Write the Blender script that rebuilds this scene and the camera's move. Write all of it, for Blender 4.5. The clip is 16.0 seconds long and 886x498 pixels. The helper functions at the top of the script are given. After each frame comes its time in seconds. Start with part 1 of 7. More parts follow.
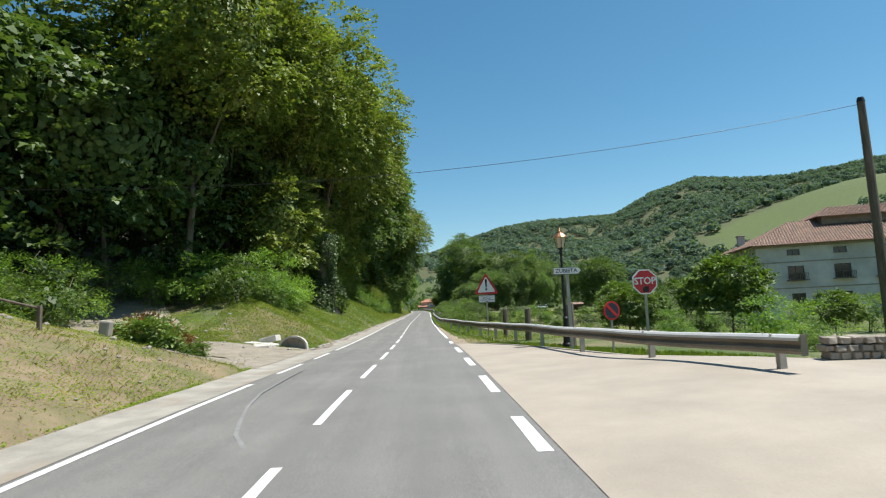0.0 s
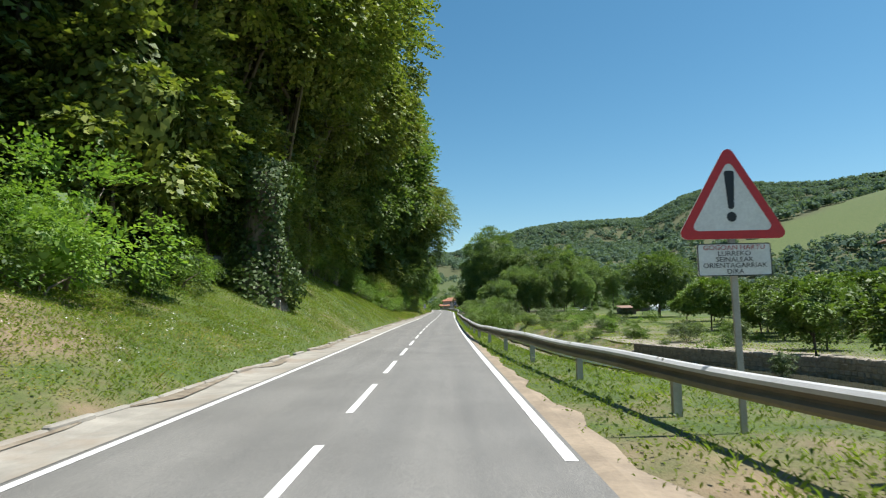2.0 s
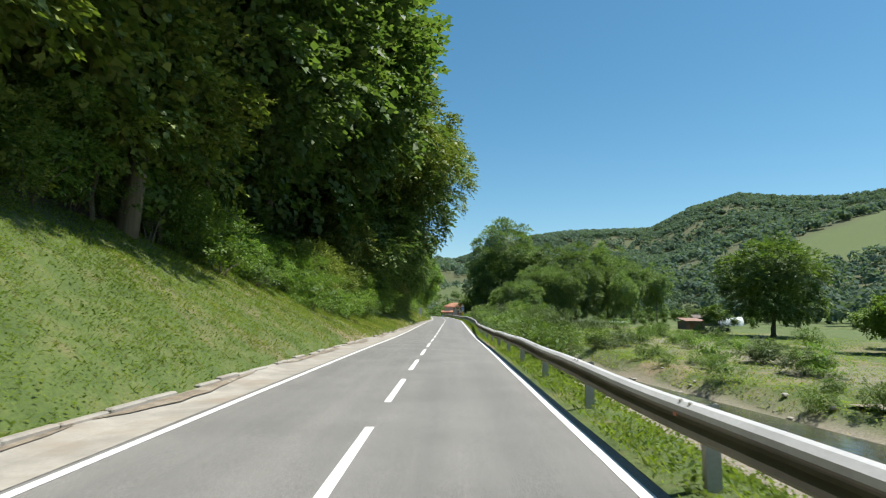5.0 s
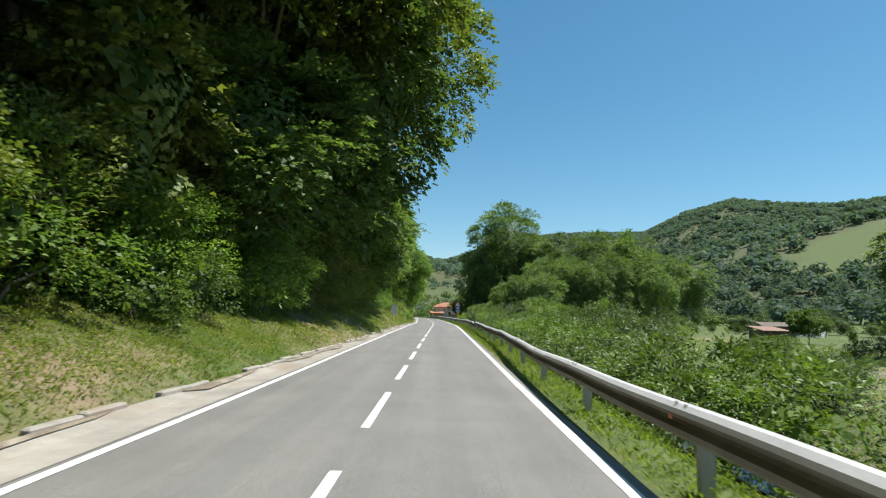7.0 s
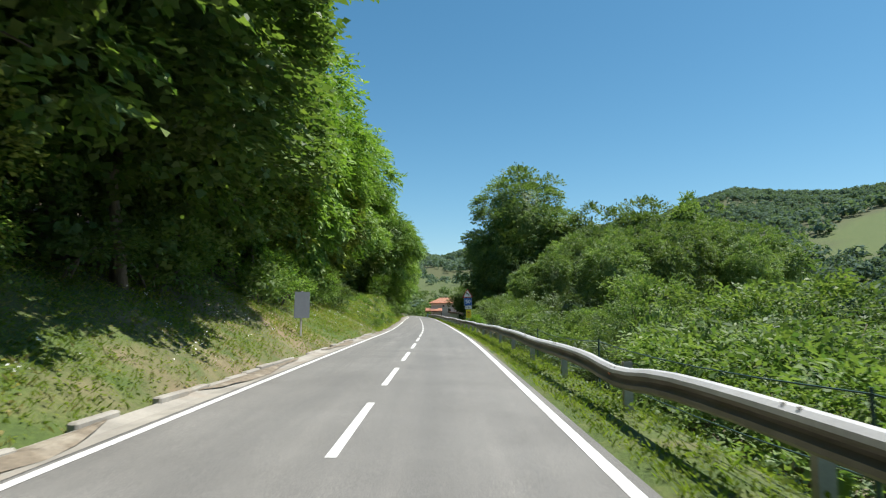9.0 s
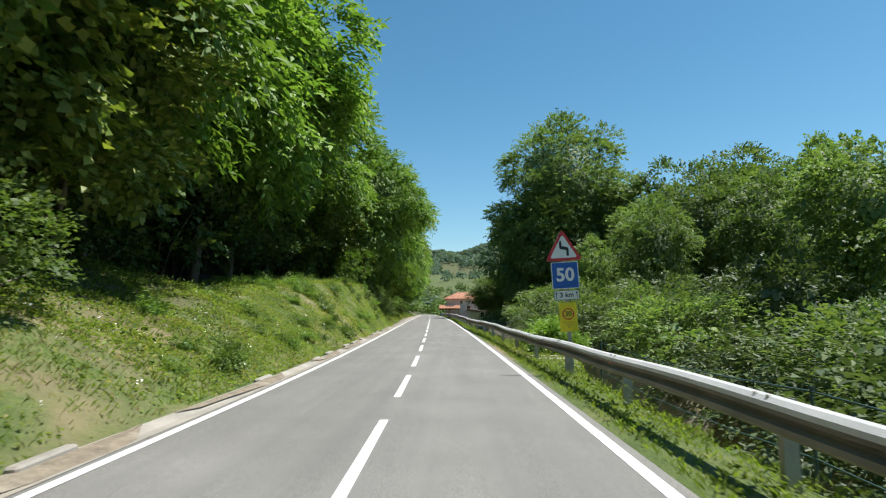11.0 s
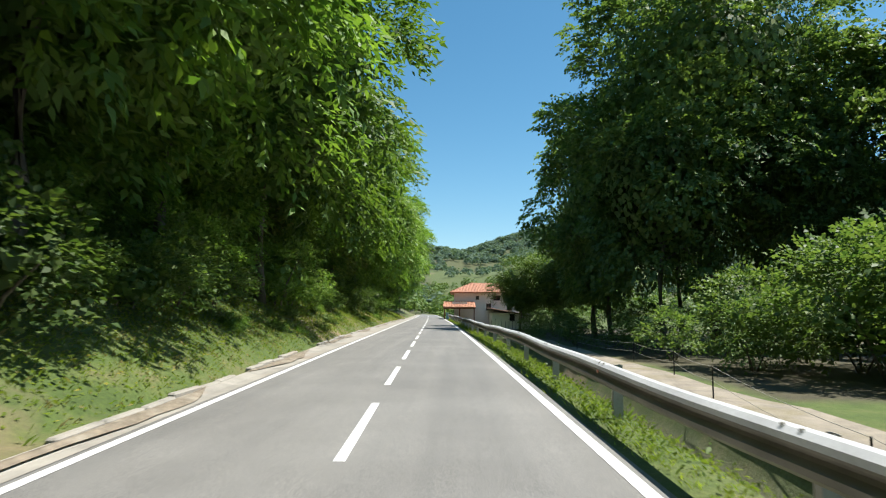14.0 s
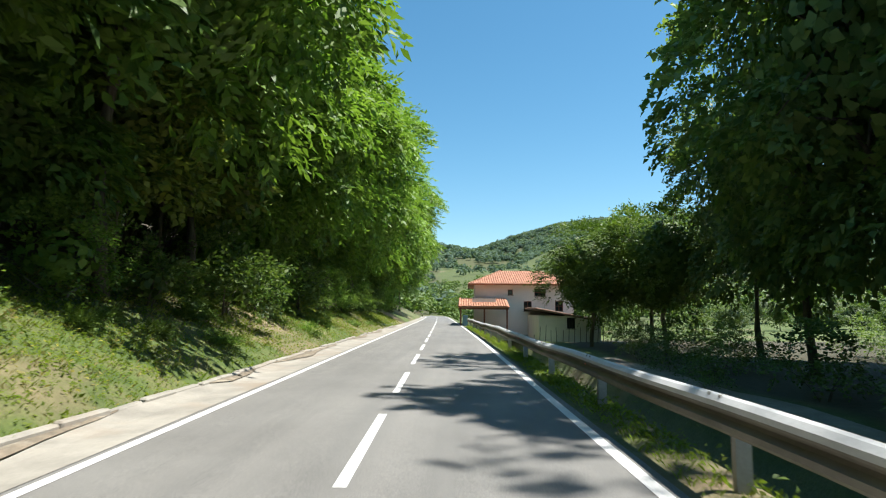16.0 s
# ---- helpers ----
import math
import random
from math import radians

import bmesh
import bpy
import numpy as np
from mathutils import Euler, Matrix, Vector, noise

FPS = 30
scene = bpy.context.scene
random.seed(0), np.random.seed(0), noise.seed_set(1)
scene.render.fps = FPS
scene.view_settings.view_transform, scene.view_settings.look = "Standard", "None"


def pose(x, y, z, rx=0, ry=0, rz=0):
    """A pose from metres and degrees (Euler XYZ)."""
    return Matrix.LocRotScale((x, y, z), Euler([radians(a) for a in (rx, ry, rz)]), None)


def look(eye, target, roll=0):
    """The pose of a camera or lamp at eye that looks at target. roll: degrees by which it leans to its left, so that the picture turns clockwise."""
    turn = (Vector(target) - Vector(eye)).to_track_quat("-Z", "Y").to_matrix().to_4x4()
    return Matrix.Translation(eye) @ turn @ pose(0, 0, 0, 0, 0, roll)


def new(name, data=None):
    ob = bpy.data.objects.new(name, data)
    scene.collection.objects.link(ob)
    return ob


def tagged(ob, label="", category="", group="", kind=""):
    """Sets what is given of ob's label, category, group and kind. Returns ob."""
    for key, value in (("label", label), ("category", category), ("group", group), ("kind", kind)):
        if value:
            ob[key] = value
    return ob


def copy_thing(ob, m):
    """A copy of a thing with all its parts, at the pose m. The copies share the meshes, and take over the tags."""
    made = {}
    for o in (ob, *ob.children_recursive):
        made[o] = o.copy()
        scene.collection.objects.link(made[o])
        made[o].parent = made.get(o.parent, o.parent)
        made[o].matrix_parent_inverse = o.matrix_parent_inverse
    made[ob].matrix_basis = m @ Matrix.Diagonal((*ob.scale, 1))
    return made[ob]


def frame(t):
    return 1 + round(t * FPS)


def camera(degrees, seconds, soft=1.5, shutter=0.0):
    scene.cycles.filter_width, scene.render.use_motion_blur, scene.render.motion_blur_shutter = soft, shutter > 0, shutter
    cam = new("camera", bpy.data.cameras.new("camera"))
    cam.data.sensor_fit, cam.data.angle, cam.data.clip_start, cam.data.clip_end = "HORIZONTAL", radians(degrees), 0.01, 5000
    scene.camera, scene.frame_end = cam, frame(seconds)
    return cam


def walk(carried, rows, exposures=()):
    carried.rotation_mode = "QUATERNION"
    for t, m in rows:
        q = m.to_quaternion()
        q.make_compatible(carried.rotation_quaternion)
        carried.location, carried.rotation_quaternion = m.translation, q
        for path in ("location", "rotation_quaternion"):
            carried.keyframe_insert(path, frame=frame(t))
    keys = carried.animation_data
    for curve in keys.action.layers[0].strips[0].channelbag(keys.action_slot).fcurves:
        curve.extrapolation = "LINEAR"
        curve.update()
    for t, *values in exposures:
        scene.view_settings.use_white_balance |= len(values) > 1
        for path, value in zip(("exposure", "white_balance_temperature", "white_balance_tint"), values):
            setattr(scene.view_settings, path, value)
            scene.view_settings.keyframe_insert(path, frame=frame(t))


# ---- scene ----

cam = camera(73.8, 16.0, soft=1.15, shutter=0.08)
# seconds, eye x y z, yaw to the left, pitch up, lean to the right
ROWS = [
    (0.0, 1.519, 0.000, 1.425, -2.004, 5.663, 2.920),
    (0.5, 1.603, 6.542, 1.425, -0.789, 5.071, 2.862),
    (1.0, 1.599, 13.131, 1.402, -0.102, 5.450, 2.257),
    (1.5, 1.495, 19.709, 1.336, 0.262, 5.555, 1.241),
    (2.0, 1.444, 26.272, 1.268, 0.309, 5.720, 1.134),
    (2.5, 1.359, 32.831, 1.224, 0.596, 5.658, 0.463),
    (3.0, 1.188, 39.596, 1.199, 1.200, 6.548, 1.134),
    (3.5, 0.944, 46.569, 1.187, 1.543, 6.414, 0.709),
    (4.0, 0.717, 53.780, 1.182, 1.428, 6.435, 0.053),
    (6.5, 0.712, 93.604, 1.259, -0.449, 6.252, -0.860),
    (7.0, 0.760, 103.174, 1.245, -0.294, 6.517, -1.465),
    (7.5, 0.840, 113.381, 1.268, -0.504, 6.219, -0.347),
    (8.0, 0.892, 123.533, 1.349, -0.580, 6.168, -0.374),
    (8.5, 1.017, 133.464, 1.435, -0.640, 6.138, -0.363),
    (9.0, 1.116, 142.908, 1.522, -0.556, 6.248, -0.276),
    (11.5, 0.926, 185.264, 1.663, 1.574, 5.996, 0.087),
    (12.0, 0.623, 194.246, 1.681, 2.108, 6.071, -0.090),
    (12.5, 0.294, 203.386, 1.732, 1.841, 6.061, -0.597),
    (13.0, 0.048, 212.307, 1.784, 1.334, 5.983, -0.473),
    (13.5, -0.150, 221.091, 1.836, 1.160, 5.940, -0.341),
    (14.0, -0.298, 229.834, 1.883, 1.357, 5.896, -0.542),
    (14.5, -0.497, 238.388, 1.920, 1.753, 5.870, -0.226),
    (15.0, -0.812, 246.826, 1.949, 2.091, 5.884, 0.630),
    (15.5, -1.122, 255.004, 1.967, 2.506, 6.097, 0.119),
    (16.0, -1.513, 263.077, 1.977, 2.379, 5.899, -0.468),
]
walk(cam, [(t, pose(x, y, z, 0, 0, yaw) @ pose(0, 0, 0, 90 + pitch) @ pose(0, 0, 0, 0, 0, -lean))
           for t, x, y, z, yaw, pitch, lean in ROWS],
     exposures=((0.0, 0.62), (2.0, 0.68), (4.0, 0.70), (9.0, 0.70), (11.5, 0.78), (13.0, 0.85), (14.5, 0.95), (16.0, 1.05)))

# ---------------------------------------------------------------- light
SUN_AZ, SUN_EL = 87.0, 66.5      # degrees right of the road's direction, above the horizon
world = bpy.data.worlds.new("sky")
scene.world = world
world.use_nodes = True
wn = world.node_tree.nodes
sky = wn.new("ShaderNodeTexSky")
sky.sky_type = "NISHITA"
sky.sun_disc = False
sky.sun_elevation = radians(SUN_EL)
sky.sun_rotation = radians(SUN_AZ)
sky.altitude = 200
sky.air_density, sky.dust_density, sky.ozone_density = 1.0, 0.4, 2.5
wn["Background"].inputs["Strength"].default_value = 0.084
hue = wn.new("ShaderNodeHueSaturation")
hue.inputs["Saturation"].default_value = 1.22
hue.inputs["Hue"].default_value = 0.482
world.node_tree.links.new(sky.outputs[0], hue.inputs["Color"])
world.node_tree.links.new(hue.outputs[0], wn["Background"].inputs[0])
sun_data = bpy.data.lights.new("sun", "SUN")
sun_data.energy, sun_data.angle, sun_data.color = 5.0, radians(0.53), (0.985, 0.965, 0.915)
sun = new("sun", sun_data)
ea, aa = radians(SUN_EL), radians(SUN_AZ)
sun.matrix_world = look((40, 120, 80), Vector((40, 120, 80)) - Vector((math.sin(aa) * math.cos(ea), math.cos(aa) * math.cos(ea), math.sin(ea))))

# ---------------------------------------------------------------- the road's line
KX = (-0.21, 0.04, 0.03, -0.15, -0.27, -0.21, -0.13, -0.01, 0.11, 0.20, 0.03, -0.51, -1.19, -1.88, -2.61, -3.37, -4.2, -5.07, -5.97, -6.94, -7.96, -9.01)
KZ = (0.02, -0.03, -0.21, -0.27, -0.24, -0.19, -0.20, -0.04, 0.13, 0.23, 0.22, 0.32, 0.43, 0.51, 0.53, 0.53, 0.48, 0.42, 0.35, 0.31, 0.26, 0.22)
WL, WR = 2.57, 2.64              # edge lines left and right of the centre line
DASH, PERIOD, PHASE = 3.35, 5.418, 2.469


def spline(v, y):
    u = np.clip((np.asarray(y, float) + 10) / 20, 1, len(v) - 2.001)
    i = np.floor(u).astype(int)
    w = u - i
    v = np.array(v)
    a, b, c, d = v[i - 1], v[i], v[i + 1], v[np.minimum(i + 2, len(v) - 1)]
    return b + 0.5 * w * (c - a + w * (2 * a - 5 * b + 4 * c - d + w * (3 * (b - c) + d - a)))


def road_x(y):
    y = np.asarray(y, float)
    far = np.maximum(y - 390, 0)
    return spline(KX, np.minimum(y, 390)) - 0.05 * far - 0.0006 * np.minimum(far, 300) ** 2


def road_z(y):
    return spline(KZ, y)


def table(pairs, y):
    return np.interp(y, [p[0] for p in pairs], [p[1] for p in pairs])


def smooth(a, b, x):
    t = np.clip((x - a) / (b - a), 0, 1)
    return t * t * (3 - 2 * t)


RAIL = ((0, 8.9), (8, 7.3), (14, 6.2), (20, 5.7), (27, 5.2), (34, 4.6), (42, 3.9), (50, 3.35), (57, 3.05), (106, 3.0), (117, 3.15), (130, 3.5), (146, 3.6), (190, 3.45), (207, 3.38), (220, 3.08), (235, 3.12), (250, 3.3), (266, 3.12), (400, 3.05))
BANK = ((-40, 0.33), (14.5, 0.33), (18.5, 0.26), (21.5, 0.12), (28, 0.12), (34, 0.16), (44, 0.38), (58, 0.62), (75, 0.72), (100, 0.55), (115, 0.36), (135, 0.45), (150, 0.55), (178, 0.5), (192, 0.45), (200, 0.6), (208, 0.85), (219, 1.5), (226, 1.5), (230, 0.6), (260, 0.5), (400, 0.45))
BANKTOP = ((-40, 1.9), (14, 1.9), (20, 1.5), (25, 1.2), (45, 2.4), (60, 4.0), (85, 5.2), (110, 2.6), (135, 3.0), (178, 2.2), (192, 1.6), (200, 2.1), (208, 2.8), (216, 3.2), (226, 3.2), (230, 2.4), (400, 2.6))
RIVER_IN = ((-40, 13.0), (40, 10.0), (80, 7.5), (150, 5.9), (190, 5.2), (400, 4.7))
RIVER_OUT = ((-40, 26.0), (45, 25.8), (52, 25.4), (62, 24.2), (73, 19.6), (82, 17.4), (110, 14.0), (150, 12.0), (190, 8.6), (250, 7.6), (400, 7.4))
FAR = 2800.0                     # distance of the ridge
SKYLINE = ((-3.0, 0.10), (-0.6, 0.12), (-0.03, 0.085), (0.017, 0.095), (0.085, 0.118), (0.143, 0.135), (0.21, 0.142), (0.344, 0.142), (0.413, 0.172), (0.495, 0.189), (0.585, 0.178), (0.66, 0.173), (0.76, 0.176), (0.83, 0.180), (1.2, 0.17), (3.0, 0.12))


def wob(x, y, s):
    return (np.sin(x / s * 1.3 + 1.1) * np.cos(y / s * 1.7 + 0.3) + 0.6 * np.sin(x / s * 2.9 + y / s * 2.3) + 0.4 * np.cos(x / s * 5.1 - y / s * 4.3)) / 2


def pad_rise(lat, y):
    """The paving climbs a little towards the guard rail's end."""
    return 0.20 * smooth(3.4, 7.0, lat) * (1 - smooth(11, 17, y))


def ground_z(x, y):
    """Height of the land at a place."""
    x, y = np.asarray(x, float), np.asarray(y, float)
    lat = x - road_x(y)
    base = road_z(np.clip(y, -10, 400))
    # the bank and the wooded slope on one side
    d = np.maximum(-lat - SHOULDER(y) - 0.05, 0)
    slope, top = table(BANK, y), table(BANKTOP, y)
    h = slope * d
    h = np.where(h > top, top + (h - top) / np.maximum(slope, 0.3) * np.where((y > 196) & (y < 228) & (lat > -16), 0.06, 0.32), h)
    left = np.minimum(h, 95 + 20 * wob(x, y, 160)) + (0.12 * wob(x, y, 2.7) + 0.16 * wob(y, x, 1.1) * ((y > 186) & (y < 228))) * smooth(0.2, 2.5, d)
    left = left - 0.10 * smooth(0, 0.25, d) * (1 - smooth(0.2, 0.6, d))
    left = left + 1.5 * np.exp(-((lat + 9.2) / 3.6) ** 2 - ((y - 36.0) / 5.2) ** 2) * smooth(0.3, 2.0, d)
    # verge, stream and valley floor on the other
    rin, rout = table(RIVER_IN, y), table(RIVER_OUT, y)
    rail = table(RAIL, y)
    e = lat - np.maximum(rail + 0.35, 3.35)
    near = smooth(34, 60, y)
    bed = -3.1
    bank_out = np.where(y > 200, -1.25, -1.7 - 0.5 * smooth(30, 50, y) * (1 - smooth(95, 140, y)))
    shelf = rail + 0.3 + 1.5 * np.exp(-((y - 197.5) / 5) ** 2)
    w_in = smooth(0, 1, (lat - shelf) / np.maximum(rin - shelf, 0.6))
    w_out = smooth(0, 1, (lat - rout) / 1.6)
    stream = bed * w_in + (bank_out - bed) * w_out
    flat = -0.10 - 1.5 * smooth(3.5, 26, lat - rail) + pad_rise(lat, y) * (1 - smooth(2, 6, lat - rail))
    right = flat * (1 - near) + stream * near + 0.10 * wob(x, y, 3.1) * smooth(0.3, 3, e)
    r = np.hypot(x, y - 60) + 1e-6
    az = np.where(y - 60 > 1, x / np.maximum(y - 60, 1), np.where(x > 0, 3.0, -3.0))
    el = table(SKYLINE, np.clip(az, -3, 3))
    hill = (el - 0.006) * FAR * 0.93 * smooth(330, FAR, r) ** 1.15 * (1 - 0.35 * smooth(FAR, FAR * 1.9, r))
    hill = hill + 26 * wob(x, y, 210) * smooth(420, 1000, r) * (1 - smooth(1700, 2500, r))
    spur = 98 * np.exp(-((x - 510) / 290) ** 2 - ((y - 650) / 240) ** 2)
    knoll = 44 * np.exp(-((x - 150) / 130) ** 2 - ((y - 1050) / 260) ** 2)
    z = np.where(lat < 0, left, right) + base
    valley = smooth(40, 140, np.abs(lat)) * 1.0
    z = z + np.where(lat > 0, hill + (spur + knoll) * smooth(40, 160, lat), np.maximum(hill - 60, 0) * smooth(60, 260, -lat))
    ahead = smooth(420, 760, y) * (1 - smooth(60, 200, np.abs(lat)))
    z = z + ahead * (0.09 * np.maximum(y - 420, 0) * (y < 1200) + 70 * (y >= 1200)) * (lat > -200) * 0.55
    return z


def hill_meadow(x, y):
    """How far a place lies in the mown meadow on the spur across the valley."""
    return np.exp(-((x - 420) / 155) ** 2 - ((y - 590 - 0.35 * (x - 420)) / 60) ** 2)


def knoll_meadow(x, y):
    """How far a place lies on the open knoll beyond the bend."""
    return np.exp(-((x - 62) / 95) ** 2 - ((y - 830) / 320) ** 2)


def at(y, lat, z=0.0):
    """A place by its distance along the road, metres right of the centre line, and height over the road."""
    return Vector((float(road_x(y)) + lat, y, float(road_z(y)) + z))


def on_ground(x, y):
    return float(ground_z(x, y))


# ---------------------------------------------------------------- materials
def material(name, rough=0.7, metal=0.0):
    m = bpy.data.materials.new(name)
    m.use_nodes = True
    b = m.node_tree.nodes["Principled BSDF"]
    b.inputs["Roughness"].default_value = rough
    b.inputs["Metallic"].default_value = metal
    return m, m.node_tree.nodes, m.node_tree.links, b


def noise_ramp(nt, links, scale, stops, detail=6.0, vec=None, rough=0.6):
    n = nt.new("ShaderNodeTexNoise")
    n.inputs["Scale"].default_value, n.inputs["Detail"].default_value, n.inputs["Roughness"].default_value = scale, detail, rough
    if vec is not None:
        links.new(vec, n.inputs["Vector"])
    r = nt.new("ShaderNodeValToRGB")
    while len(r.color_ramp.elements) < len(stops):
        r.color_ramp.elements.new(0.5)
    for el, (p, c) in zip(r.color_ramp.elements, stops):
        el.position, el.color = p, (*c, 1)
    links.new(n.outputs["Fac"], r.inputs["Fac"])
    return r.outputs["Color"], n.outputs["Fac"]


def mix(nt, links, fac, a, b, mode="MIX"):
    n = nt.new("ShaderNodeMix")
    n.data_type, n.blend_type = "RGBA", mode
    for sock, v in ((n.inputs[0], fac), (n.inputs[6], a), (n.inputs[7], b)):
        if hasattr(v, "links"):
            links.new(v, sock)
        else:
            sock.default_value = v if not isinstance(v, tuple) else (*v, 1)
    return n.outputs[2]


def bump(nt, links, bsdf, height, strength, dist):
    n = nt.new("ShaderNodeBump")
    n.inputs["Strength"].default_value, n.inputs["Distance"].default_value = strength, dist
    links.new(height, n.inputs["Height"])
    links.new(n.outputs[0], bsdf.inputs["Normal"])


def where(nt):
    return nt.new("ShaderNodeNewGeometry").outputs["Position"]


def rough_paint(name, color, scale=2.0, vary=0.25, rough=0.75, grain=40.0, depth=0.004, metal=0.0, stain=None):
    """A plain coat with grain, blotches and a little relief."""
    m, nt, ln, b = material(name, rough, metal)
    p = where(nt)
    dark = tuple(c * (1 - vary) for c in color)
    lite = tuple(min(1, c * (1 + vary * 0.6)) for c in color)
    c1, f1 = noise_ramp(nt, ln, scale, ((0.3, dark), (0.7, lite)), vec=p)
    c2, f2 = noise_ramp(nt, ln, grain, ((0.25, (0.82, 0.82, 0.82)), (0.75, (1.0, 1.0, 1.0))), vec=p, detail=3)
    col = mix(nt, ln, 1.0, c1, c2, "MULTIPLY")
    if stain:
        c3, f3 = noise_ramp(nt, ln, scale * 0.45, ((0.52, (0, 0, 0)), (0.7, (1, 1, 1))), vec=p)
        col = mix(nt, ln, c3, col, stain)
    ln.new(col, b.inputs["Base Color"])
    bump(nt, ln, b, f2, 0.5, depth)
    return m


def leaf_material(name, base, light, rough=0.55, through_light=0.32, gloss=0.4):
    m, nt, ln, b = material(name, rough)
    g = nt.new("ShaderNodeNewGeometry")
    o = nt.new("ShaderNodeObjectInfo")
    r = nt.new("ShaderNodeValToRGB")
    r.color_ramp.elements[0].color, r.color_ramp.elements[1].color = (*base, 1), (*light, 1)
    ln.new(g.outputs["Random Per Island"], r.inputs["Fac"])
    hsv = nt.new("ShaderNodeHueSaturation")
    mr = nt.new("ShaderNodeMapRange")
    mr.inputs["To Min"].default_value, mr.inputs["To Max"].default_value = 0.72, 1.22
    ln.new(o.outputs["Random"], mr.inputs["Value"])
    c1, f1 = noise_ramp(nt, ln, 0.35, ((0.3, (0.68, 0.72, 0.7)), (0.7, (1.12, 1.08, 0.95))), vec=g.outputs["Position"], detail=3)
    ln.new(mr.outputs[0], hsv.inputs["Value"])
    ln.new(r.outputs["Color"], hsv.inputs["Color"])
    col = mix(nt, ln, 1.0, hsv.outputs["Color"], c1, "MULTIPLY")
    ln.new(col, b.inputs["Base Color"])
    b.inputs["Specular IOR Level"].default_value = gloss
    tr = nt.new("ShaderNodeBsdfTranslucent")
    yel = mix(nt, ln, 1.0, col, (1.15, 1.25, 0.55), "MULTIPLY")
    ln.new(yel, tr.inputs["Color"])
    ms = nt.new("ShaderNodeMixShader")
    ms.inputs[0].default_value = through_light
    ln.new(b.outputs[0], ms.inputs[1])
    ln.new(tr.outputs[0], ms.inputs[2])
    ln.new(ms.outputs[0], nt["Material Output"].inputs["Surface"])
    return m


def asphalt_material():
    m, nt, ln, b = material("asphalt", 0.78)
    p = where(nt)
    c1, f1 = noise_ramp(nt, ln, 0.5, ((0.3, (0.152, 0.147, 0.136)), (0.7, (0.196, 0.190, 0.176))), vec=p)
    c2, f2 = noise_ramp(nt, ln, 95.0, ((0.3, (0.50, 0.50, 0.50)), (0.55, (1.0, 1.0, 1.0)), (0.72, (1.5, 1.47, 1.42))), vec=p, detail=2)
    sep = nt.new("ShaderNodeSeparateXYZ")
    ln.new(p, sep.inputs[0])
    comb = nt.new("ShaderNodeCombineXYZ")
    ln.new(sep.outputs[0], comb.inputs[0])
    sc = nt.new("ShaderNodeMath")
    sc.operation = "MULTIPLY"
    sc.inputs[1].default_value = 0.03
    ln.new(sep.outputs[1], sc.inputs[0])
    ln.new(sc.outputs[0], comb.inputs[1])
    c3, f3 = noise_ramp(nt, ln, 1.6, ((0.35, (0.88, 0.88, 0.88)), (0.65, (1.08, 1.07, 1.06))), vec=comb.outputs[0], detail=3)
    col = mix(nt, ln, 1.0, mix(nt, ln, 1.0, c1, c2, "MULTIPLY"), c3, "MULTIPLY")
    ln.new(col, b.inputs["Base Color"])
    bump(nt, ln, b, f2, 0.6, 0.006)
    return m


def ground_material():
    """Grass with dry and bare patches; the attribute 'cover' says how far the soil is woodland litter, meadow or gravel."""
    m, nt, ln, b = material("meadow_and_soil", 0.9)
    p = where(nt)
    g1, f1 = noise_ramp(nt, ln, 0.9, ((0.30, (0.046, 0.076, 0.012)), (0.48, (0.068, 0.103, 0.018)), (0.60, (0.096, 0.118, 0.030)), (0.73, (0.145, 0.130, 0.056))), vec=p)
    g2, f2 = noise_ramp(nt, ln, 16.0, ((0.25, (0.62, 0.64, 0.60)), (0.5, (0.95, 0.95, 0.9)), (0.72, (1.3, 1.25, 1.15))), vec=p)
    grass = mix(nt, ln, 1.0, g1, g2, "MULTIPLY")
    d1, f3 = noise_ramp(nt, ln, 0.8, ((0.3, (0.160, 0.115, 0.066)), (0.7, (0.260, 0.195, 0.118))), vec=p)
    mask, f4 = noise_ramp(nt, ln, 0.55, ((0.5, (0, 0, 0)), (0.51, (1, 1, 1))), vec=p, detail=8)
    att = nt.new("ShaderNodeAttribute")
    att.attribute_name = "cover"
    sp = nt.new("ShaderNodeSeparateColor")
    ln.new(att.outputs["Color"], sp.inputs[0])
    add = nt.new("ShaderNodeMath")
    add.operation = "MULTIPLY_ADD"
    add.inputs[1].default_value = 0.7
    ln.new(sp.outputs[1], add.inputs[0])
    ln.new(f4, add.inputs[2])
    mul = nt.new("ShaderNodeMapRange")
    mul.inputs["From Min"].default_value, mul.inputs["From Max"].default_value = 0.93, 1.25
    ln.new(add.outputs[0], mul.inputs["Value"])
    c = mix(nt, ln, mul.outputs[0], grass, d1)
    l1, f5 = noise_ramp(nt, ln, 3.0, ((0.3, (0.035, 0.028, 0.016)), (0.7, (0.075, 0.060, 0.032))), vec=p)
    c = mix(nt, ln, sp.outputs[0], c, l1)
    s1, f6 = noise_ramp(nt, ln, 9.0, ((0.3, (0.13, 0.11, 0.08)), (0.7, (0.29, 0.25, 0.19))), vec=p)
    c = mix(nt, ln, sp.outputs[2], c, s1)
    ln.new(c, b.inputs["Base Color"])
    bump(nt, ln, b, f2, 0.8, 0.05)
    return m


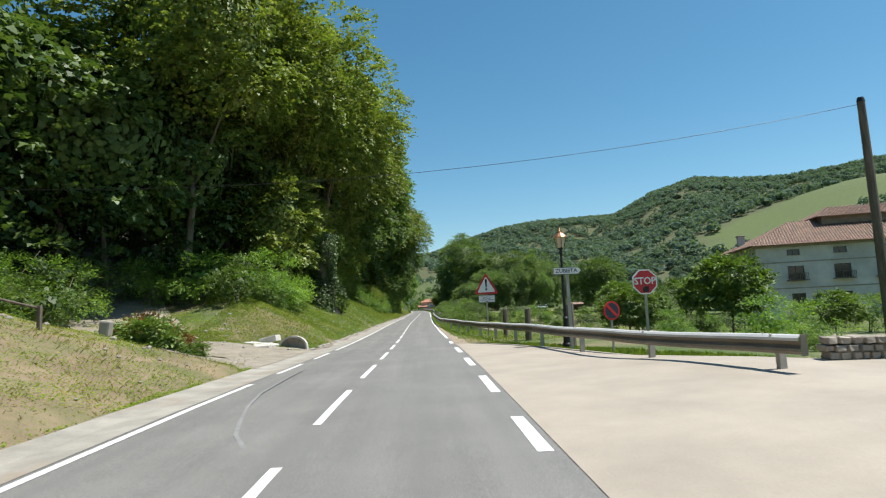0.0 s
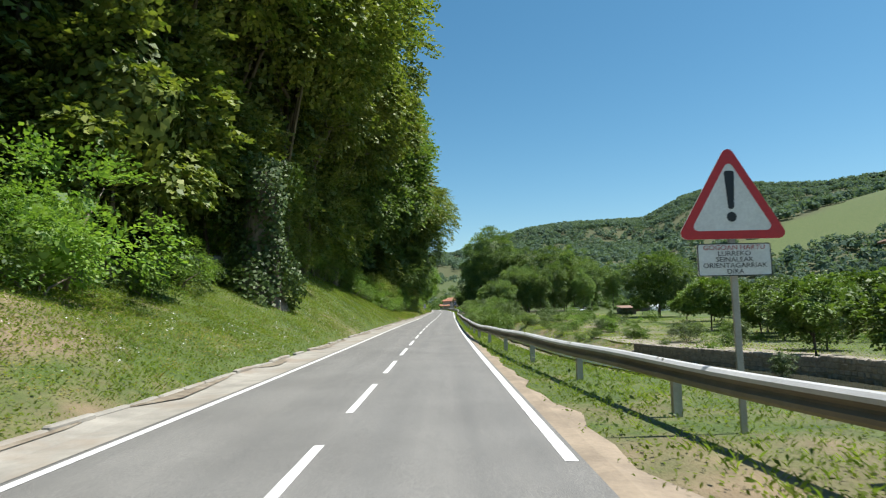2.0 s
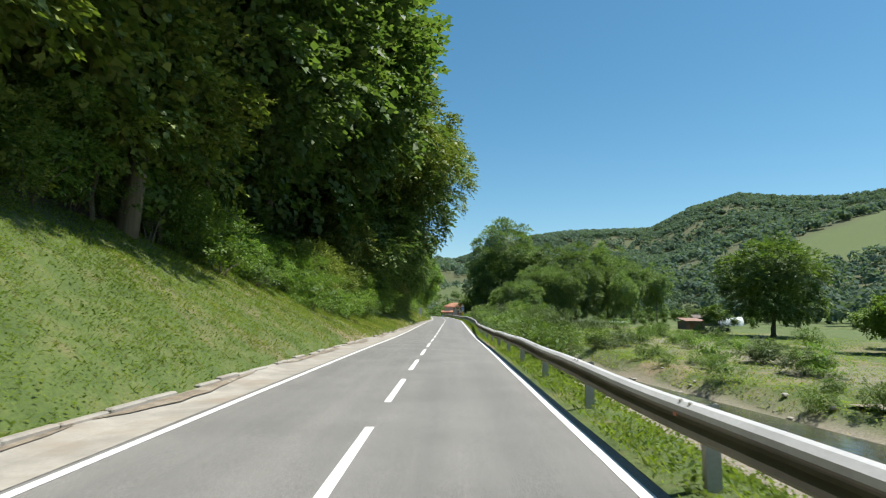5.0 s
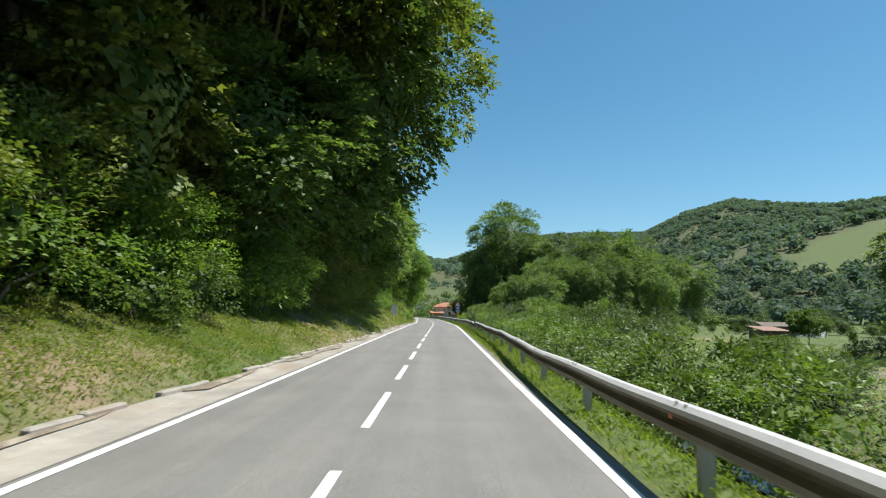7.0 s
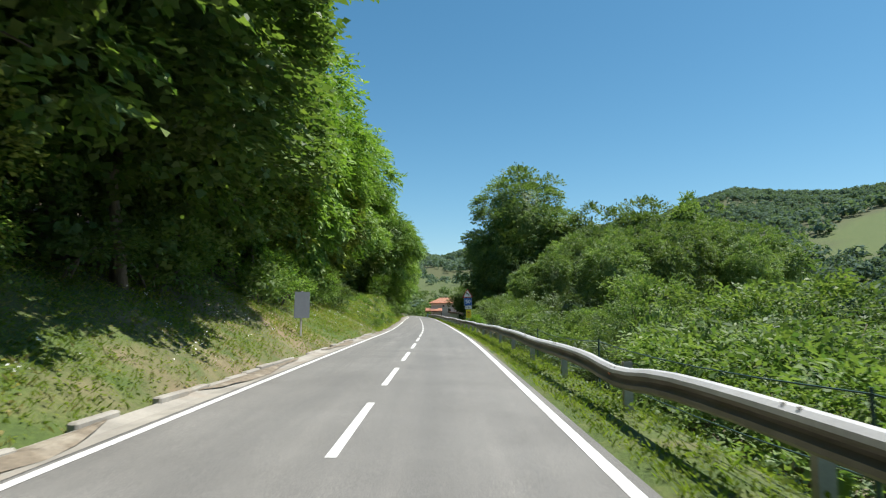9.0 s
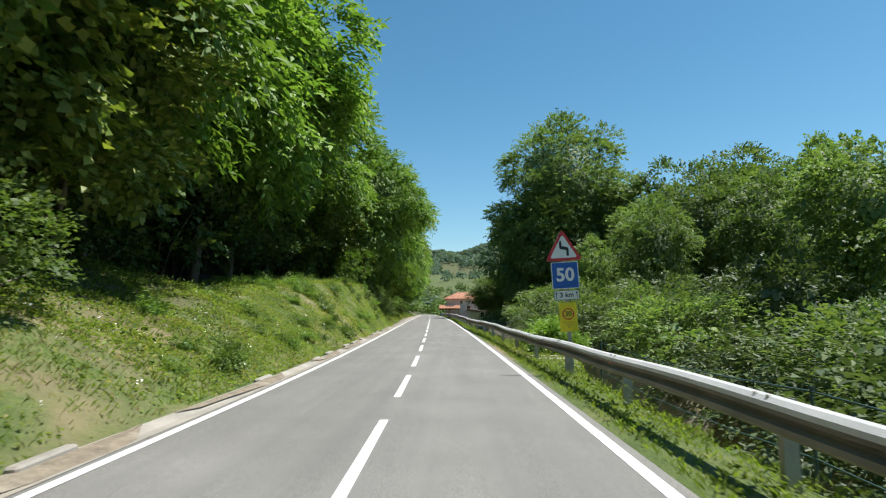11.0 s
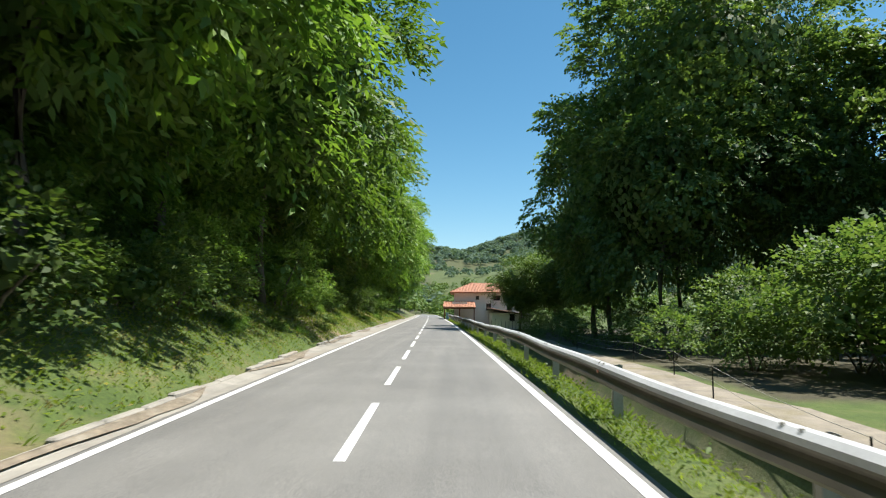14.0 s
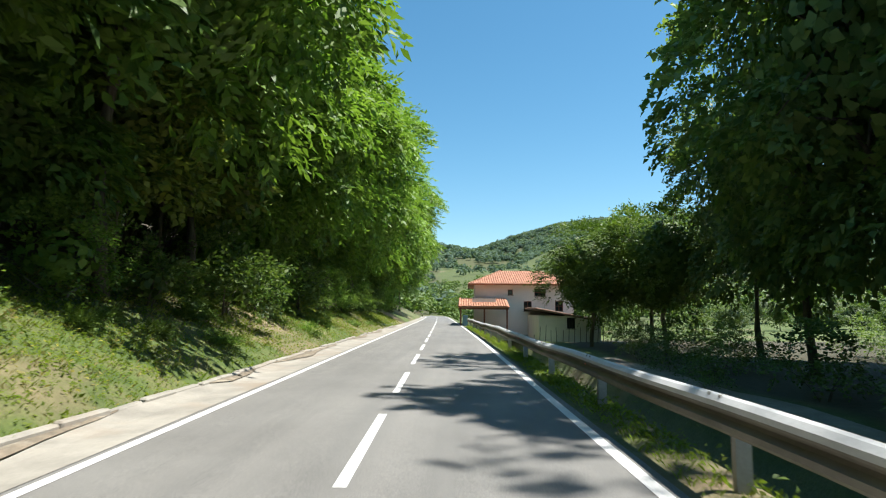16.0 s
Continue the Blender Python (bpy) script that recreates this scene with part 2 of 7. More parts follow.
def striped(name, base, dark, scale, axis_z=True, rough=0.8):
    """Bark: long furrows along z."""
    m, nt, ln, b = material(name, rough)
    tc = nt.new("ShaderNodeTexCoord")
    mp = nt.new("ShaderNodeMapping")
    mp.inputs["Scale"].default_value = (1, 1, 0.12) if axis_z else (0.12, 1, 1)
    ln.new(tc.outputs["Object"], mp.inputs[0])
    c, f = noise_ramp(nt, ln, scale, ((0.3, dark), (0.65, base)), vec=mp.outputs[0])
    ln.new(c, b.inputs["Base Color"])
    bump(nt, ln, b, f, 0.8, 0.03)
    return m


def tile_material(name, base, dark):
    m, nt, ln, b = material(name, 0.75)
    o = nt.new("ShaderNodeObjectInfo")
    g = nt.new("ShaderNodeNewGeometry")
    add = nt.new("ShaderNodeMath")
    add.operation = "ADD"
    ln.new(o.outputs["Random"], add.inputs[0])
    ln.new(g.outputs["Random Per Island"], add.inputs[1])
    fr = nt.new("ShaderNodeMath")
    fr.operation = "FRACT"
    ln.new(add.outputs[0], fr.inputs[0])
    r = nt.new("ShaderNodeValToRGB")
    r.color_ramp.elements[0].color, r.color_ramp.elements[1].color = (*dark, 1), (*base, 1)
    ln.new(fr.outputs[0], r.inputs["Fac"])
    c2, f2 = noise_ramp(nt, ln, 6.0, ((0.3, (0.75, 0.75, 0.75)), (0.7, (1.1, 1.1, 1.1))), vec=g.outputs["Position"])
    ln.new(mix(nt, ln, 1.0, r.outputs["Color"], c2, "MULTIPLY"), b.inputs["Base Color"])
    return m


def glass_material():
    m, nt, ln, b = material("dark_window_glass", 0.06)
    b.inputs["Base Color"].default_value = (0.02, 0.024, 0.028, 1)
    b.inputs["Specular IOR Level"].default_value = 0.6
    return m


def flat_paint(name, color, rough=0.5, metal=0.0):
    return rough_paint(name, color, scale=3.0, vary=0.08, rough=rough, grain=25.0, depth=0.0006, metal=metal)


M_ASPHALT = asphalt_material()
M_LINE = rough_paint("worn_white_road_paint", (0.72, 0.71, 0.68), 5.0, 0.18, 0.65, 60.0, 0.002)
M_CONC = rough_paint("old_concrete", (0.32, 0.295, 0.25), 1.3, 0.28, 0.85, 30.0, 0.006, stain=(0.25, 0.20, 0.15))
M_SAND = rough_paint("beige_concrete_paving", (0.355, 0.305, 0.245), 0.7, 0.16, 0.85, 50.0, 0.003)
M_GRAVEL = rough_paint("loose_grey_gravel", (0.285, 0.245, 0.19), 1.4, 0.3, 0.9, 26.0, 0.05, stain=(0.20, 0.17, 0.10))
M_GROUND = ground_material()
# beam: weathered face darkened as if in shade, top flange brightened as if sunlit
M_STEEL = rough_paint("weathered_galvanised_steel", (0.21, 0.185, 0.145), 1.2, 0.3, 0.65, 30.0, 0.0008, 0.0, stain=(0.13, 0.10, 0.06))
M_STEEL_LIT = rough_paint("clean_galvanised_steel", (0.55, 0.55, 0.54), 1.2, 0.15, 0.6, 30.0, 0.0008, 0.0)
M_POST = rough_paint("dull_galvanised_post", (0.40, 0.375, 0.325), 2.0, 0.2, 0.6, 30.0, 0.0008, 0.15)
M_BARK = striped("grey_brown_bark", (0.20, 0.165, 0.12), (0.055, 0.042, 0.03), 9.0)
M_BARK_PALE = striped("pale_plane_bark", (0.20, 0.175, 0.12), (0.08, 0.07, 0.045), 5.0)
M_WOOD = striped("weathered_timber", (0.17, 0.135, 0.10), (0.06, 0.046, 0.035), 12.0)
M_LEAF_PLANE = leaf_material("plane_leaves", (0.090, 0.145, 0.028), (0.270, 0.305, 0.068))
M_LEAF_ACACIA = leaf_material("acacia_leaves", (0.096, 0.190, 0.034), (0.230, 0.345, 0.074), through_light=0.42)
M_LEAF_DARK = leaf_material("alder_leaves", (0.066, 0.125, 0.034), (0.165, 0.230, 0.068), through_light=0.45)
# darker copy of the alder leaves: the wood's shade is in the colour
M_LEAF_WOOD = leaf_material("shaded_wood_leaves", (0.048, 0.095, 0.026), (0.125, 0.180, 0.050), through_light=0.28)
M_LEAF_ALDER = leaf_material("tall_alder_leaves", (0.085, 0.155, 0.050), (0.215, 0.285, 0.100), through_light=0.42)
M_LEAF_GREY = leaf_material("willow_leaves", (0.065, 0.105, 0.042), (0.150, 0.195, 0.085))
M_LEAF_FRUIT = leaf_material("garden_leaves", (0.070, 0.130, 0.025), (0.165, 0.235, 0.055))
# pale and bluish: distance haze put into the leaf colour
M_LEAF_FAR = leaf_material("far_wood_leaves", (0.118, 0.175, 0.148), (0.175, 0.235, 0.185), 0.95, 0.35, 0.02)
M_GRASS = leaf_material("grass_blades", (0.155, 0.235, 0.038), (0.270, 0.325, 0.070), 0.7, 0.55, 0.12)
M_DRY = leaf_material("dry_grass_blades", (0.30, 0.25, 0.12), (0.42, 0.36, 0.19), 0.7, 0.6, 0.1)
M_RUST = leaf_material("rust_red_leaves", (0.15, 0.07, 0.03), (0.26, 0.15, 0.06), 0.6, 0.3)
M_FLOWER = flat_paint("white_petals", (0.78, 0.78, 0.74), 0.7)
M_RED = flat_paint("red_sign_paint", (0.56, 0.018, 0.022), 0.4)
M_WHITE = flat_paint("white_sign_paint", (0.80, 0.79, 0.77), 0.4)
M_BLACK = flat_paint("black_sign_paint", (0.012, 0.012, 0.013), 0.45)
M_BLUE = flat_paint("blue_sign_paint", (0.006, 0.095, 0.42), 0.4)
M_YELLOW = flat_paint("yellow_vinyl", (0.85, 0.66, 0.012), 0.5)
M_ALU = flat_paint("bare_sign_back", (0.42, 0.43, 0.43), 0.45, 0.6)
M_SIGNBACK = flat_paint("dull_grey_sign_back", (0.16, 0.17, 0.18), 0.6, 0.2)
M_IRON = flat_paint("black_cast_iron", (0.018, 0.018, 0.018), 0.45, 0.3)
M_COPPER = rough_paint("weathered_copper", (0.40, 0.20, 0.10), 8.0, 0.3, 0.4, 30.0, 0.001, 0.8)
M_LAMPGLASS = flat_paint("amber_lamp_glass", (0.62, 0.50, 0.33), 0.25)
M_WALL = rough_paint("cream_render", (0.84, 0.79, 0.74), 0.5, 0.08, 0.9, 18.0, 0.006, stain=(0.68, 0.62, 0.56))
M_WALL_OLD = rough_paint("stained_old_render", (0.60, 0.58, 0.55), 0.35, 0.22, 0.92, 8.0, 0.012, stain=(0.36, 0.33, 0.30))
M_STONE = rough_paint("grey_field_stone", (0.34, 0.295, 0.235), 2.5, 0.4, 0.9, 18.0, 0.02)
M_TILE = tile_material("orange_clay_tiles", (0.50, 0.24, 0.14), (0.36, 0.165, 0.10))
M_TILE_OLD = tile_material("weathered_clay_tiles", (0.29, 0.165, 0.110), (0.16, 0.105, 0.075))
M_TIMBER_RED = rough_paint("brown_stained_timber", (0.20, 0.075, 0.04), 3.0, 0.3, 0.7, 20.0, 0.002)
M_TIMBER_OLD = rough_paint("weathered_brown_boarding", (0.30, 0.22, 0.16), 1.0, 0.3, 0.85, 14.0, 0.006)
M_GLASS = glass_material()
M_CARWHITE = flat_paint("white_car_paint", (0.80, 0.80, 0.79), 0.25)
M_RUBBER = flat_paint("black_rubber", (0.02, 0.02, 0.02), 0.8)
M_GREENHOUSE = rough_paint("milky_plastic_film", (0.62, 0.66, 0.62), 1.0, 0.15, 0.5, 10.0, 0.004)
M_WIRE = flat_paint("thin_green_wire", (0.05, 0.10, 0.09), 0.5, 0.3)
M_ORANGE = flat_paint("orange_reflector", (0.75, 0.16, 0.02), 0.3)


def water_material():
    m, nt, ln, b = material("shallow_stream_water", 0.08)
    p = where(nt)
    c, f = noise_ramp(nt, ln, 1.5, ((0.3, (0.035, 0.040, 0.028)), (0.7, (0.085, 0.080, 0.055))), vec=p)
    ln.new(c, b.inputs["Base Color"])
    c2, f2 = noise_ramp(nt, ln, 5.0, ((0.3, (0, 0, 0)), (0.7, (1, 1, 1))), vec=p, detail=3)
    bump(nt, ln, b, f2, 0.35, 0.03)
    return m


M_WATER = water_material()


# ---------------------------------------------------------------- mesh helpers
def mesh_ob(name, verts, faces, mat, parent=None, smooth_shade=False):
    me = bpy.data.meshes.new(name)
    me.from_pydata([tuple(v) for v in verts], [], [tuple(f) for f in faces])
    me.materials.append(mat)
    if smooth_shade:
        me.shade_smooth()
    ob = new(name, me)
    if parent is not None:
        ob.parent = parent
    return ob


def quads_ob(name, co, mat, parent=None):
    """Many loose faces (n, corners, 3) as one mesh."""
    n, k = co.shape[:2]
    me = bpy.data.meshes.new(name)
    me.vertices.add(n * k)
    me.vertices.foreach_set("co", np.ascontiguousarray(co, dtype=np.float32).ravel())
    me.loops.add(n * k)
    me.loops.foreach_set("vertex_index", np.arange(n * k, dtype=np.int32))
    me.polygons.add(n)
    me.polygons.foreach_set("loop_start", np.arange(0, n * k, k, dtype=np.int32))
    me.update(calc_edges=True)
    me.materials.append(mat)
    ob = new(name, me)
    if parent is not None:
        ob.parent = parent
    return ob


def part(name, bm, mat, parent, label="", bevel=0.0):
    if bevel:
        bmesh.ops.bevel(bm, geom=[e for e in bm.edges if e.calc_face_angle(0) > 0.6], offset=bevel, segments=2, affect="EDGES", profile=0.6)
    me = bpy.data.meshes.new(name)
    bm.to_mesh(me)
    bm.free()
    me.materials.append(mat)
    ob = new(name, me)
    ob.parent = parent
    if label:
        tagged(ob, label)
    return ob


def thing(name, m, label, category, group="", kind=""):
    ob = new(name)
    ob.empty_display_size = 0.2
    ob.matrix_world = m
    ob.matrix_basis = m
    return tagged(ob, label, category, group, kind)


def box(sx, sy, sz, x=0.0, y=0.0, z=0.0, bm=None, rot=None):
    """A box with its base centre at x, y, z."""
    bm = bm or bmesh.new()
    m = Matrix.Translation((x, y, z)) @ (rot or Matrix()) @ Matrix.Translation((0, 0, sz / 2)) @ Matrix.Diagonal((sx, sy, sz, 1))
    bmesh.ops.create_cube(bm, size=1, matrix=m)
    return bm


def tube(r1, r2, h, x=0.0, y=0.0, z=0.0, seg=12, bm=None, rot=None):
    bm = bm or bmesh.new()
    m = Matrix.Translation((x, y, z)) @ (rot or Matrix()) @ Matrix.Translation((0, 0, h / 2))
    bmesh.ops.create_cone(bm, cap_ends=True, segments=seg, radius1=r1, radius2=r2, depth=h, matrix=m)
    return bm


def lathe(profile, seg=14, bm=None):
    bm = bm or bmesh.new()
    rings = []
    for r, z in profile:
        rings.append([bm.verts.new((r * math.cos(a), r * math.sin(a), z)) for a in (2 * math.pi * k / seg for k in range(seg))])
    for a, b in zip(rings, rings[1:]):
        for k in range(seg):
            bm.faces.new((a[k], a[(k + 1) % seg], b[(k + 1) % seg], b[k]))
    bm.faces.new(rings[-1])
    bm.faces.new(list(reversed(rings[0])))
    return bm


def plate(outline, thick, bm=None, y=0.0):
    """A flat plate in the xz plane, facing -y, from an outline that runs anticlockwise seen from -y."""
    bm = bm or bmesh.new()
    f = [bm.verts.new((x, y, z)) for x, z in outline]
    k = [bm.verts.new((x, y + thick, z)) for x, z in outline]
    bm.faces.new(f)
    bm.faces.new(list(reversed(k)))
    n = len(f)
    for i in range(n):
        bm.faces.new((f[i], k[i], k[(i + 1) % n], f[(i + 1) % n]))
    bmesh.ops.recalc_face_normals(bm, faces=bm.faces)
    return bm


def ring_plate(outer, inner, thick, y=0.0):
    bm = bmesh.new()
    n = len(outer)
    o = [bm.verts.new((x, y, z)) for x, z in outer]
    i = [bm.verts.new((x, y, z)) for x, z in inner]
    ob_ = [bm.verts.new((x, y + thick, z)) for x, z in outer]
    ib = [bm.verts.new((x, y + thick, z)) for x, z in inner]
    for k in range(n):
        j = (k + 1) % n
        bm.faces.new((o[k], o[j], i[j], i[k]))
        bm.faces.new((ob_[k], ib[k], ib[j], ob_[j]))
        bm.faces.new((o[k], ob_[k], ob_[j], o[j]))
        bm.faces.new((i[k], i[j], ib[j], ib[k]))
    bmesh.ops.recalc_face_normals(bm, faces=bm.faces)
    return bm


def ngon(r, n, turn=0.0, cz=0.0):
    return [(r * math.cos(2 * math.pi * k / n + turn), cz + r * math.sin(2 * math.pi * k / n + turn)) for k in range(n)]


def rounded(points, r, seg=4):
    """An outline with its corners rounded."""
    out = []
    n = len(points)
    for k in range(n):
        p, a, b = Vector(points[k]), Vector(points[k - 1]), Vector(points[(k + 1) % n])
        u, v = (a - p).normalized(), (b - p).normalized()
        half = u.angle(v) / 2
        d = r / math.tan(half)
        c = p + (u + v).normalized() * (r / math.sin(half))
        s, e = p + u * d, p + v * d
        a0 = math.atan2(s.y - c.y, s.x - c.x)
        a1 = math.atan2(e.y - c.y, e.x - c.x)
        da = (a1 - a0 + math.pi) % (2 * math.pi) - math.pi
        out += [(c.x + r * math.cos(a0 + da * t / seg), c.y + r * math.sin(a0 + da * t / seg)) for t in range(seg + 1)]
    return out


def words(text, size, mat, parent, x, z, y=-0.004, name="lettering", bold=0.0, wide=1.0):
    cu = bpy.data.curves.new(name, "FONT")
    cu.body, cu.size, cu.align_x, cu.align_y = text, size, "CENTER", "CENTER"
    cu.extrude, cu.offset, cu.resolution_u = 0.001, bold, 3
    tmp = bpy.data.objects.new(name, cu)
    scene.collection.objects.link(tmp)
    bpy.context.view_layer.update()
    me = bpy.data.meshes.new_from_object(tmp.evaluated_get(bpy.context.evaluated_depsgraph_get()))
    bpy.data.objects.remove(tmp)
    bpy.data.curves.remove(cu)
    me.materials.clear()
    me.materials.append(mat)
    ob = new(name, me)
    ob.parent = parent
    ob.matrix_basis = Matrix.Translation((x, y, z)) @ Matrix.Rotation(math.pi / 2, 4, "X") @ Matrix.Diagonal((wide, 1, 1, 1))
    return ob


def tube_curve(name, pts, radius, mat, parent=None, seg=6):
    """A round bar along points."""
    pts = [Vector(p) for p in pts]
    verts, faces = [], []
    for i, p in enumerate(pts):
        d = (pts[min(i + 1, len(pts) - 1)] - pts[max(i - 1, 0)]).normalized()
        s = d.cross(Vector((0, 0, 1)))
        s = s.normalized() if s.length > 0.01 else Vector((1, 0, 0))
        u = s.cross(d)
        rr = radius[i] if isinstance(radius, (list, tuple)) else radius
        for k in range(seg):
            a = 2 * math.pi * k / seg
            verts.append(p + (s * math.cos(a) + u * math.sin(a)) * rr)
    for i in range(len(pts) - 1):
        for k in range(seg):
            faces.append((i * seg + k, i * seg + (k + 1) % seg, (i + 1) * seg + (k + 1) % seg, (i + 1) * seg + k))
    faces.append(tuple(reversed(range(seg))))
    faces.append(tuple(range((len(pts) - 1) * seg, len(pts) * seg)))
    return mesh_ob(name, verts, faces, mat, parent, True)


# ---------------------------------------------------------------- the land
def spread(parts):
    out = []
    for a, b, step in parts:
        out += list(np.arange(a, b, step))
    return np.array(out + [parts[-1][1]], float)


def strip(name, y0, y1, lats, z, mat, label, category, step=2.0, dz=None):
    """A band along the road between two lateral lines; lats: callables or numbers."""
    ys = np.arange(y0, y1 + 0.01, step)
    rows = []
    for y in ys:
        row = []
        for j, q in enumerate(lats):
            la = q(y) if callable(q) else q
            row.append(at(y, la, z if dz is None else z + dz[j]))
        rows.append(row)
    n = len(lats)
    verts = [v for r in rows for v in r]
    faces = [(i * n + k, i * n + k + 1, (i + 1) * n + k + 1, (i + 1) * n + k) for i in range(len(ys) - 1) for k in range(n - 1)]
    return tagged(mesh_ob(name, verts, faces, mat), label, category, kind="structure")


def SHOULDER(y):
    return table(((-40, 3.7), (105, 3.75), (130, 3.3), (200, 2.98), (238, 3.1), (262, 3.7), (420, 3.7)), y)


LATS = spread(((-2600, -600, 200), (-600, -160, 40), (-160, -40, 8), (-40, -16, 2), (-16, -4.0, 0.45), (-4.0, -2.6, 0.2), (-2.6, 2.6, 1.3), (2.6, 10, 0.45), (10, 24, 1.0), (24, 70, 4), (70, 200, 13), (200, 900, 34), (900, 2400, 60), (2400, 4800, 300)))
YS = spread(((-700, -60, 80), (-60, -10, 5), (-10, 340, 1.25), (340, 460, 6), (460, 900, 20), (900, 3000, 60), (3000, 4800, 200)))
gy, gl = np.meshgrid(YS, LATS, indexing="ij")
gx = gl + road_x(np.clip(gy, -10, 700))
gz = ground_z(gx, gy)
inside = (gl > -SHOULDER(gy) - 0.02) & (gl < 2.61)
gz = np.where(inside & (gy < 420), road_z(np.clip(gy, -10, 400)) - 0.09, gz)
ny, nl = gy.shape
idx = np.arange(ny * nl).reshape(ny, nl)
faces = np.stack([idx[:-1, :-1], idx[:-1, 1:], idx[1:, 1:], idx[1:, :-1]], -1).reshape(-1, 4)
gme = bpy.data.meshes.new("ground")
gme.from_pydata(np.stack([gx, gy, gz], -1).reshape(-1, 3).tolist(), [], faces.tolist())
gme.shade_smooth()
lat_f, y_f = gl.ravel(), gy.ravel()
wood = np.clip(smooth(5.5, 9.0, -lat_f - 1.2 * wob(lat_f, y_f, 4.0) - 3.2 * ((y_f < 112) | ((y_f > 194) & (y_f < 227)))) * (y_f > 60) + smooth(10, 16, -lat_f) * (y_f <= 60), 0, 1)
x_f = gx.ravel()
far = np.hypot(x_f, y_f)
wood = np.maximum(wood, 0.55 * smooth(380, 520, far))
meadow = hill_meadow(x_f, y_f)
wood = np.where(meadow > 0.35, 0.03, wood)
wood = np.maximum(wood, 0.9 * ((y_f > 248) & (y_f < 322) & (lat_f > 11.4) & (lat_f < 60)))
wood = np.where(knoll_meadow(x_f, y_f) > 0.4, 0.2, wood)
dry = np.clip(0.52 + 0.5 * wob(lat_f, y_f, 9.0) + 0.55 * (y_f < 25) * (lat_f < 0) + 0.45 * (y_f >= 25) * (y_f < 40) * (lat_f < -5.5) + 0.08 * (y_f < 60) * (lat_f > 2.5) * (lat_f < 12) + 0.06 * ((y_f > 120) & (lat_f < 0)) + 0.14 * ((y_f > 92) & (y_f < 132) & (lat_f < 0)) + 0.14 * ((y_f > 98) & (lat_f < 0)) - 0.25 * ((y_f > 224) & (y_f < 248) & (lat_f < 0)) - 0.05 * ((y_f > 184) & (y_f < 230) & (lat_f < 0)) + 0.12 * ((y_f > 60) & (y_f < 142) & (lat_f > 5) & (lat_f < 25)), 0, 1) * (np.abs(lat_f) < 60)
riv_in, riv_out = table(RIVER_IN, y_f), table(RIVER_OUT, y_f)
stones = (smooth(-0.8, 0.6, lat_f - riv_in) * (1 - smooth(-0.2, 1.2, lat_f - riv_out)) * (y_f > 40)).clip(0, 1)
stones = np.maximum(stones, np.exp(-((lat_f - 26) / 4.0) ** 2) * (y_f > 30) * (y_f < 150) * 0.8)
col = gme.color_attributes.new("cover", "FLOAT_COLOR", "POINT")
col.data.foreach_set("color", np.stack([wood, dry, stones, np.ones_like(wood)], -1).astype(np.float32).ravel())
gme.materials.append(M_GROUND)
ground = tagged(new("ground", gme), "grassy banks, stream bed and wooded hills of a green valley", "ground", kind="structure")

road = strip("road", -40, 700, (-WL - 0.12, -1.3, 0, 1.3, WR + 0.16), 0.0, M_ASPHALT, "worn light grey asphalt two-lane country road", "road", dz=(-0.02, 0, 0.02, 0, -0.02))
strip("shoulder_left", -40, 420, (lambda y: -SHOULDER(y), lambda y: -0.6 * SHOULDER(y) - 0.4 * WL, -WL - 0.08), -0.012, M_CONC, "cracked pale concrete gutter strip beside the asphalt", "gutter", dz=(0.03, -0.02, 0))


# ---------------------------------------------------------------- trees
rng = np.random.default_rng(7)


def leaf_quads(centres, normals, length, width, seed, droop=0.35, along=None, loose=0.45):
    """Folded pointed leaves at centres, facing about along normals."""
    g = np.random.default_rng(seed)
    n = len(centres)
    nrm = normals / (np.linalg.norm(normals, axis=1, keepdims=True) + 1e-9) + g.normal(0, loose, (n, 3))
    nrm /= np.linalg.norm(nrm, axis=1, keepdims=True) + 1e-9
    t = g.normal(0, 1, (n, 3)) if along is None else along + g.normal(0, 0.3, (n, 3))
    t[:, 2] -= droop
    t -= nrm * (t * nrm).sum(1, keepdims=True)
    t /= np.linalg.norm(t, axis=1, keepdims=True) + 1e-9
    b = np.cross(nrm, t)
    s = g.uniform(0.6, 1.25, (n, 1))
    L, W = length * s, width * s
    return np.stack([centres - t * L * 0.5, centres + b * W * 0.5 + nrm * W * 0.14 - t * L * 0.08, centres + t * L * 0.5 - nrm * L * 0.12, centres - b * W * 0.5 + nrm * W * 0.14 - t * L * 0.08], 1)


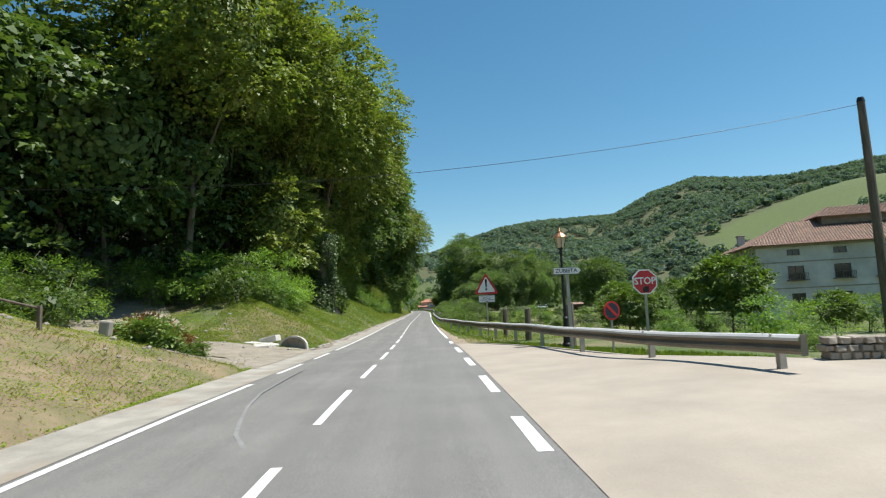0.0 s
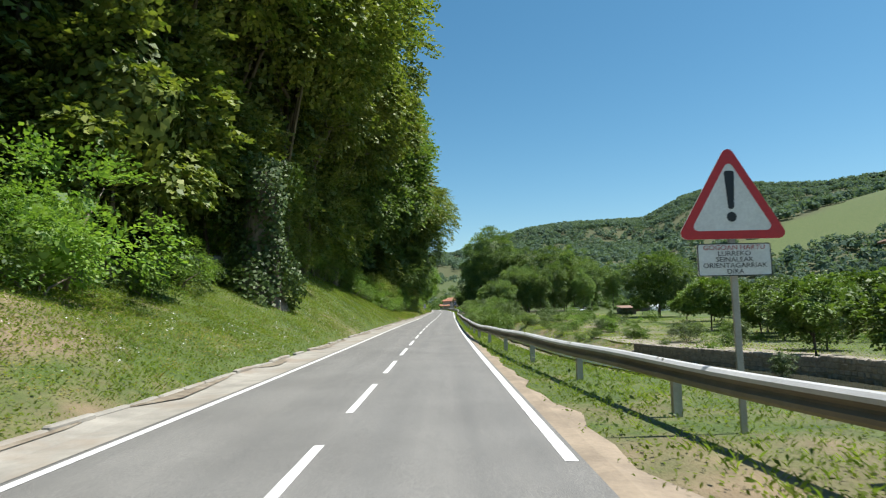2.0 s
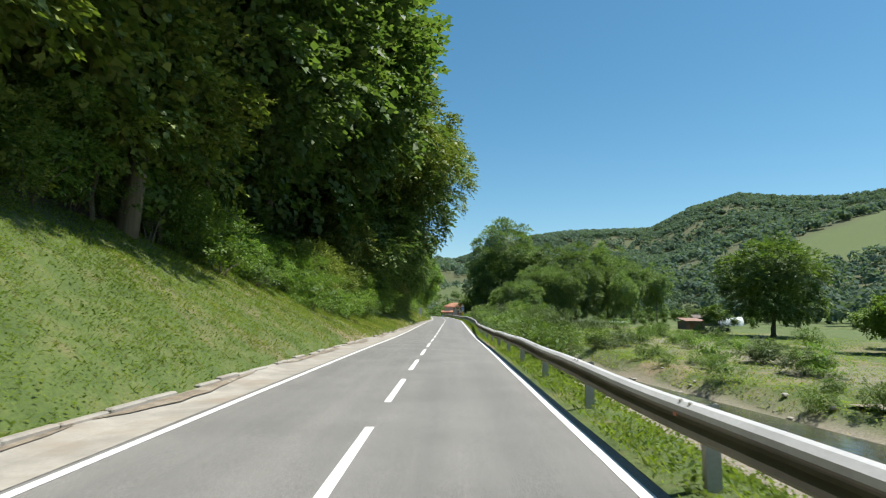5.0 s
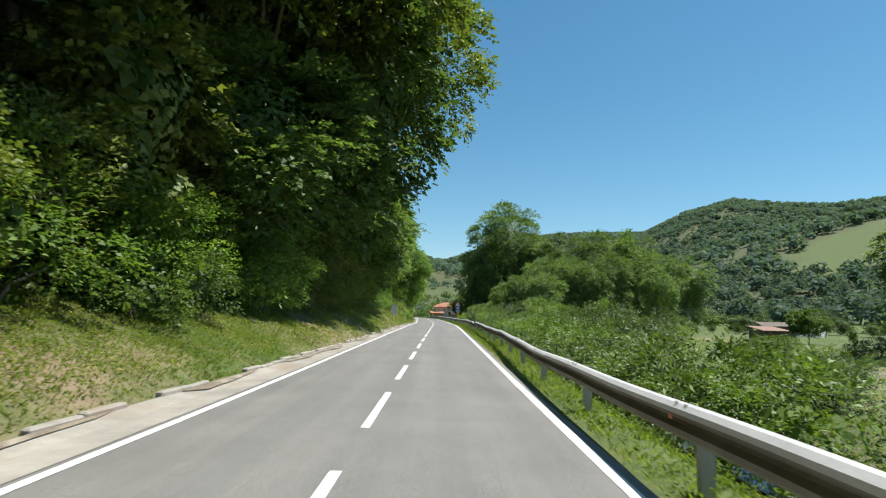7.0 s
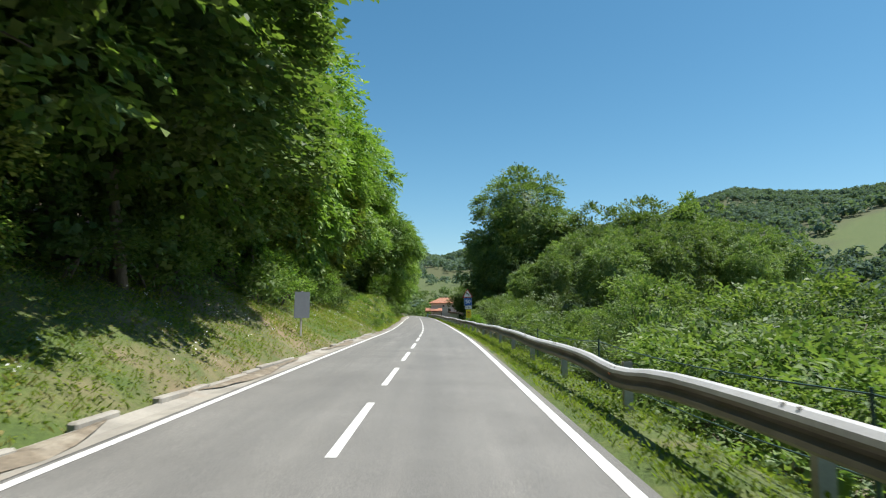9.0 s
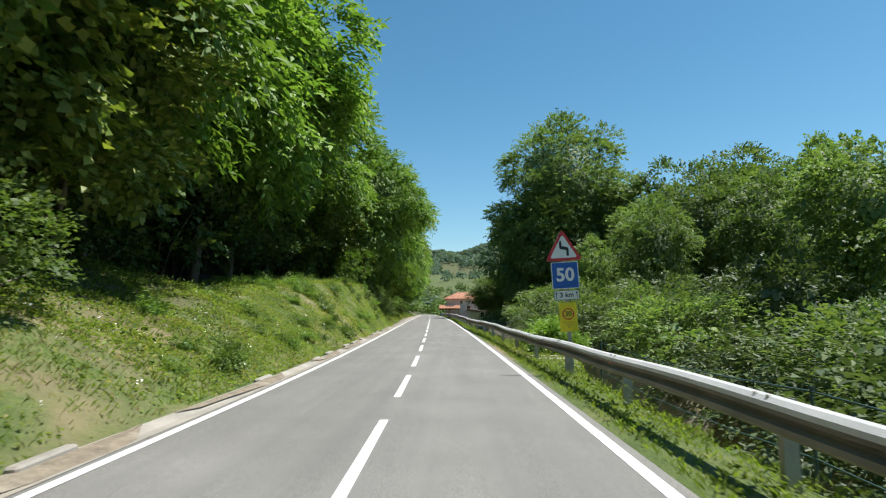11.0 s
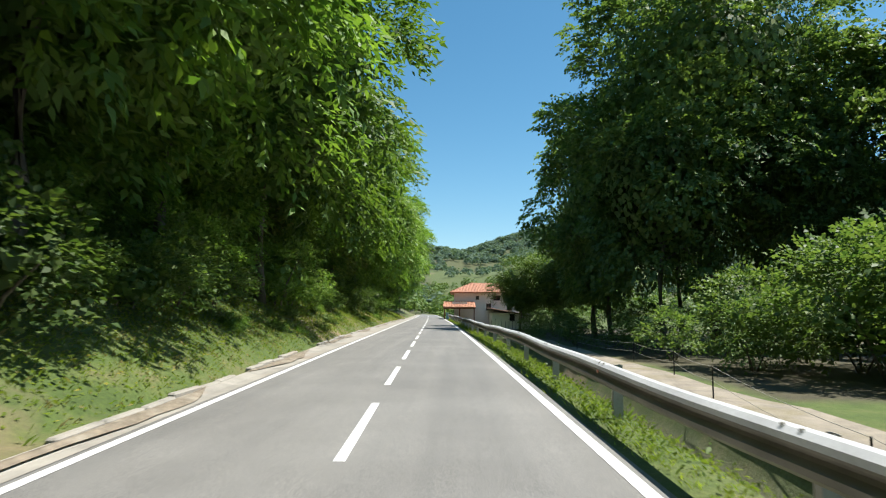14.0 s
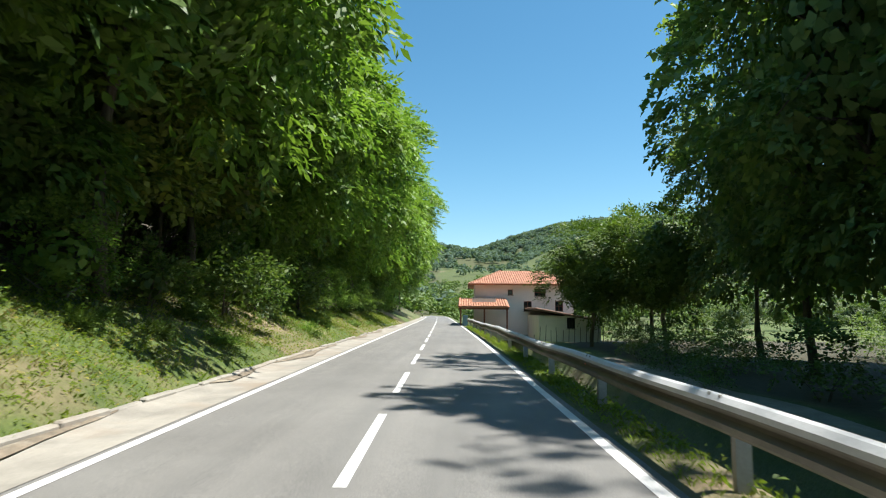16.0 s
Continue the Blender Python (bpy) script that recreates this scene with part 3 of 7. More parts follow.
def leafy_crown(rx, rz, lobes, sprays, per, leaf_size, seed, low=-0.75, lobe_r=0.30, spray=0.8, droop=0.25, hollow=0.42):
    """A crown of boughs: lobes round an uneven ellipsoid, sprays on each lobe's outer side, leaves along each spray."""
    g = np.random.default_rng(seed)
    k = np.arange(lobes * 2)
    zz = 1 - 2 * (k + 0.5) / (lobes * 2)
    az = k * 2.39996 + g.uniform(0, 6.28)
    d = np.stack([np.sqrt(1 - zz ** 2) * np.cos(az), np.sqrt(1 - zz ** 2) * np.sin(az), zz], -1) + g.normal(0, 0.16, (lobes * 2, 3))
    d /= np.linalg.norm(d, axis=1, keepdims=True)
    d = d[d[:, 2] > low]
    d = d[g.permutation(len(d))][:lobes]
    n = len(d)
    size = g.uniform(0.65, 1.3, n)
    rad = (hollow + (0.74 - hollow) * g.random(n) ** 0.4) * (1 + 0.16 * np.sin(d[:, 0] * 4 + seed) * np.cos(d[:, 1] * 3 + d[:, 2] * 4 + seed))
    c = d * rad[:, None] * np.array([rx, rx, rz])
    R = (2 * rx + rz) / 3 * lobe_r
    q = g.normal(0, 0.8, (n, sprays, 3)) + d[:, None] * 0.7 + np.array([0, 0, 0.55])
    q /= np.linalg.norm(q, axis=2, keepdims=True)
    base = c[:, None] + q * (R * size[:, None, None]) * (0.45 + 0.55 * g.random((n, sprays, 1)) ** 0.5) * np.array([1, 1, 0.72])
    ax = q * np.array([1, 1, 0.45]) + d[:, None] * 0.45 + g.normal(0, 0.28, q.shape) - np.array([0, 0, droop])
    base, ax, q = base.reshape(-1, 3), ax.reshape(-1, 3), q.reshape(-1, 3)
    ax /= np.linalg.norm(ax, axis=1, keepdims=True)
    up = np.array([0, 0, 1.0]) + q * 0.55 + g.normal(0, 0.2, q.shape)
    side = np.cross(ax, up)
    side /= np.linalg.norm(side, axis=1, keepdims=True) + 1e-9
    nrm = np.cross(side, ax)
    m = len(base)
    u = (np.arange(per)[None] + g.random((m, per))) / per
    sg = np.where(np.arange(per)[None] % 2 == 0, 1.0, -1.0) * g.uniform(0.3, 1.0, (m, per))
    ln = spray * g.uniform(0.6, 1.3, (m, 1))
    pos = base[:, None] + ax[:, None] * (u * ln)[..., None] + side[:, None] * (sg * ln * 0.38 * (1.1 - 0.7 * u))[..., None] + nrm[:, None] * (g.normal(0, 0.05, (m, per)) - 0.22 * u ** 2 * ln)[..., None]
    al = ax[:, None] * 0.8 + side[:, None] * sg[..., None]
    nn = np.broadcast_to(nrm[:, None], pos.shape)
    return leaf_quads(pos.reshape(-1, 3), nn.reshape(-1, 3), leaf_size[0], leaf_size[1], seed + 1, 0.2, al.reshape(-1, 3), 0.32), c


def inner_leaves(rx, rz, count, size, seed):
    """Larger sprays deep inside a crown."""
    g = np.random.default_rng(seed)
    d = g.normal(0, 1, (count, 3))
    d /= np.linalg.norm(d, axis=1, keepdims=True)
    p = d * (g.random((count, 1)) ** 0.45) * np.array([rx, rx, rz]) * 0.64
    return leaf_quads(p, d, size, size * 0.8, seed)


def make_tree(name, h, rx, rz, leaf, bark, seed, label, category="tree", leaf_size=(0.22, 0.18), lobes=34, sprays=56, per=9, trunk_r=0.24, group="", fork=0.35, low=-0.75, lean=0.0, limbs=7, inside_count=900, inside_size=0.7, spray=0.9, droop=0.25, lobe_r=0.30):
    """A tree at the origin: a tapered trunk with limbs and a crown of many leaves."""
    root = thing(name, Matrix(), label, category, group)
    g = np.random.default_rng(seed)
    cz = h - rz
    quads, cl = leafy_crown(rx, rz, lobes, sprays, per, leaf_size, seed, low, lobe_r, spray, droop)
    shift = np.array([lean, 0, cz])
    quads = quads + shift
    cl = cl + shift
    quads = quads[quads[:, :, 2].min(1) > 0.1]
    inner = inner_leaves(rx, rz, 9 * inside_count, 0.5 * inside_size, seed + 5) + shift
    inner = inner[inner[:, :, 2].min(1) > 0.1]
    quads_ob("crown", np.concatenate([quads, inner]), leaf, root)
    n = 7
    trunk = []
    for k in range(n):
        f = k / (n - 1)
        trunk.append((lean * f ** 1.5 * 0.8 + 0.01 * h * math.sin(k * 1.7 + seed), 0.01 * h * math.cos(k * 2.1 + seed), -0.4 + f * (cz + 0.4 * rz + 0.4)))
    tube_curve("trunk", trunk, [trunk_r * (1.35 if k == 0 else 1 - 0.72 * k / (n - 1)) for k in range(n)], bark, root, 9)
    order = np.argsort(-np.abs(cl[:, 2] - cz) + g.random(len(cl)) * rz)
    for k in order[:limbs]:
        e = cl[k]
        f = g.uniform(fork, 0.8)
        s = Vector((lean * f * 0.7, 0, f * (cz + 0.2 * rz)))
        mid = s.lerp(Vector(e), 0.5) + Vector((0, 0, 0.06 * h))
        tube_curve("limb", [s, mid, e], [trunk_r * 0.42, trunk_r * 0.27, trunk_r * 0.08], bark, root, 6)
    return root


def bush(name, r, h, leaf, seed, label, leaf_size=(0.12, 0.075), clumps=16, per=24, category="bush", group="", leaves=8, spray=0.5, inside=160):
    root = thing(name, Matrix(), label, category, group)
    quads, cl = leafy_crown(r, h * 0.56, clumps, per, leaves, leaf_size, seed, -0.7, 0.36, spray, 0.1, 0.3)
    shift = np.array([0, 0, h * 0.45])
    quads = quads + shift
    inner = inner_leaves(r, h * 0.5, inside, 0.32, seed + 5) + shift
    both = np.concatenate([quads, inner])
    quads_ob("foliage", both[both[:, :, 2].min(1) > 0.0], leaf, root)
    for k in range(3):
        e = cl[k * 4 % len(cl)] + shift
        tube_curve("stem", [(0.1 * math.cos(k), 0.1 * math.sin(k), -0.3), (e[0] * 0.4, e[1] * 0.4, e[2] * 0.5), e], [0.05, 0.035, 0.012], M_BARK, root, 5)
    return root


def put(ob, x, y, turn=0.0, scale=1.0, sink=0.15, z=None, zs=None):
    """Stand a thing on the land."""
    zz = on_ground(x, y) if z is None else z
    m = Matrix.Translation((x, y, zz - sink)) @ Matrix.Rotation(radians(turn), 4, "Z") @ Matrix.Diagonal((scale, scale, zs or scale, 1))
    return m


used = set()


def plant(ob, y, lat, turn, scale=1.0, zs=None, sink=0.15, label=""):
    """The first planting moves the original, later ones copy it."""
    x = float(road_x(min(y, 700))) + lat
    m = put(ob, x, y, turn, scale, sink, zs=zs)
    if ob.name in used:
        new_ob = copy_thing(ob, m)
    else:
        used.add(ob.name)
        ob.matrix_basis = m
        new_ob = ob
    if label:
        tagged(new_ob, label)
    return new_ob


WOODSIDE = "trees of the roadside wood"
planes = [make_tree("plane_tree", 27, 8.2, 9.8, M_LEAF_PLANE, M_BARK_PALE, 11 + k, "tall plane tree with pale trunk and dense green crown", leaf_size=(0.31, 0.27), lobes=52, sprays=50, trunk_r=0.31, group=WOODSIDE, lean=0.9, limbs=10, low=-0.85) for k in range(2)]
acacias = [make_tree("acacia_tree", 15.5, 6.0, 6.6, M_LEAF_ACACIA, M_BARK, 31 + k, "bright green acacia leaning over the roadside bank", leaf_size=(0.40, 0.16), lobes=44, sprays=46, trunk_r=0.2, group=WOODSIDE, low=-0.97, lean=0.8, droop=0.5, spray=1.0) for k in range(2)]
alders = [make_tree("alder_tree", 17, 6.2, 8.0, M_LEAF_DARK, M_BARK, 51 + k, "dark green alder with dense crown", leaf_size=(0.30, 0.25), lobes=42, sprays=46, trunk_r=0.22, group="streamside alders", low=-0.97, inside_count=700, inside_size=0.8) for k in range(2)]
river_alders = [make_tree("alder_tree", 17, 6.0, 8.0, M_LEAF_ALDER, M_BARK, 55 + k, "green alder with dense crown beside the stream", leaf_size=(0.30, 0.25), lobes=40, sprays=44, trunk_r=0.22, group="streamside alders", low=-0.97, inside_count=450, inside_size=0.8) for k in range(2)]
far_alders = [make_tree("valley_tree", 15, 6.4, 7.2, (M_LEAF_DARK, M_LEAF_FRUIT, M_LEAF_GREY)[k], M_BARK, 151 + k, "green broadleaf tree across the valley", leaf_size=(0.5, 0.42), lobes=22, sprays=21, per=5, trunk_r=0.22, low=-0.95, limbs=2, inside_count=250, inside_size=1.2, group="valley trees") for k in range(3)]
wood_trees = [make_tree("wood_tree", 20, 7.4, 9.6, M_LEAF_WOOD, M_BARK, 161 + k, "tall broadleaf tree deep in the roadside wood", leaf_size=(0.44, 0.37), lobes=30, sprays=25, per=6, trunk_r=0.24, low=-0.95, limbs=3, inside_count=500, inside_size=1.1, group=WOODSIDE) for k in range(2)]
bushes = [bush("roadside_bush", 1.8, 2.7, M_LEAF_ACACIA, 71 + k, "leafy green bush on the grass bank") for k in range(2)]
bushes_dark = [bush("bramble_bush", 2.0, 2.4, M_LEAF_DARK, 81 + k, "dark tangled bramble bush", leaf_size=(0.15, 0.11), leaves=6) for k in range(2)]
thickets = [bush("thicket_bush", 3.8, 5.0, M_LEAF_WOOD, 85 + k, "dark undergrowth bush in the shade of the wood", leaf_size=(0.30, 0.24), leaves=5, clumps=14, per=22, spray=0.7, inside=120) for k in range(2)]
brush = [bush("stream_brush", 3.6, 5.0, M_LEAF_ALDER, 185 + k, "tangled green brush under the streamside trees", leaf_size=(0.26, 0.20), leaves=5, clumps=16, per=24, spray=0.7, inside=120) for k in range(2)]
shrubs = [bush("tall_shrub", 2.6, 5.2, (M_LEAF_ACACIA, M_LEAF_PLANE)[k], 87 + k, "tall leafy shrub at the top of the bank", leaf_size=(0.15, 0.10), clumps=26, per=34, spray=0.7, inside=300) for k in range(2)]
broad = [bush("broad_shrub", 2.6, 5.2, M_LEAF_ALDER, 187 + k, "broad-leaved green shrub beyond the stream", leaf_size=(0.20, 0.14), clumps=26, per=28, spray=0.7, inside=300) for k in range(2)]
willows = [bush("willow_bush", 2.4, 3.6, (M_LEAF_GREY, M_LEAF_ALDER, M_LEAF_FRUIT)[k], 91 + k, "grey-green willow bush beside the stream", leaf_size=(0.19, 0.075), clumps=20, per=25, leaves=8) for k in range(3)]

g = np.random.default_rng(3)
# the front row of the wood, kind by kind along the road
y = 41.0
k = 0
while y < 372:
    if y < 50:
        ob, lat, sc = planes[k % 2], -14.0, 1.0
    elif y < 62:
        ob, lat, sc = planes[k % 2], -11.4, 1.0
    elif y < 90:
        ob, lat, sc = planes[k % 2], -10.0, 1.06
    elif y < 126:
        ob, lat, sc = alders[k % 2], -13.6, 1.4
    elif y < 150:
        ob, lat, sc = (planes[k % 2], -8.4, 0.95) if k % 2 else (alders[(k // 2) % 2], -7.6, 0.95)
    elif y < 192:
        ob, lat, sc = acacias[(k // 2) % 2], -9.3, 0.93
    elif y < 230:
        ob, lat, sc = acacias[(k // 2) % 2], -12.0, 1.25
    elif y < 243:
        ob, lat, sc = acacias[(k // 2) % 2], -6.5, 1.06
    else:
        ob, lat, sc = acacias[(k // 2) % 2], -7.9 + 0.6 * math.sin(k * 2.3), 1.04 + 0.1 * math.sin(k * 1.7)
    plant(ob, y + g.uniform(-1, 1), lat + g.uniform(-0.6, 0.6), g.uniform(-40, 40), sc * g.uniform(0.93, 1.1))
    y += g.uniform(6.0, 7.8)
    k += 1
over = make_tree("oak_tree", 24.0, 9.6, 7.8, M_LEAF_PLANE, M_BARK, 63, "broad oak spreading over the road from the bank", leaf_size=(0.27, 0.22), lobes=54, sprays=64, trunk_r=0.38, group=WOODSIDE, lean=1.7, limbs=12, low=-0.7)
plant(over, 143.5, -7.0, 10, 1.06)
# lower trees and saplings between the tall trunks
young_planes = [make_tree("young_plane_tree", 11.5, 3.6, 5.4, M_LEAF_PLANE, M_BARK, 211 + k, "slender young tree leafy almost to the ground", leaf_size=(0.28, 0.24), lobes=30, sprays=29, trunk_r=0.12, group=WOODSIDE, low=-0.98, spray=0.8, inside_count=400) for k in range(2)]
young_acacias = [make_tree("young_acacia_tree", 9.5, 3.5, 4.7, M_LEAF_ACACIA, M_BARK, 221 + k, "young bright green acacia leafy almost to the ground", leaf_size=(0.38, 0.16), lobes=28, sprays=29, trunk_r=0.11, group=WOODSIDE, low=-0.98, droop=0.5, inside_count=400) for k in range(2)]
y = 47.0
while y < 365:
    wide = g.uniform(-0.7, 0.7)
    if 92 < y < 117:
        pass
    elif y < 104:
        plant(young_planes[int(g.integers(0, 2))], y, -10.9 + wide, g.uniform(0, 360), g.uniform(0.8, 1.15))
    elif y < 192 or y > 227:
        plant((young_acacias + young_planes)[int(g.integers(0, 3))], y, -8.9 + wide, g.uniform(0, 360), g.uniform(0.8, 1.1))
    y += g.uniform(3.6, 5.6)
for y, lat, sc in ((152.0, -7.4, 0.62), (157.5, -7.0, 0.6), (162.5, -7.6, 0.55), (128.0, -8.2, 0.6), (134.0, -8.0, 0.62)):
    plant(alders[int(y) % 2], y, lat, 37 * y, sc, 0.8 * sc)
for k in range(14):
    plant(shrubs[k % 2], 57.5 + 2.7 * k, -10.6 - 0.7 * math.sin(k * 1.9), 61 * k, 0.78 + 0.2 * math.sin(k * 2.7), label="leafy undergrowth below the tall planes")
# rows behind it
for row_lat, gap in ((-17.0, 7.0), (-24, 9.5)):
    y = 38.0
    while y < 360:
        ob = wood_trees[int(g.integers(0, 2))]
        plant(ob, y + g.uniform(-2, 2), row_lat + g.uniform(-1.5, 1.5), g.uniform(0, 360), g.uniform(0.9, 1.25))
        y += gap * g.uniform(0.85, 1.2)
y = 193.0
while y < 226:
    plant(thickets[int(g.integers(0, 2))], y, -11.8 + g.uniform(-0.8, 0.5), g.uniform(0, 360), g.uniform(0.65, 0.9))
    plant(thickets[int(g.integers(0, 2))], y + 1.6, -16.0 + g.uniform(-0.8, 0.5), g.uniform(0, 360), g.uniform(1.0, 1.3))
    y += 3.2
y = 228.5
while y < 248:
    plant(bushes_dark[int(g.integers(0, 2))], y, -5.6 + g.uniform(-0.5, 0.5), g.uniform(0, 360), g.uniform(0.75, 1.05))
    y += 2.3
y = 40.0
while y < 350:
    plant(thickets[int(g.integers(0, 2))], y, -13.8 + g.uniform(-1.0, 1.0), g.uniform(0, 360), g.uniform(0.8, 1.15))
    if y < 130 or y > 228:
        plant(thickets[int(g.integers(0, 2))], y + 3, -18.5 + g.uniform(-1.2, 1.2), g.uniform(0, 360), g.uniform(0.9, 1.3))
    y += g.uniform(5.0, 7.0)
# behind the gravel path, at the start
for y, lat in ((14, -28), (20, -27), (9, -30), (31, -24), (3, -29), (-4, -24), (36, -20.5), (24, -26), (38, -22), (31, -26), (17, -27)):
    plant(wood_trees[int(g.integers(0, 2))], y, lat, g.uniform(0, 360), g.uniform(0.95, 1.2))
for y, lat, sc in ((24, -16.5, 0.9), (27, -18.5, 1.2), (22, -19, 1.2), (30.5, -17.0, 1.0), (19, -18, 1.0), (25, -21.5, 1.4)):
    plant(bushes[int(g.integers(0, 2))], y, lat, g.uniform(0, 360), sc)
for y, lat, sc in ((33, -17.8, 0.8), (36.5, -15.6, 0.75), (30, -19.5, 0.9), (44.5, -14.0, 0.6), (27.5, -16.5, 0.55)):
    plant(shrubs[0], y, lat, g.uniform(0, 360), sc)
for y, lat in ((30, -20), (36, -17), (25, -21), (20, -22), (41, -15.5), (34, -24), (14, -23)):
    plant(thickets[int(g.integers(0, 2))], y, lat, g.uniform(0, 360), g.uniform(0.7, 1.0))
for y, lat, sc in ((51.5, -9.3, 0.75), (54.0, -8.9, 0.6), (53.0, -10.6, 0.9)):
    plant(bushes_dark[int(y) % 2], y, lat, 50 * y, sc)
# undergrowth along the bank
y = 36.0
while y < 345:
    steep = 188 < y < 227
    if not steep and not 52 < y < 94:
        lat = -9.0 if y < 60 else (-7.0 if y > 100 else -9.2)
        plant((bushes + bushes_dark)[int(g.integers(0, 4))], y, lat + g.uniform(-0.7, 0.7), g.uniform(0, 360), g.uniform(0.7, 1.1))
    y += g.uniform(2.8, 4.6)
for y, lat in ((12, -16), (9, -14.5), (15, -17), (5, -15), (1, -16), (18, -15.6), (21.5, -14.6), (24.5, -14.2)):
    plant(bushes_dark[int(g.integers(0, 2))], y, lat, g.uniform(0, 360), g.uniform(0.9, 1.3))
for y, lat, sc in ((128, -6.6, 0.95), (131, -7.6, 1.1), (134.5, -6.5, 0.9), (138, -7.0, 1.05), (142, -6.4, 0.85), (146, -6.8, 1.0), (150, -6.2, 0.8), (105.5, -8.4, 0.8), (109, -8.8, 1.0), (112, -8.0, 0.9), (115.5, -8.6, 1.0), (119, -7.6, 0.9), (122, -8.0, 0.95), (98, -10.0, 0.7), (102, -9.6, 0.75), (132, -7.4, 0.8), (139, -7.2, 0.7), (236, -7.0, 0.6), (249, -7.2, 0.65), (262, -7.2, 0.6)):
    plant(shrubs[int(g.integers(0, 2))], y, lat, g.uniform(0, 360), sc)
plant(shrubs[0], 226.5, -6.7, 40, 0.92, label="single pale-leaved shrub at the edge of the steep bank")
for y, lat, sc in ((38.6, -10.3, 1.2), (40.2, -8.3, 1.05), (42.6, -9.4, 1.25), (37.6, -12.4, 1.0)):
    plant(bushes[int(g.integers(0, 2))], y, lat, g.uniform(0, 360), sc, label="bright green sumac-like bush on the mound")

g = np.random.default_rng(14)
# the other side: tall alders by the stream, undergrowth, a willow belt, single garden trees
tall = make_tree("tall_alder", 36.5, 13.4, 17.0, M_LEAF_ALDER, M_BARK, 64, "very tall broad alder with uneven lit crown", leaf_size=(0.34, 0.27), lobes=96, sprays=66, trunk_r=0.42, low=-0.95, limbs=12, inside_count=1700, inside_size=1.1, lobe_r=0.24)
plant(tall, 277.0, 22.8, 20, 1.0, 1.07)
plant(river_alders[0], 284.0, 16.8, 115, 1.2, 1.45)
plant(river_alders[1], 273.5, 17.5, 200, 1.1, 1.35)
for y, lat, sc, zs in ((290, 17.0, 0.8, 0.95), (291, 26, 1.15, 1.3), (284, 31, 1.2, 1.25), (268, 37, 1.15, 1.2), (262, 44, 1.1, 1.15), (298, 19.0, 0.8, 0.8), (253, 52, 1.1, 1.15), (272, 29, 0.95, 1.0), (231, 25, 0.62, 0.68), (238, 31, 0.7, 0.78), (246, 39, 0.8, 0.85), (226, 34, 0.62, 0.7), (241, 24, 0.55, 0.6), (234, 15.8, 0.42, 0.46), (222, 17.5, 0.45, 0.48), (212, 20.5, 0.5, 0.5), (202, 19, 0.45, 0.45), (228, 20, 0.5, 0.55)):
    plant(river_alders[int(g.integers(0, 2))], y, lat, g.uniform(0, 360), sc, zs)
for y, lat, sc in ((259, 17, 0.7), (263, 14.0, 0.6), (261, 20, 0.8), (265, 18.5, 0.8), (254, 23, 0.9), (249, 25.5, 0.9), (268, 13.6, 0.7), (290, 11.0, 0.55), (296, 11.6, 0.6), (285, 10.4, 0.5), (304, 14.6, 0.7), (309, 15.5, 0.7), (300, 16, 0.8), (270, 12.5, 0.8), (276, 11.8, 0.8), (282, 12.5, 0.9), (268, 17, 0.9), (275, 18, 1.0), (283, 19, 1.0), (291, 13.5, 0.75), (265, 23, 1.0), (272, 25, 1.1), (262, 30, 1.0), (280, 26, 1.1), (256, 34, 1.0), (266, 35, 1.1), (250, 41, 1.0)):
    plant(brush[int(g.integers(0, 2))], y, lat, g.uniform(0, 360), sc * g.uniform(0.9, 1.1))
for y, lat, sc in ((257, 15.2, 0.95), (252, 17.5, 1.25), (247, 21, 1.4), (257, 20, 1.3), (243, 26, 1.4), (249, 31, 1.5), (237, 20, 1.25), (240, 15.5, 1.05), (233, 24, 1.3), (252, 24, 1.45), (246, 36, 1.5)):
    plant(broad[int(g.integers(0, 2))], y, lat, g.uniform(0, 360), sc)
light_tree = make_tree("walnut_tree", 9.6, 3.9, 4.4, M_LEAF_FRUIT, M_BARK, 67, "light green rounded tree beside the house", leaf_size=(0.2, 0.12), lobes=34, sprays=44, trunk_r=0.18, low=-0.9, spray=0.7)
plant(light_tree, 310.5, 12.6, 0, 1.12)
plant(light_tree, 305.0, 16.2, 200, 1.05)
plant(light_tree, 314.0, 18.5, 120, 1.15)
for y, lat, sc in ((308, 21, 0.8), (318, 16, 0.9), (322, 24, 1.0), (300, 26, 0.9), (330, 13, 1.0), (296, 17, 0.6), (334, 20, 1.1)):
    plant(brush[int(g.integers(0, 2))], y, lat, g.uniform(0, 360), sc, label="dense green bush behind the house")
y = 117.0
while y < 236:
    lat = 8.8 if y < 190 else 10.2
    if g.random() < 0.9:
        plant(willows[int(g.integers(0, 3 if y < 150 else 2))], y, lat + g.uniform(-0.8, 1.0), g.uniform(0, 360), g.uniform(0.95, 1.3), g.uniform(0.85, 1.25) if y < 150 else (g.uniform(1.0, 1.4) if y < 185 else g.uniform(0.6, 1.6)))
    if y > 136:
        plant(willows[int(g.integers(0, 2))], y + 2, lat + 4.0 + g.uniform(-0.8, 1.4), g.uniform(0, 360), g.uniform(0.7, 1.2), g.uniform(0.7, 1.7))
    y += g.uniform(2.4, 4.0)
g = np.random.default_rng(77)
for k in range(46):
    y = g.uniform(66, 150)
    plant((bushes + bushes_dark + willows)[k % 7], y, float(table(RIVER_OUT, y)) + 1.0 + 26 * g.random() ** 1.5, g.uniform(0, 360), g.uniform(0.3, 0.7), label="low bush in the rough valley meadow")
big = make_tree("chestnut_tree", 15, 8.0, 7.2, M_LEAF_DARK, M_BARK, 61, "large round dark green tree standing in a meadow", leaf_size=(0.34, 0.26), lobes=64, sprays=44, per=8, trunk_r=0.4, low=-0.9)
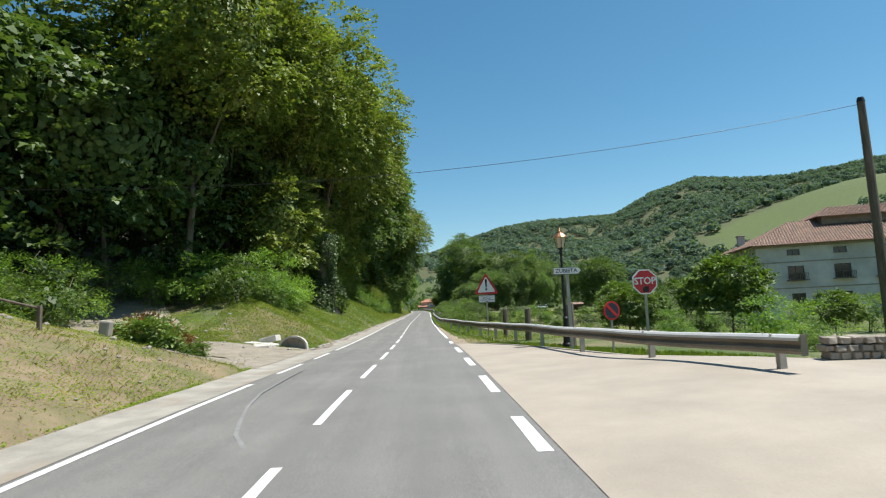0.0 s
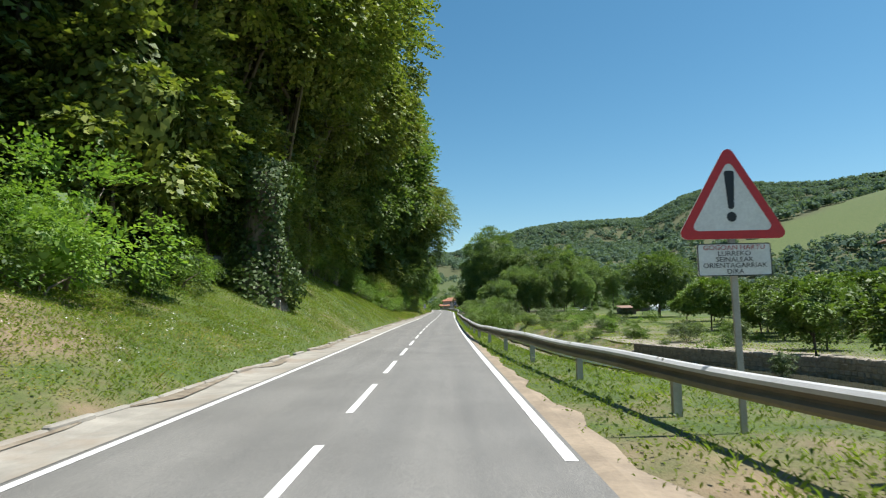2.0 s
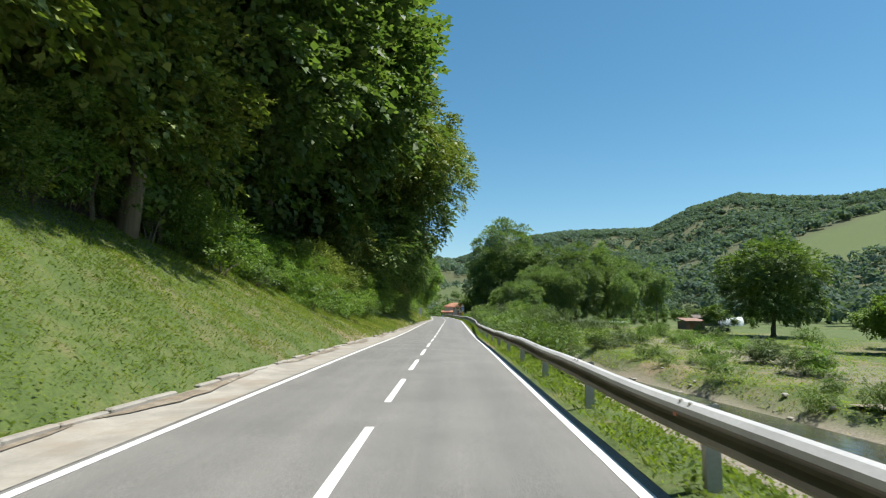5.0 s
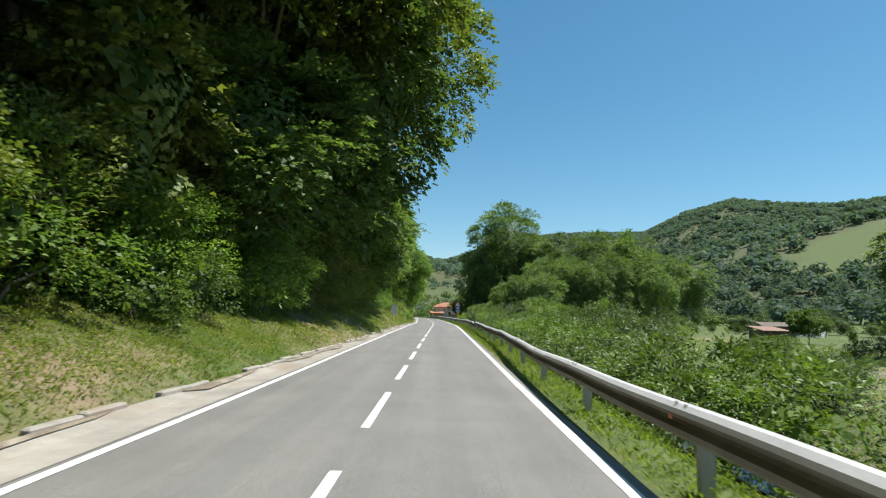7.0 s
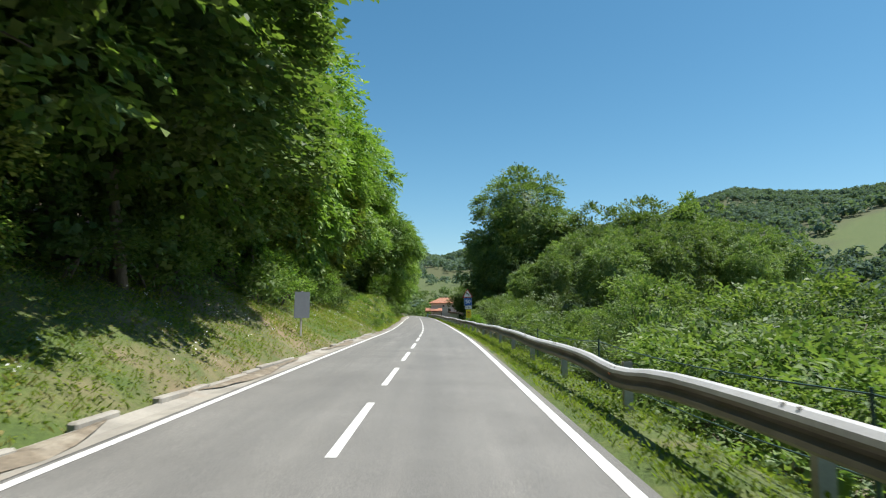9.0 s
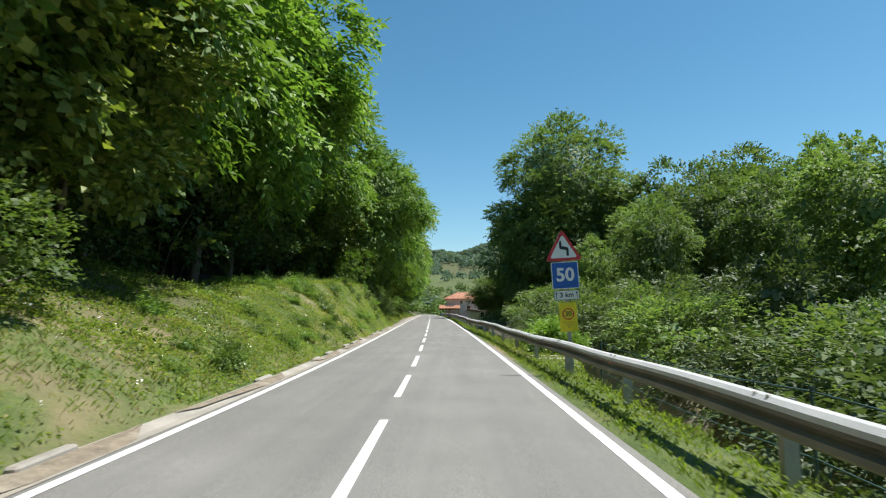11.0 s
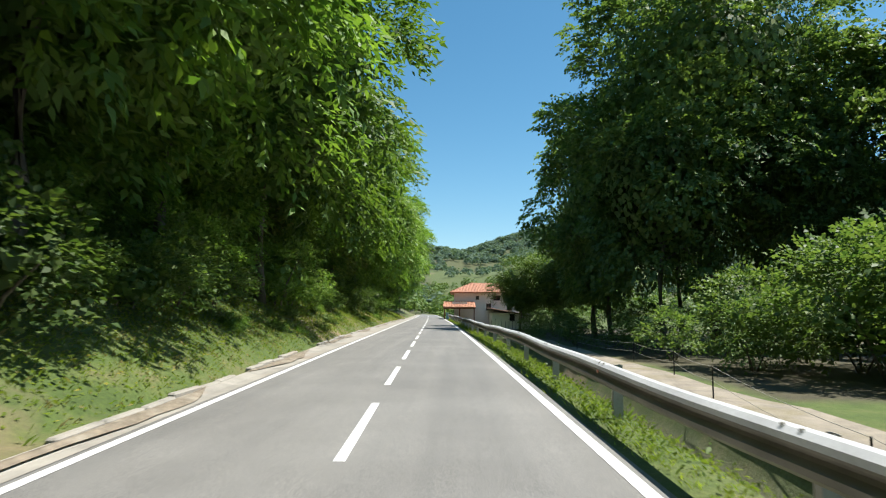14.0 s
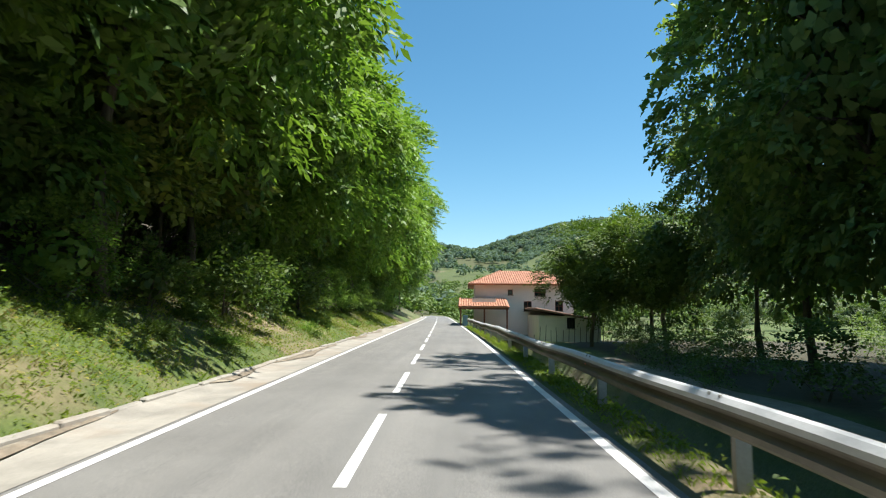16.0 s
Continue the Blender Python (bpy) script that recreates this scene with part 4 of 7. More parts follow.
plant(big, 153, 46.5, 0, 0.98)
for k in range(36):
    y = g.uniform(88, 205)
    lat = g.uniform(15, 34) + (y > 150) * g.uniform(0, 12)
    plant((willows + bushes_dark)[k % 5], y, lat, g.uniform(0, 360), g.uniform(0.25, 0.6) if y < 150 else g.uniform(0.5, 0.95))
for y, lat, sc in ((82, 33, 0.42), (71, 30, 0.36), (90, 37, 0.45), (62, 21.5, 0.3), (78, 27, 0.38), (98, 45, 0.5), (112, 47, 0.5), (104, 74, 0.55), (118, 80, 0.6), (128, 74, 0.55), (90, 44, 0.42), (140, 82, 0.6), (150, 60, 0.5)):
    plant(far_alders[int(g.integers(0, 3))], y, lat, g.uniform(0, 360), sc)
fruit = make_tree("fruit_tree", 4.6, 2.5, 1.9, M_LEAF_FRUIT, M_BARK, 65, "small light green fruit tree in the valley garden", leaf_size=(0.21, 0.15), lobes=28, sprays=38, per=7, trunk_r=0.1, group="garden trees", limbs=6, spray=0.5, inside_size=0.4, inside_count=300, low=-0.95)
for y, lat, sc in ((46, 17.5, 0.95), (36, 26.8, 0.7), (30, 17.2, 0.98), (66, 26, 1.2), (104, 36, 1.6), (118, 48, 1.5), (126, 56, 1.6), (100, 48, 1.6), (107, 58, 1.7), (114, 66, 1.6), (122, 64, 1.7), (94, 55, 1.6), (99, 64, 1.7), (112, 44, 1.4), (134, 64, 1.2), (96, 39, 1.3), (122, 40, 1.2), (88, 34, 1.1), (128, 47, 1.3), (150, 70, 1.4), (140, 58, 1.3), (190, 55, 1.2), (109, 51, 1.3)):
    plant(fruit, y, lat, g.uniform(0, 360), sc)
for k in range(34):
    y = g.uniform(185, 262)
    plant(far_alders[k % 3], y, g.uniform(44, 110) + 0.1 * (y - 185), g.uniform(0, 360), g.uniform(0.35, 0.6), g.uniform(0.3, 0.5))
for y, lat, sc in ((226, 30, 0.62), (233, 40, 0.7), (243, 33, 0.7), (248, 47, 0.8), (256, 29, 0.75), (258, 58, 0.85), (240, 55, 0.75), (250, 66, 0.8), (232, 50, 0.65), (266, 52, 0.9)):
    plant(river_alders[int(g.integers(0, 2))], y, lat, g.uniform(0, 360), sc, sc * 1.05)
for y, lat, sc in ((44, 35, 1.0), (52, 35.5, 0.8), (60, 34, 0.7), (57, 41, 0.9)):
    plant(willows[int(g.integers(0, 3))], y, lat, g.uniform(0, 360), sc, 0.9 * sc)
for y, lat, sc in ((15, 11.5, 0.45), (19, 12.5, 0.5), (24, 11.5, 0.4), (29, 13.5, 0.5), (22, 15.5, 0.6), (33, 17, 0.55), (38, 20, 0.6), (27, 19, 0.6), (18, 18, 0.6)):
    plant((bushes_dark + bushes)[int(g.integers(0, 4))], y, lat, g.uniform(0, 360), sc)
# the wooded belt across the valley
for k in range(95):
    y = g.uniform(205, 400)
    lat = g.uniform(34, 130) if y > 275 else g.uniform(66, 150)
    plant(far_alders[k % 3], y, lat, g.uniform(0, 360), g.uniform(0.75, 1.1), g.uniform(0.6, 0.95))


# ---------------------------------------------------------------- far woods
def far_wood(name, places, label, sprays=54, grain=0.46, mat=None):
    """Many far crowns joined into one mesh of leafy sprays; places: x, y, radius, height."""
    gg = np.random.default_rng(5)
    P = np.array(places)
    n = len(P)
    gz_ = ground_z(P[:, 0], P[:, 1])
    d = gg.normal(0, 1, (n, sprays, 3))
    d[..., 2] = np.abs(d[..., 2]) - 0.25
    d /= np.linalg.norm(d, axis=2, keepdims=True)
    rad = (0.75 + 0.35 * gg.random((n, sprays, 1)))
    size = np.stack([P[:, 2], P[:, 2], P[:, 3] * 0.55], -1)[:, None]
    c = d * rad * size
    c[..., 0] += P[:, 0, None]
    c[..., 1] += P[:, 1, None]
    c[..., 2] += (P[:, 3] * 0.42 + gz_)[:, None]
    r = np.repeat(P[:, 2], sprays)[:, None] * grain
    q = leaf_quads(c.reshape(-1, 3), (d * 0.7 + np.array([0, 0, 0.7])).reshape(-1, 3), 1.7 * r, 1.5 * r, 6, loose=0.35)[:, 1:]
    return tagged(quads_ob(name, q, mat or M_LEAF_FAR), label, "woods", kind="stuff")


g = np.random.default_rng(21)
far_places = []
while len(far_places) < 10500:
    r = 430 + 2420 * g.random() ** 0.75
    az = g.uniform(-0.12, 1.05)
    x, y = r * math.sin(az), 60 + r * math.cos(az)
    if r > 1400 and az < -0.02:
        continue
    if float(hill_meadow(x, y)) > 0.33:
        continue
    kn = float(knoll_meadow(x, y))
    if kn > 0.35 and g.random() < 0.72:
        continue
    if r > 2450 and 0.56 < math.tan(az) < 0.72 and g.random() < 0.95:
        continue
    if float(wob(x, y, 90)) < -0.42 and g.random() < 0.8:
        continue
    size = 4.2 + 0.0026 * r
    size *= 0.6 if kn > 0.25 else 1.0
    far_places.append((x, y, size * g.uniform(0.7, 1.25), size * g.uniform(1.3, 2.1)))
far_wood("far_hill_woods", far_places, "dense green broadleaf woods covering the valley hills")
near_places = []
while len(near_places) < 420:
    x, y = g.uniform(60, 330), g.uniform(190, 560)
    if x < 0.22 * y + 20 or float(hill_meadow(x, y)) > 0.3 or (x < 90 and y < 260):
        continue
    near_places.append((x, y, g.uniform(2.6, 5.2), g.uniform(4.5, 11)))
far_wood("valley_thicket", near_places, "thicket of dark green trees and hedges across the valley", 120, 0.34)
ahead_places = []
while len(ahead_places) < 420:
    y = g.uniform(395, 660)
    lat = g.uniform(-70, 130)
    if -9 < lat < 9 and y < 420:
        continue
    ahead_places.append((float(road_x(min(y, 700))) * 0.4 + lat, y, g.uniform(2.2, 4.2), g.uniform(4, 9)))
far_wood("woods_beyond_the_bend", ahead_places, "green trees closing the valley beyond the bend", 190, 0.24, M_LEAF_FRUIT)

side_places = []
while len(side_places) < 900:
    y = g.uniform(-25, 430)
    lat = g.uniform(-170, -31)
    side_places.append((float(road_x(y)) + lat, y, g.uniform(3.5, 5.5), g.uniform(9, 14)))
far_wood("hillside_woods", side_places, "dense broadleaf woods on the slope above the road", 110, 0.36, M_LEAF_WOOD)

# ---------------------------------------------------------------- road markings
def marking(name, y0, y1, lat, width, parent, z=0.006, step=1.7):
    n = max(1, int(math.ceil((y1 - y0) / step)))
    verts, faces = [], []
    for k in range(n + 1):
        y = y0 + (y1 - y0) * k / n
        for s_ in (-1, 1):
            la = lat + s_ * width / 2
            crown = 0.02 * (1 - min(abs(la) / 1.3, 1)) - 0.02 * max(0, (abs(la) - 1.3) / (WL + 0.12 - 1.3))
            verts.append(at(y, la, crown + z))
    faces = [(2 * k, 2 * k + 1, 2 * k + 3, 2 * k + 2) for k in range(n)]
    ob = mesh_ob(name, verts, faces, M_LINE, parent)
    return ob


k = -4
while PHASE + k * PERIOD < 420:
    y0 = PHASE + k * PERIOD
    marking("centre_dash", y0, y0 + DASH, 0.0, 0.115, road)
    k += 1
marking("edge_line", -40, 13.6, -WL + 0.06, 0.13, road)
for a, b in ((16.0, 19.0), (21.2, 24.3)):
    marking("edge_dash", a, b, -WL + 0.06, 0.13, road)
marking("edge_line", 26.3, 420, -WL + 0.06, 0.13, road, step=2.5)
for a in (-19.9, -14.7, -9.5, -4.3, 0.9):
    marking("edge_dash", a, a + 2.5, WR - 0.03, 0.17, road)
for a, b in ((6.0, 7.9), (10.2, 12.8), (15.3, 18.0), (20.6, 23.6), (26.8, 28.9)):
    marking("edge_dash", a, b, WR - 0.03, 0.17, road)
marking("edge_line", 32.2, 420, WR - 0.03, 0.14, road, step=2.5)

# a faint curved skid of old paint in the far lane
skid = [(-0.6, 6.8), (-0.95, 7.6), (-1.2, 8.6), (-1.5, 10.0), (-1.75, 11.6), (-1.88, 14.0), (-1.95, 16.5)]
verts = []
for i, (la, yy) in enumerate(skid):
    verts += [at(yy, la - 0.03, 0.012), at(yy, la + 0.03, 0.014)]
mesh_ob("old_arc", verts, [(2 * i, 2 * i + 1, 2 * i + 3, 2 * i + 2) for i in range(len(skid) - 1)], rough_paint("faint_scuff", (0.235, 0.23, 0.222), 6.0, 0.2, 0.8), road)

# ---------------------------------------------------------------- paving, paths, kerbs
PAD = ((-40, 44), (4, 40), (6.5, 30), (8.5, 15), (10.5, 8.6), (12.7, 7.3), (17, 6.3), (20, 5.6), (23, 4.7), (25, 3.8), (26.6, 2.85))
pad_ys = np.arange(-40, 26.6, 0.6)
pad_v, pad_f = [], []
for y in pad_ys:
    edge = max(WR + 0.18, float(table(PAD, y)))
    for k in range(9):
        la = WR + 0.14 + (edge - WR - 0.14) * k / 8
        pad_v.append(at(y, la, -0.012 + 0.006 * min(k, 2) + float(pad_rise(la, y))))
for i in range(len(pad_ys) - 1):
    for k in range(8):
        pad_f.append((9 * i + k, 9 * i + k + 1, 9 * i + k + 10, 9 * i + k + 9))
tagged(mesh_ob("pavement_junction", pad_v, pad_f, M_SAND), "smooth beige concrete paving of a side-road junction", "paving", kind="structure")
strip("pad_kerb", 12.5, 26.0, (lambda y: float(table(PAD, y)) - 0.02, lambda y: float(table(PAD, y)) + 0.01, lambda y: float(table(PAD, y)) + 0.14, lambda y: float(table(PAD, y)) + 0.16), 0.0, M_CONC, "thin low concrete kerb edging the paving", "kerb", step=0.7, dz=(-0.05, 0.025, 0.025, -0.1))
strip("verge_dirt", 25, 64, (WR + 0.1, WR + 0.3, lambda y: WR + 0.40 + 0.10 * math.sin(y * 1.3) + 0.07 * math.sin(y * 3.1) + 0.5 * max(0.0, (40 - y) / 15)), -0.004, rough_paint("trodden_brown_dirt", (0.31, 0.245, 0.175), 1.6, 0.3, 0.95, 16.0, 0.02), "bare brown dirt beside the asphalt edge", "verge", step=1.0, dz=(-0.015, 0.0, -0.04))


def draped(name, outline_rows, lift, mat, label, category):
    """A patch laid on the land: rows of (x0, x1, y) lateral limits."""
    verts, faces, n = [], [], 9
    for y, a, b in outline_rows:
        for k in range(n):
            la = a + (b - a) * k / (n - 1)
            x = float(road_x(y)) + la
            verts.append((x, y, max(on_ground(x, y), float(road_z(y)) - 0.045 if -4.6 < la < 0 else -9.0) + lift))
    for i in range(len(outline_rows) - 1):
        for k in range(n - 1):
            faces.append((i * n + k, i * n + k + 1, (i + 1) * n + k + 1, (i + 1) * n + k))
    return tagged(mesh_ob(name, verts, faces, mat), label, category, kind="structure")


rows = []
for y in np.arange(17.4, 28.4, 0.4):
    mid = 23.0
    near_edge = -3.62
    half = max(0.0, 1 - abs((y - 22.9) / 5.4) ** 2)
    if half <= 0.02:
        continue
    rows.append((float(y), -3.6 - 8.5 * half ** 0.8, near_edge))
draped("gravel_mouth", rows, 0.018, M_GRAVEL, "stony grey gravel mouth of a forest track", "gravel track")
rows = [(float(y), -11 - (y - 24) * 0.55 - 1.9, -8.5 - (y - 24) * 0.55 + 1.2) for y in np.arange(20, 48, 0.8)]
draped("gravel_track", rows, 0.05, M_GRAVEL, "stony grey forest track leading under the trees", "gravel track")
strip("stream", 34, 420, (lambda y: 0.6 * float(table(RIVER_IN, y)) + 0.4 * float(table(RIVER_OUT, y)), lambda y: float(table(RIVER_OUT, y)) - 0.5), -2.93, M_WATER, "shallow brown stream water over gravel", "water", step=3.0)

# earth and leaf litter lying in the gutter, in broken stretches
M_DEBRIS = rough_paint("brown_gutter_earth", (0.215, 0.175, 0.125), 4.0, 0.4, 0.95, 16.0, 0.03, stain=(0.30, 0.265, 0.205))
g = np.random.default_rng(91)
y = 27.0
while y < 318:
    n = int(g.integers(5, 16))
    verts, faces = [], []
    for k in range(n + 1):
        yy = y + 0.6 * k
        fade = math.sin(math.pi * k / n) ** 0.5 if 0 < k < n else 0.02
        outer = -float(SHOULDER(yy)) + 0.03
        inner = outer + (0.16 + 0.26 * (0.5 + 0.5 * math.sin(yy * 0.9)) * g.uniform(0.6, 1.2)) * fade
        for f in (0.0, 0.5, 1.0):
            la = outer + (inner - outer) * f
            u = (la + float(SHOULDER(yy))) / (float(SHOULDER(yy)) - WL)
            verts.append(at(yy, la, 0.026 - 0.06 * max(0.0, u) + 0.022 * math.sin(math.pi * f)))
    for k in range(n):
        for j in (0, 1):
            faces.append((3 * k + j, 3 * k + j + 1, 3 * k + j + 4, 3 * k + j + 3))
    tagged(mesh_ob("gutter_debris", verts, faces, M_DEBRIS), "brown earth and leaf litter lying in the gutter", "debris", kind="stuff")
    y += 0.6 * n + g.uniform(0.3, 4.0)

# kerb stones along the bank's foot
kerb = tagged(new("kerb"), "broken low concrete kerb along the grass bank", "kerb", kind="structure")
kb = bmesh.new()
bmesh.ops.create_cube(kb, size=1, matrix=Matrix.Diagonal((0.14, 0.96, 0.16, 1)))
bmesh.ops.bevel(kb, geom=list(kb.edges), offset=0.025, segments=1, affect="EDGES")
kerb_me = bpy.data.meshes.new("kerb_stone")
kb.to_mesh(kerb_me)
kb.free()
kerb_me.materials.append(M_CONC)
g = np.random.default_rng(44)
y = 27.5
while y < 318:
    if g.random() < (0.8 if y < 180 or y > 236 else 0.3):
        p = at(y, -float(SHOULDER(y)) - 0.03 + g.uniform(-0.03, 0.03), 0.0 + g.uniform(-0.04, 0.025))
        slope = math.atan2(float(road_x(y + 1) - road_x(y)), 1)
        o = new("kerb_stone", kerb_me)
        o.parent = kerb
        o.matrix_basis = Matrix.Translation(p) @ Matrix.Rotation(-slope + g.uniform(-0.06, 0.06), 4, "Z") @ Matrix.Rotation(g.uniform(-0.05, 0.05), 4, "Y")
    y += 1.0

# ---------------------------------------------------------------- guard rail
rail = tagged(new("guard_rail"), "weathered galvanised W-beam guard rail on steel posts", "guard rail")
PROFILE = [(-0.005, 0.0), (0.035, 0.012), (0.078, 0.05), (0.080, 0.095), (0.03, 0.13), (0.012, 0.155), (0.03, 0.18), (0.080, 0.215), (0.078, 0.26), (0.035, 0.298), (-0.005, 0.31)]


def rail_height(y):
    dent = -0.10 * math.exp(-((y - 151.4) / 1.1) ** 2) + 0.02 * math.sin(y * 0.31) + 0.012 * math.sin(y * 0.9)
    return 0.445 + dent


def beam(y0, y1):
    n = max(2, int((y1 - y0) / 0.7))
    verts, faces = [], []
    m = len(PROFILE)
    for back in (0, 1):
        for k in range(n + 1):
            y = y0 + (y1 - y0) * k / n
            for off, hz in PROFILE:
                verts.append(at(y, float(table(RAIL, y)) - off + (0.004 if back else 0), rail_height(y) + hz))
    base = (n + 1) * m
    for k in range(n):
        for j in range(m - 1):
            a = k * m + j
            faces.append((a, a + m, a + m + 1, a + 1))
            faces.append((base + a, base + a + 1, base + a + m + 1, base + a + m))
        for j in (0, m - 1):
            a = k * m + j
            faces.append((a, a + m, base + a + m, base + a) if j else (a, base + a, base + a + m, a + m))
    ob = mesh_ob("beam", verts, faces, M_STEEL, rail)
    # sunlight put into the colour of the beam's upper faces
    ob.data.materials.append(M_STEEL_LIT)
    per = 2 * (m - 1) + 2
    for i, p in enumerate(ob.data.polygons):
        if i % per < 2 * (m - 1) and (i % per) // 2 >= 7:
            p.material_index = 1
    return ob


y = 8.95
SEG = 4.32
ends = []
while y < 316:
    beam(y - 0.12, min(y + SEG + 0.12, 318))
    ends.append(y)
    y += SEG
post_bm = bmesh.new()
for sx, sy, x, yy in ((0.13, 0.006, 0.0, -0.04), (0.006, 0.09, 0.06, 0.0), (0.006, 0.09, -0.06, 0.0), (0.03, 0.006, -0.045, 0.042), (0.03, 0.006, 0.045, 0.042)):
    box(sx, sy, 1.25, x, yy, -0.62, post_bm)
post_me = bpy.data.meshes.new("post")
post_bm.to_mesh(post_me)
post_bm.free()
post_me.materials.append(M_POST)
spacer_bm = box(0.13, 0.10, 0.20, 0, 0, 0)
spacer_me = bpy.data.meshes.new("spacer")
spacer_bm.to_mesh(spacer_me)
spacer_bm.free()
spacer_me.materials.append(M_STEEL)
bolt_bm = tube(0.022, 0.018, 0.02, seg=8, rot=Matrix.Rotation(-math.pi / 2, 4, "Y"))
bolt_me = bpy.data.meshes.new("bolt")
bolt_bm.to_mesh(bolt_me)
bolt_bm.free()
bolt_me.materials.append(M_POST)
cat_bm = tube(0.045, 0.045, 0.012, seg=10, rot=Matrix.Rotation(-math.pi / 2, 4, "Y"))
cat_me = bpy.data.meshes.new("reflector")
cat_bm.to_mesh(cat_me)
cat_bm.free()
cat_me.materials.append(M_ORANGE)
for i, y in enumerate(ends):
    y += 0.55 if i == 0 else 0.0
    la = float(table(RAIL, y))
    turn = Matrix.Rotation(-math.atan2(float(table(RAIL, y + 1)) - la, 1), 4, "Z")
    for yy, me, off, hz in ((y, post_me, 0.16, 0.08), (y, spacer_me, 0.06, rail_height(y) + 0.06)):
        o = new(me.name, me)
        o.parent = rail
        o.matrix_basis = Matrix.Translation(at(yy, la + off, hz)) @ turn
    for dy in (-0.10, 0.10):
        o = new("bolt", bolt_me)
        o.parent = rail
        o.matrix_basis = Matrix.Translation(at(y + dy, la - 0.03, rail_height(y) + 0.295)) @ turn
    if i % 2 == 1:
        o = new("reflector", cat_me)
        o.parent = rail
        o.matrix_basis = Matrix.Translation(at(y + 0.3, la - 0.012, rail_height(y) + 0.155)) @ turn
end_bm = box(0.05, 0.02, 0.32, 0, 0, -0.16)
o = part("end_cap", end_bm, M_STEEL, rail)
o.matrix_basis = Matrix.Translation(at(8.8, float(table(RAIL, 8.8)) - 0.02, rail_height(8.8) + 0.155)) @ Matrix.Diagonal((2.0, 1, 1, 1))


# ---------------------------------------------------------------- signs
def sign_root(name, y, lat, label, turn=0.0, z=None):
    p = at(y, lat)
    p.z = on_ground(p.x, y) if z is None else p.z + z
    return thing(name, Matrix.Translation(p) @ Matrix.Rotation(radians(turn), 4, "Z"), label, "road sign"), p.z - float(road_z(y))


def triangle(side, cz):
    h = side * 0.866
    return rounded([(-side / 2, cz - h / 3), (side / 2, cz - h / 3), (0, cz + 2 * h / 3)], 0.055 * side)


def sign_post(root, top, base=-0.3, w=0.08, d=0.04, mat=None, y=0.05):
    part("post", box(w, d, top - base, 0, y, base), mat or M_POST, root, bevel=0.006)


def warning_triangle(root, side, cz):
    t = part("triangle_plate", plate(triangle(side, cz), 0.02), M_WHITE, root)
    part("red_border", ring_plate(triangle(side, cz), triangle(side * 0.745, cz), 0.003, -0.004), M_RED, t)
    part("plate_back", plate(triangle(side * 0.97, cz), 0.006, y=0.021), M_ALU, t)
    return t


# exclamation mark with its plate of words
s, gz0 = sign_root("danger_sign", 33.65, 5.04, "red-bordered danger triangle with exclamation mark above a worded plate")
sign_post(s, 3.0 - gz0)
CZ = 2.70 - gz0
t = warning_triangle(s, 1.42, CZ)
part("mark_bar", plate(rounded([(-0.035, CZ - 0.03), (0.035, CZ - 0.03), (0.066, CZ + 0.46), (-0.066, CZ + 0.46)], 0.03), 0.003, y=-0.004), M_BLACK, t)
part("mark_dot", plate(ngon(0.062, 18, 0, CZ - 0.13), 0.003, y=-0.004), M_BLACK, t)
PZ = 2.03 - gz0
q = part("word_plate", plate(rounded([(-0.46, PZ - 0.205), (0.46, PZ - 0.205), (0.46, PZ + 0.205), (-0.46, PZ + 0.205)], 0.03), 0.02), M_WHITE, s)
part("plate_edge", ring_plate(rounded([(-0.46, PZ - 0.205), (0.46, PZ - 0.205), (0.46, PZ + 0.205), (-0.46, PZ + 0.205)], 0.03), rounded([(-0.448, PZ - 0.193), (0.448, PZ - 0.193), (0.448, PZ + 0.193), (-0.448, PZ + 0.193)], 0.025), 0.002, -0.003), M_BLACK, q)
M_REDTEXT = flat_paint("faded_red_letters", (0.42, 0.06, 0.05), 0.5)
for i, (line, mat) in enumerate((("GOGOAN HARTU", M_REDTEXT), ("LURREKO", M_BLACK), ("SEINALEAK", M_BLACK), ("ORIENTAGARRIAK", M_BLACK), ("DIRA", M_BLACK))):
    words(line, 0.085, mat, q, 0, PZ + 0.15 - 0.075 * i, wide=1.12)

# stop sign
s, gz0 = sign_root("stop_sign", 17.2, 7.95, "red octagonal stop sign on a pale steel post")
sign_post(s, 2.2 - gz0, w=0.075, mat=M_POST)
CZ = 1.97 - gz0
t = part("octagon_plate", plate(ngon(0.395, 8, math.pi / 8, CZ), 0.02), M_WHITE, s)
part("red_field", plate(ngon(0.352, 8, math.pi / 8, CZ), 0.003, y=-0.004), M_RED, t)
words("STOP", 0.29, M_WHITE, t, 0, CZ + 0.02, y=-0.008, bold=0.006, wide=0.92)
part("scraped_patch", plate(rounded([(-0.09, CZ - 0.30), (0.10, CZ - 0.30), (0.11, CZ - 0.12), (-0.06, CZ - 0.15)], 0.03), 0.002, y=-0.007), M_IRON, t, "dark scraped sticker patch")

# no-stopping disc, turned away; its blue is darkened to look shaded
s, gz0 = sign_root("no_stopping_sign", 17.95, 7.14, "small round blue no-stopping disc with red rim", 18)
sign_post(s, 1.3 - gz0, w=0.06)
CZ = 1.17 - gz0
t = part("disc", plate(ngon(0.29, 28, 0, CZ), 0.016), M_RED, s)
part("blue_field", plate(ngon(0.235, 28, 0, CZ), 0.003, y=-0.004), flat_paint("faded_dark_blue", (0.018, 0.024, 0.045), 0.5), t)
part("slash", plate([(-0.19, CZ + 0.13), (-0.13, CZ + 0.19), (0.19, CZ - 0.13), (0.13, CZ - 0.19)][::-1], 0.003, y=-0.008), M_RED, t)

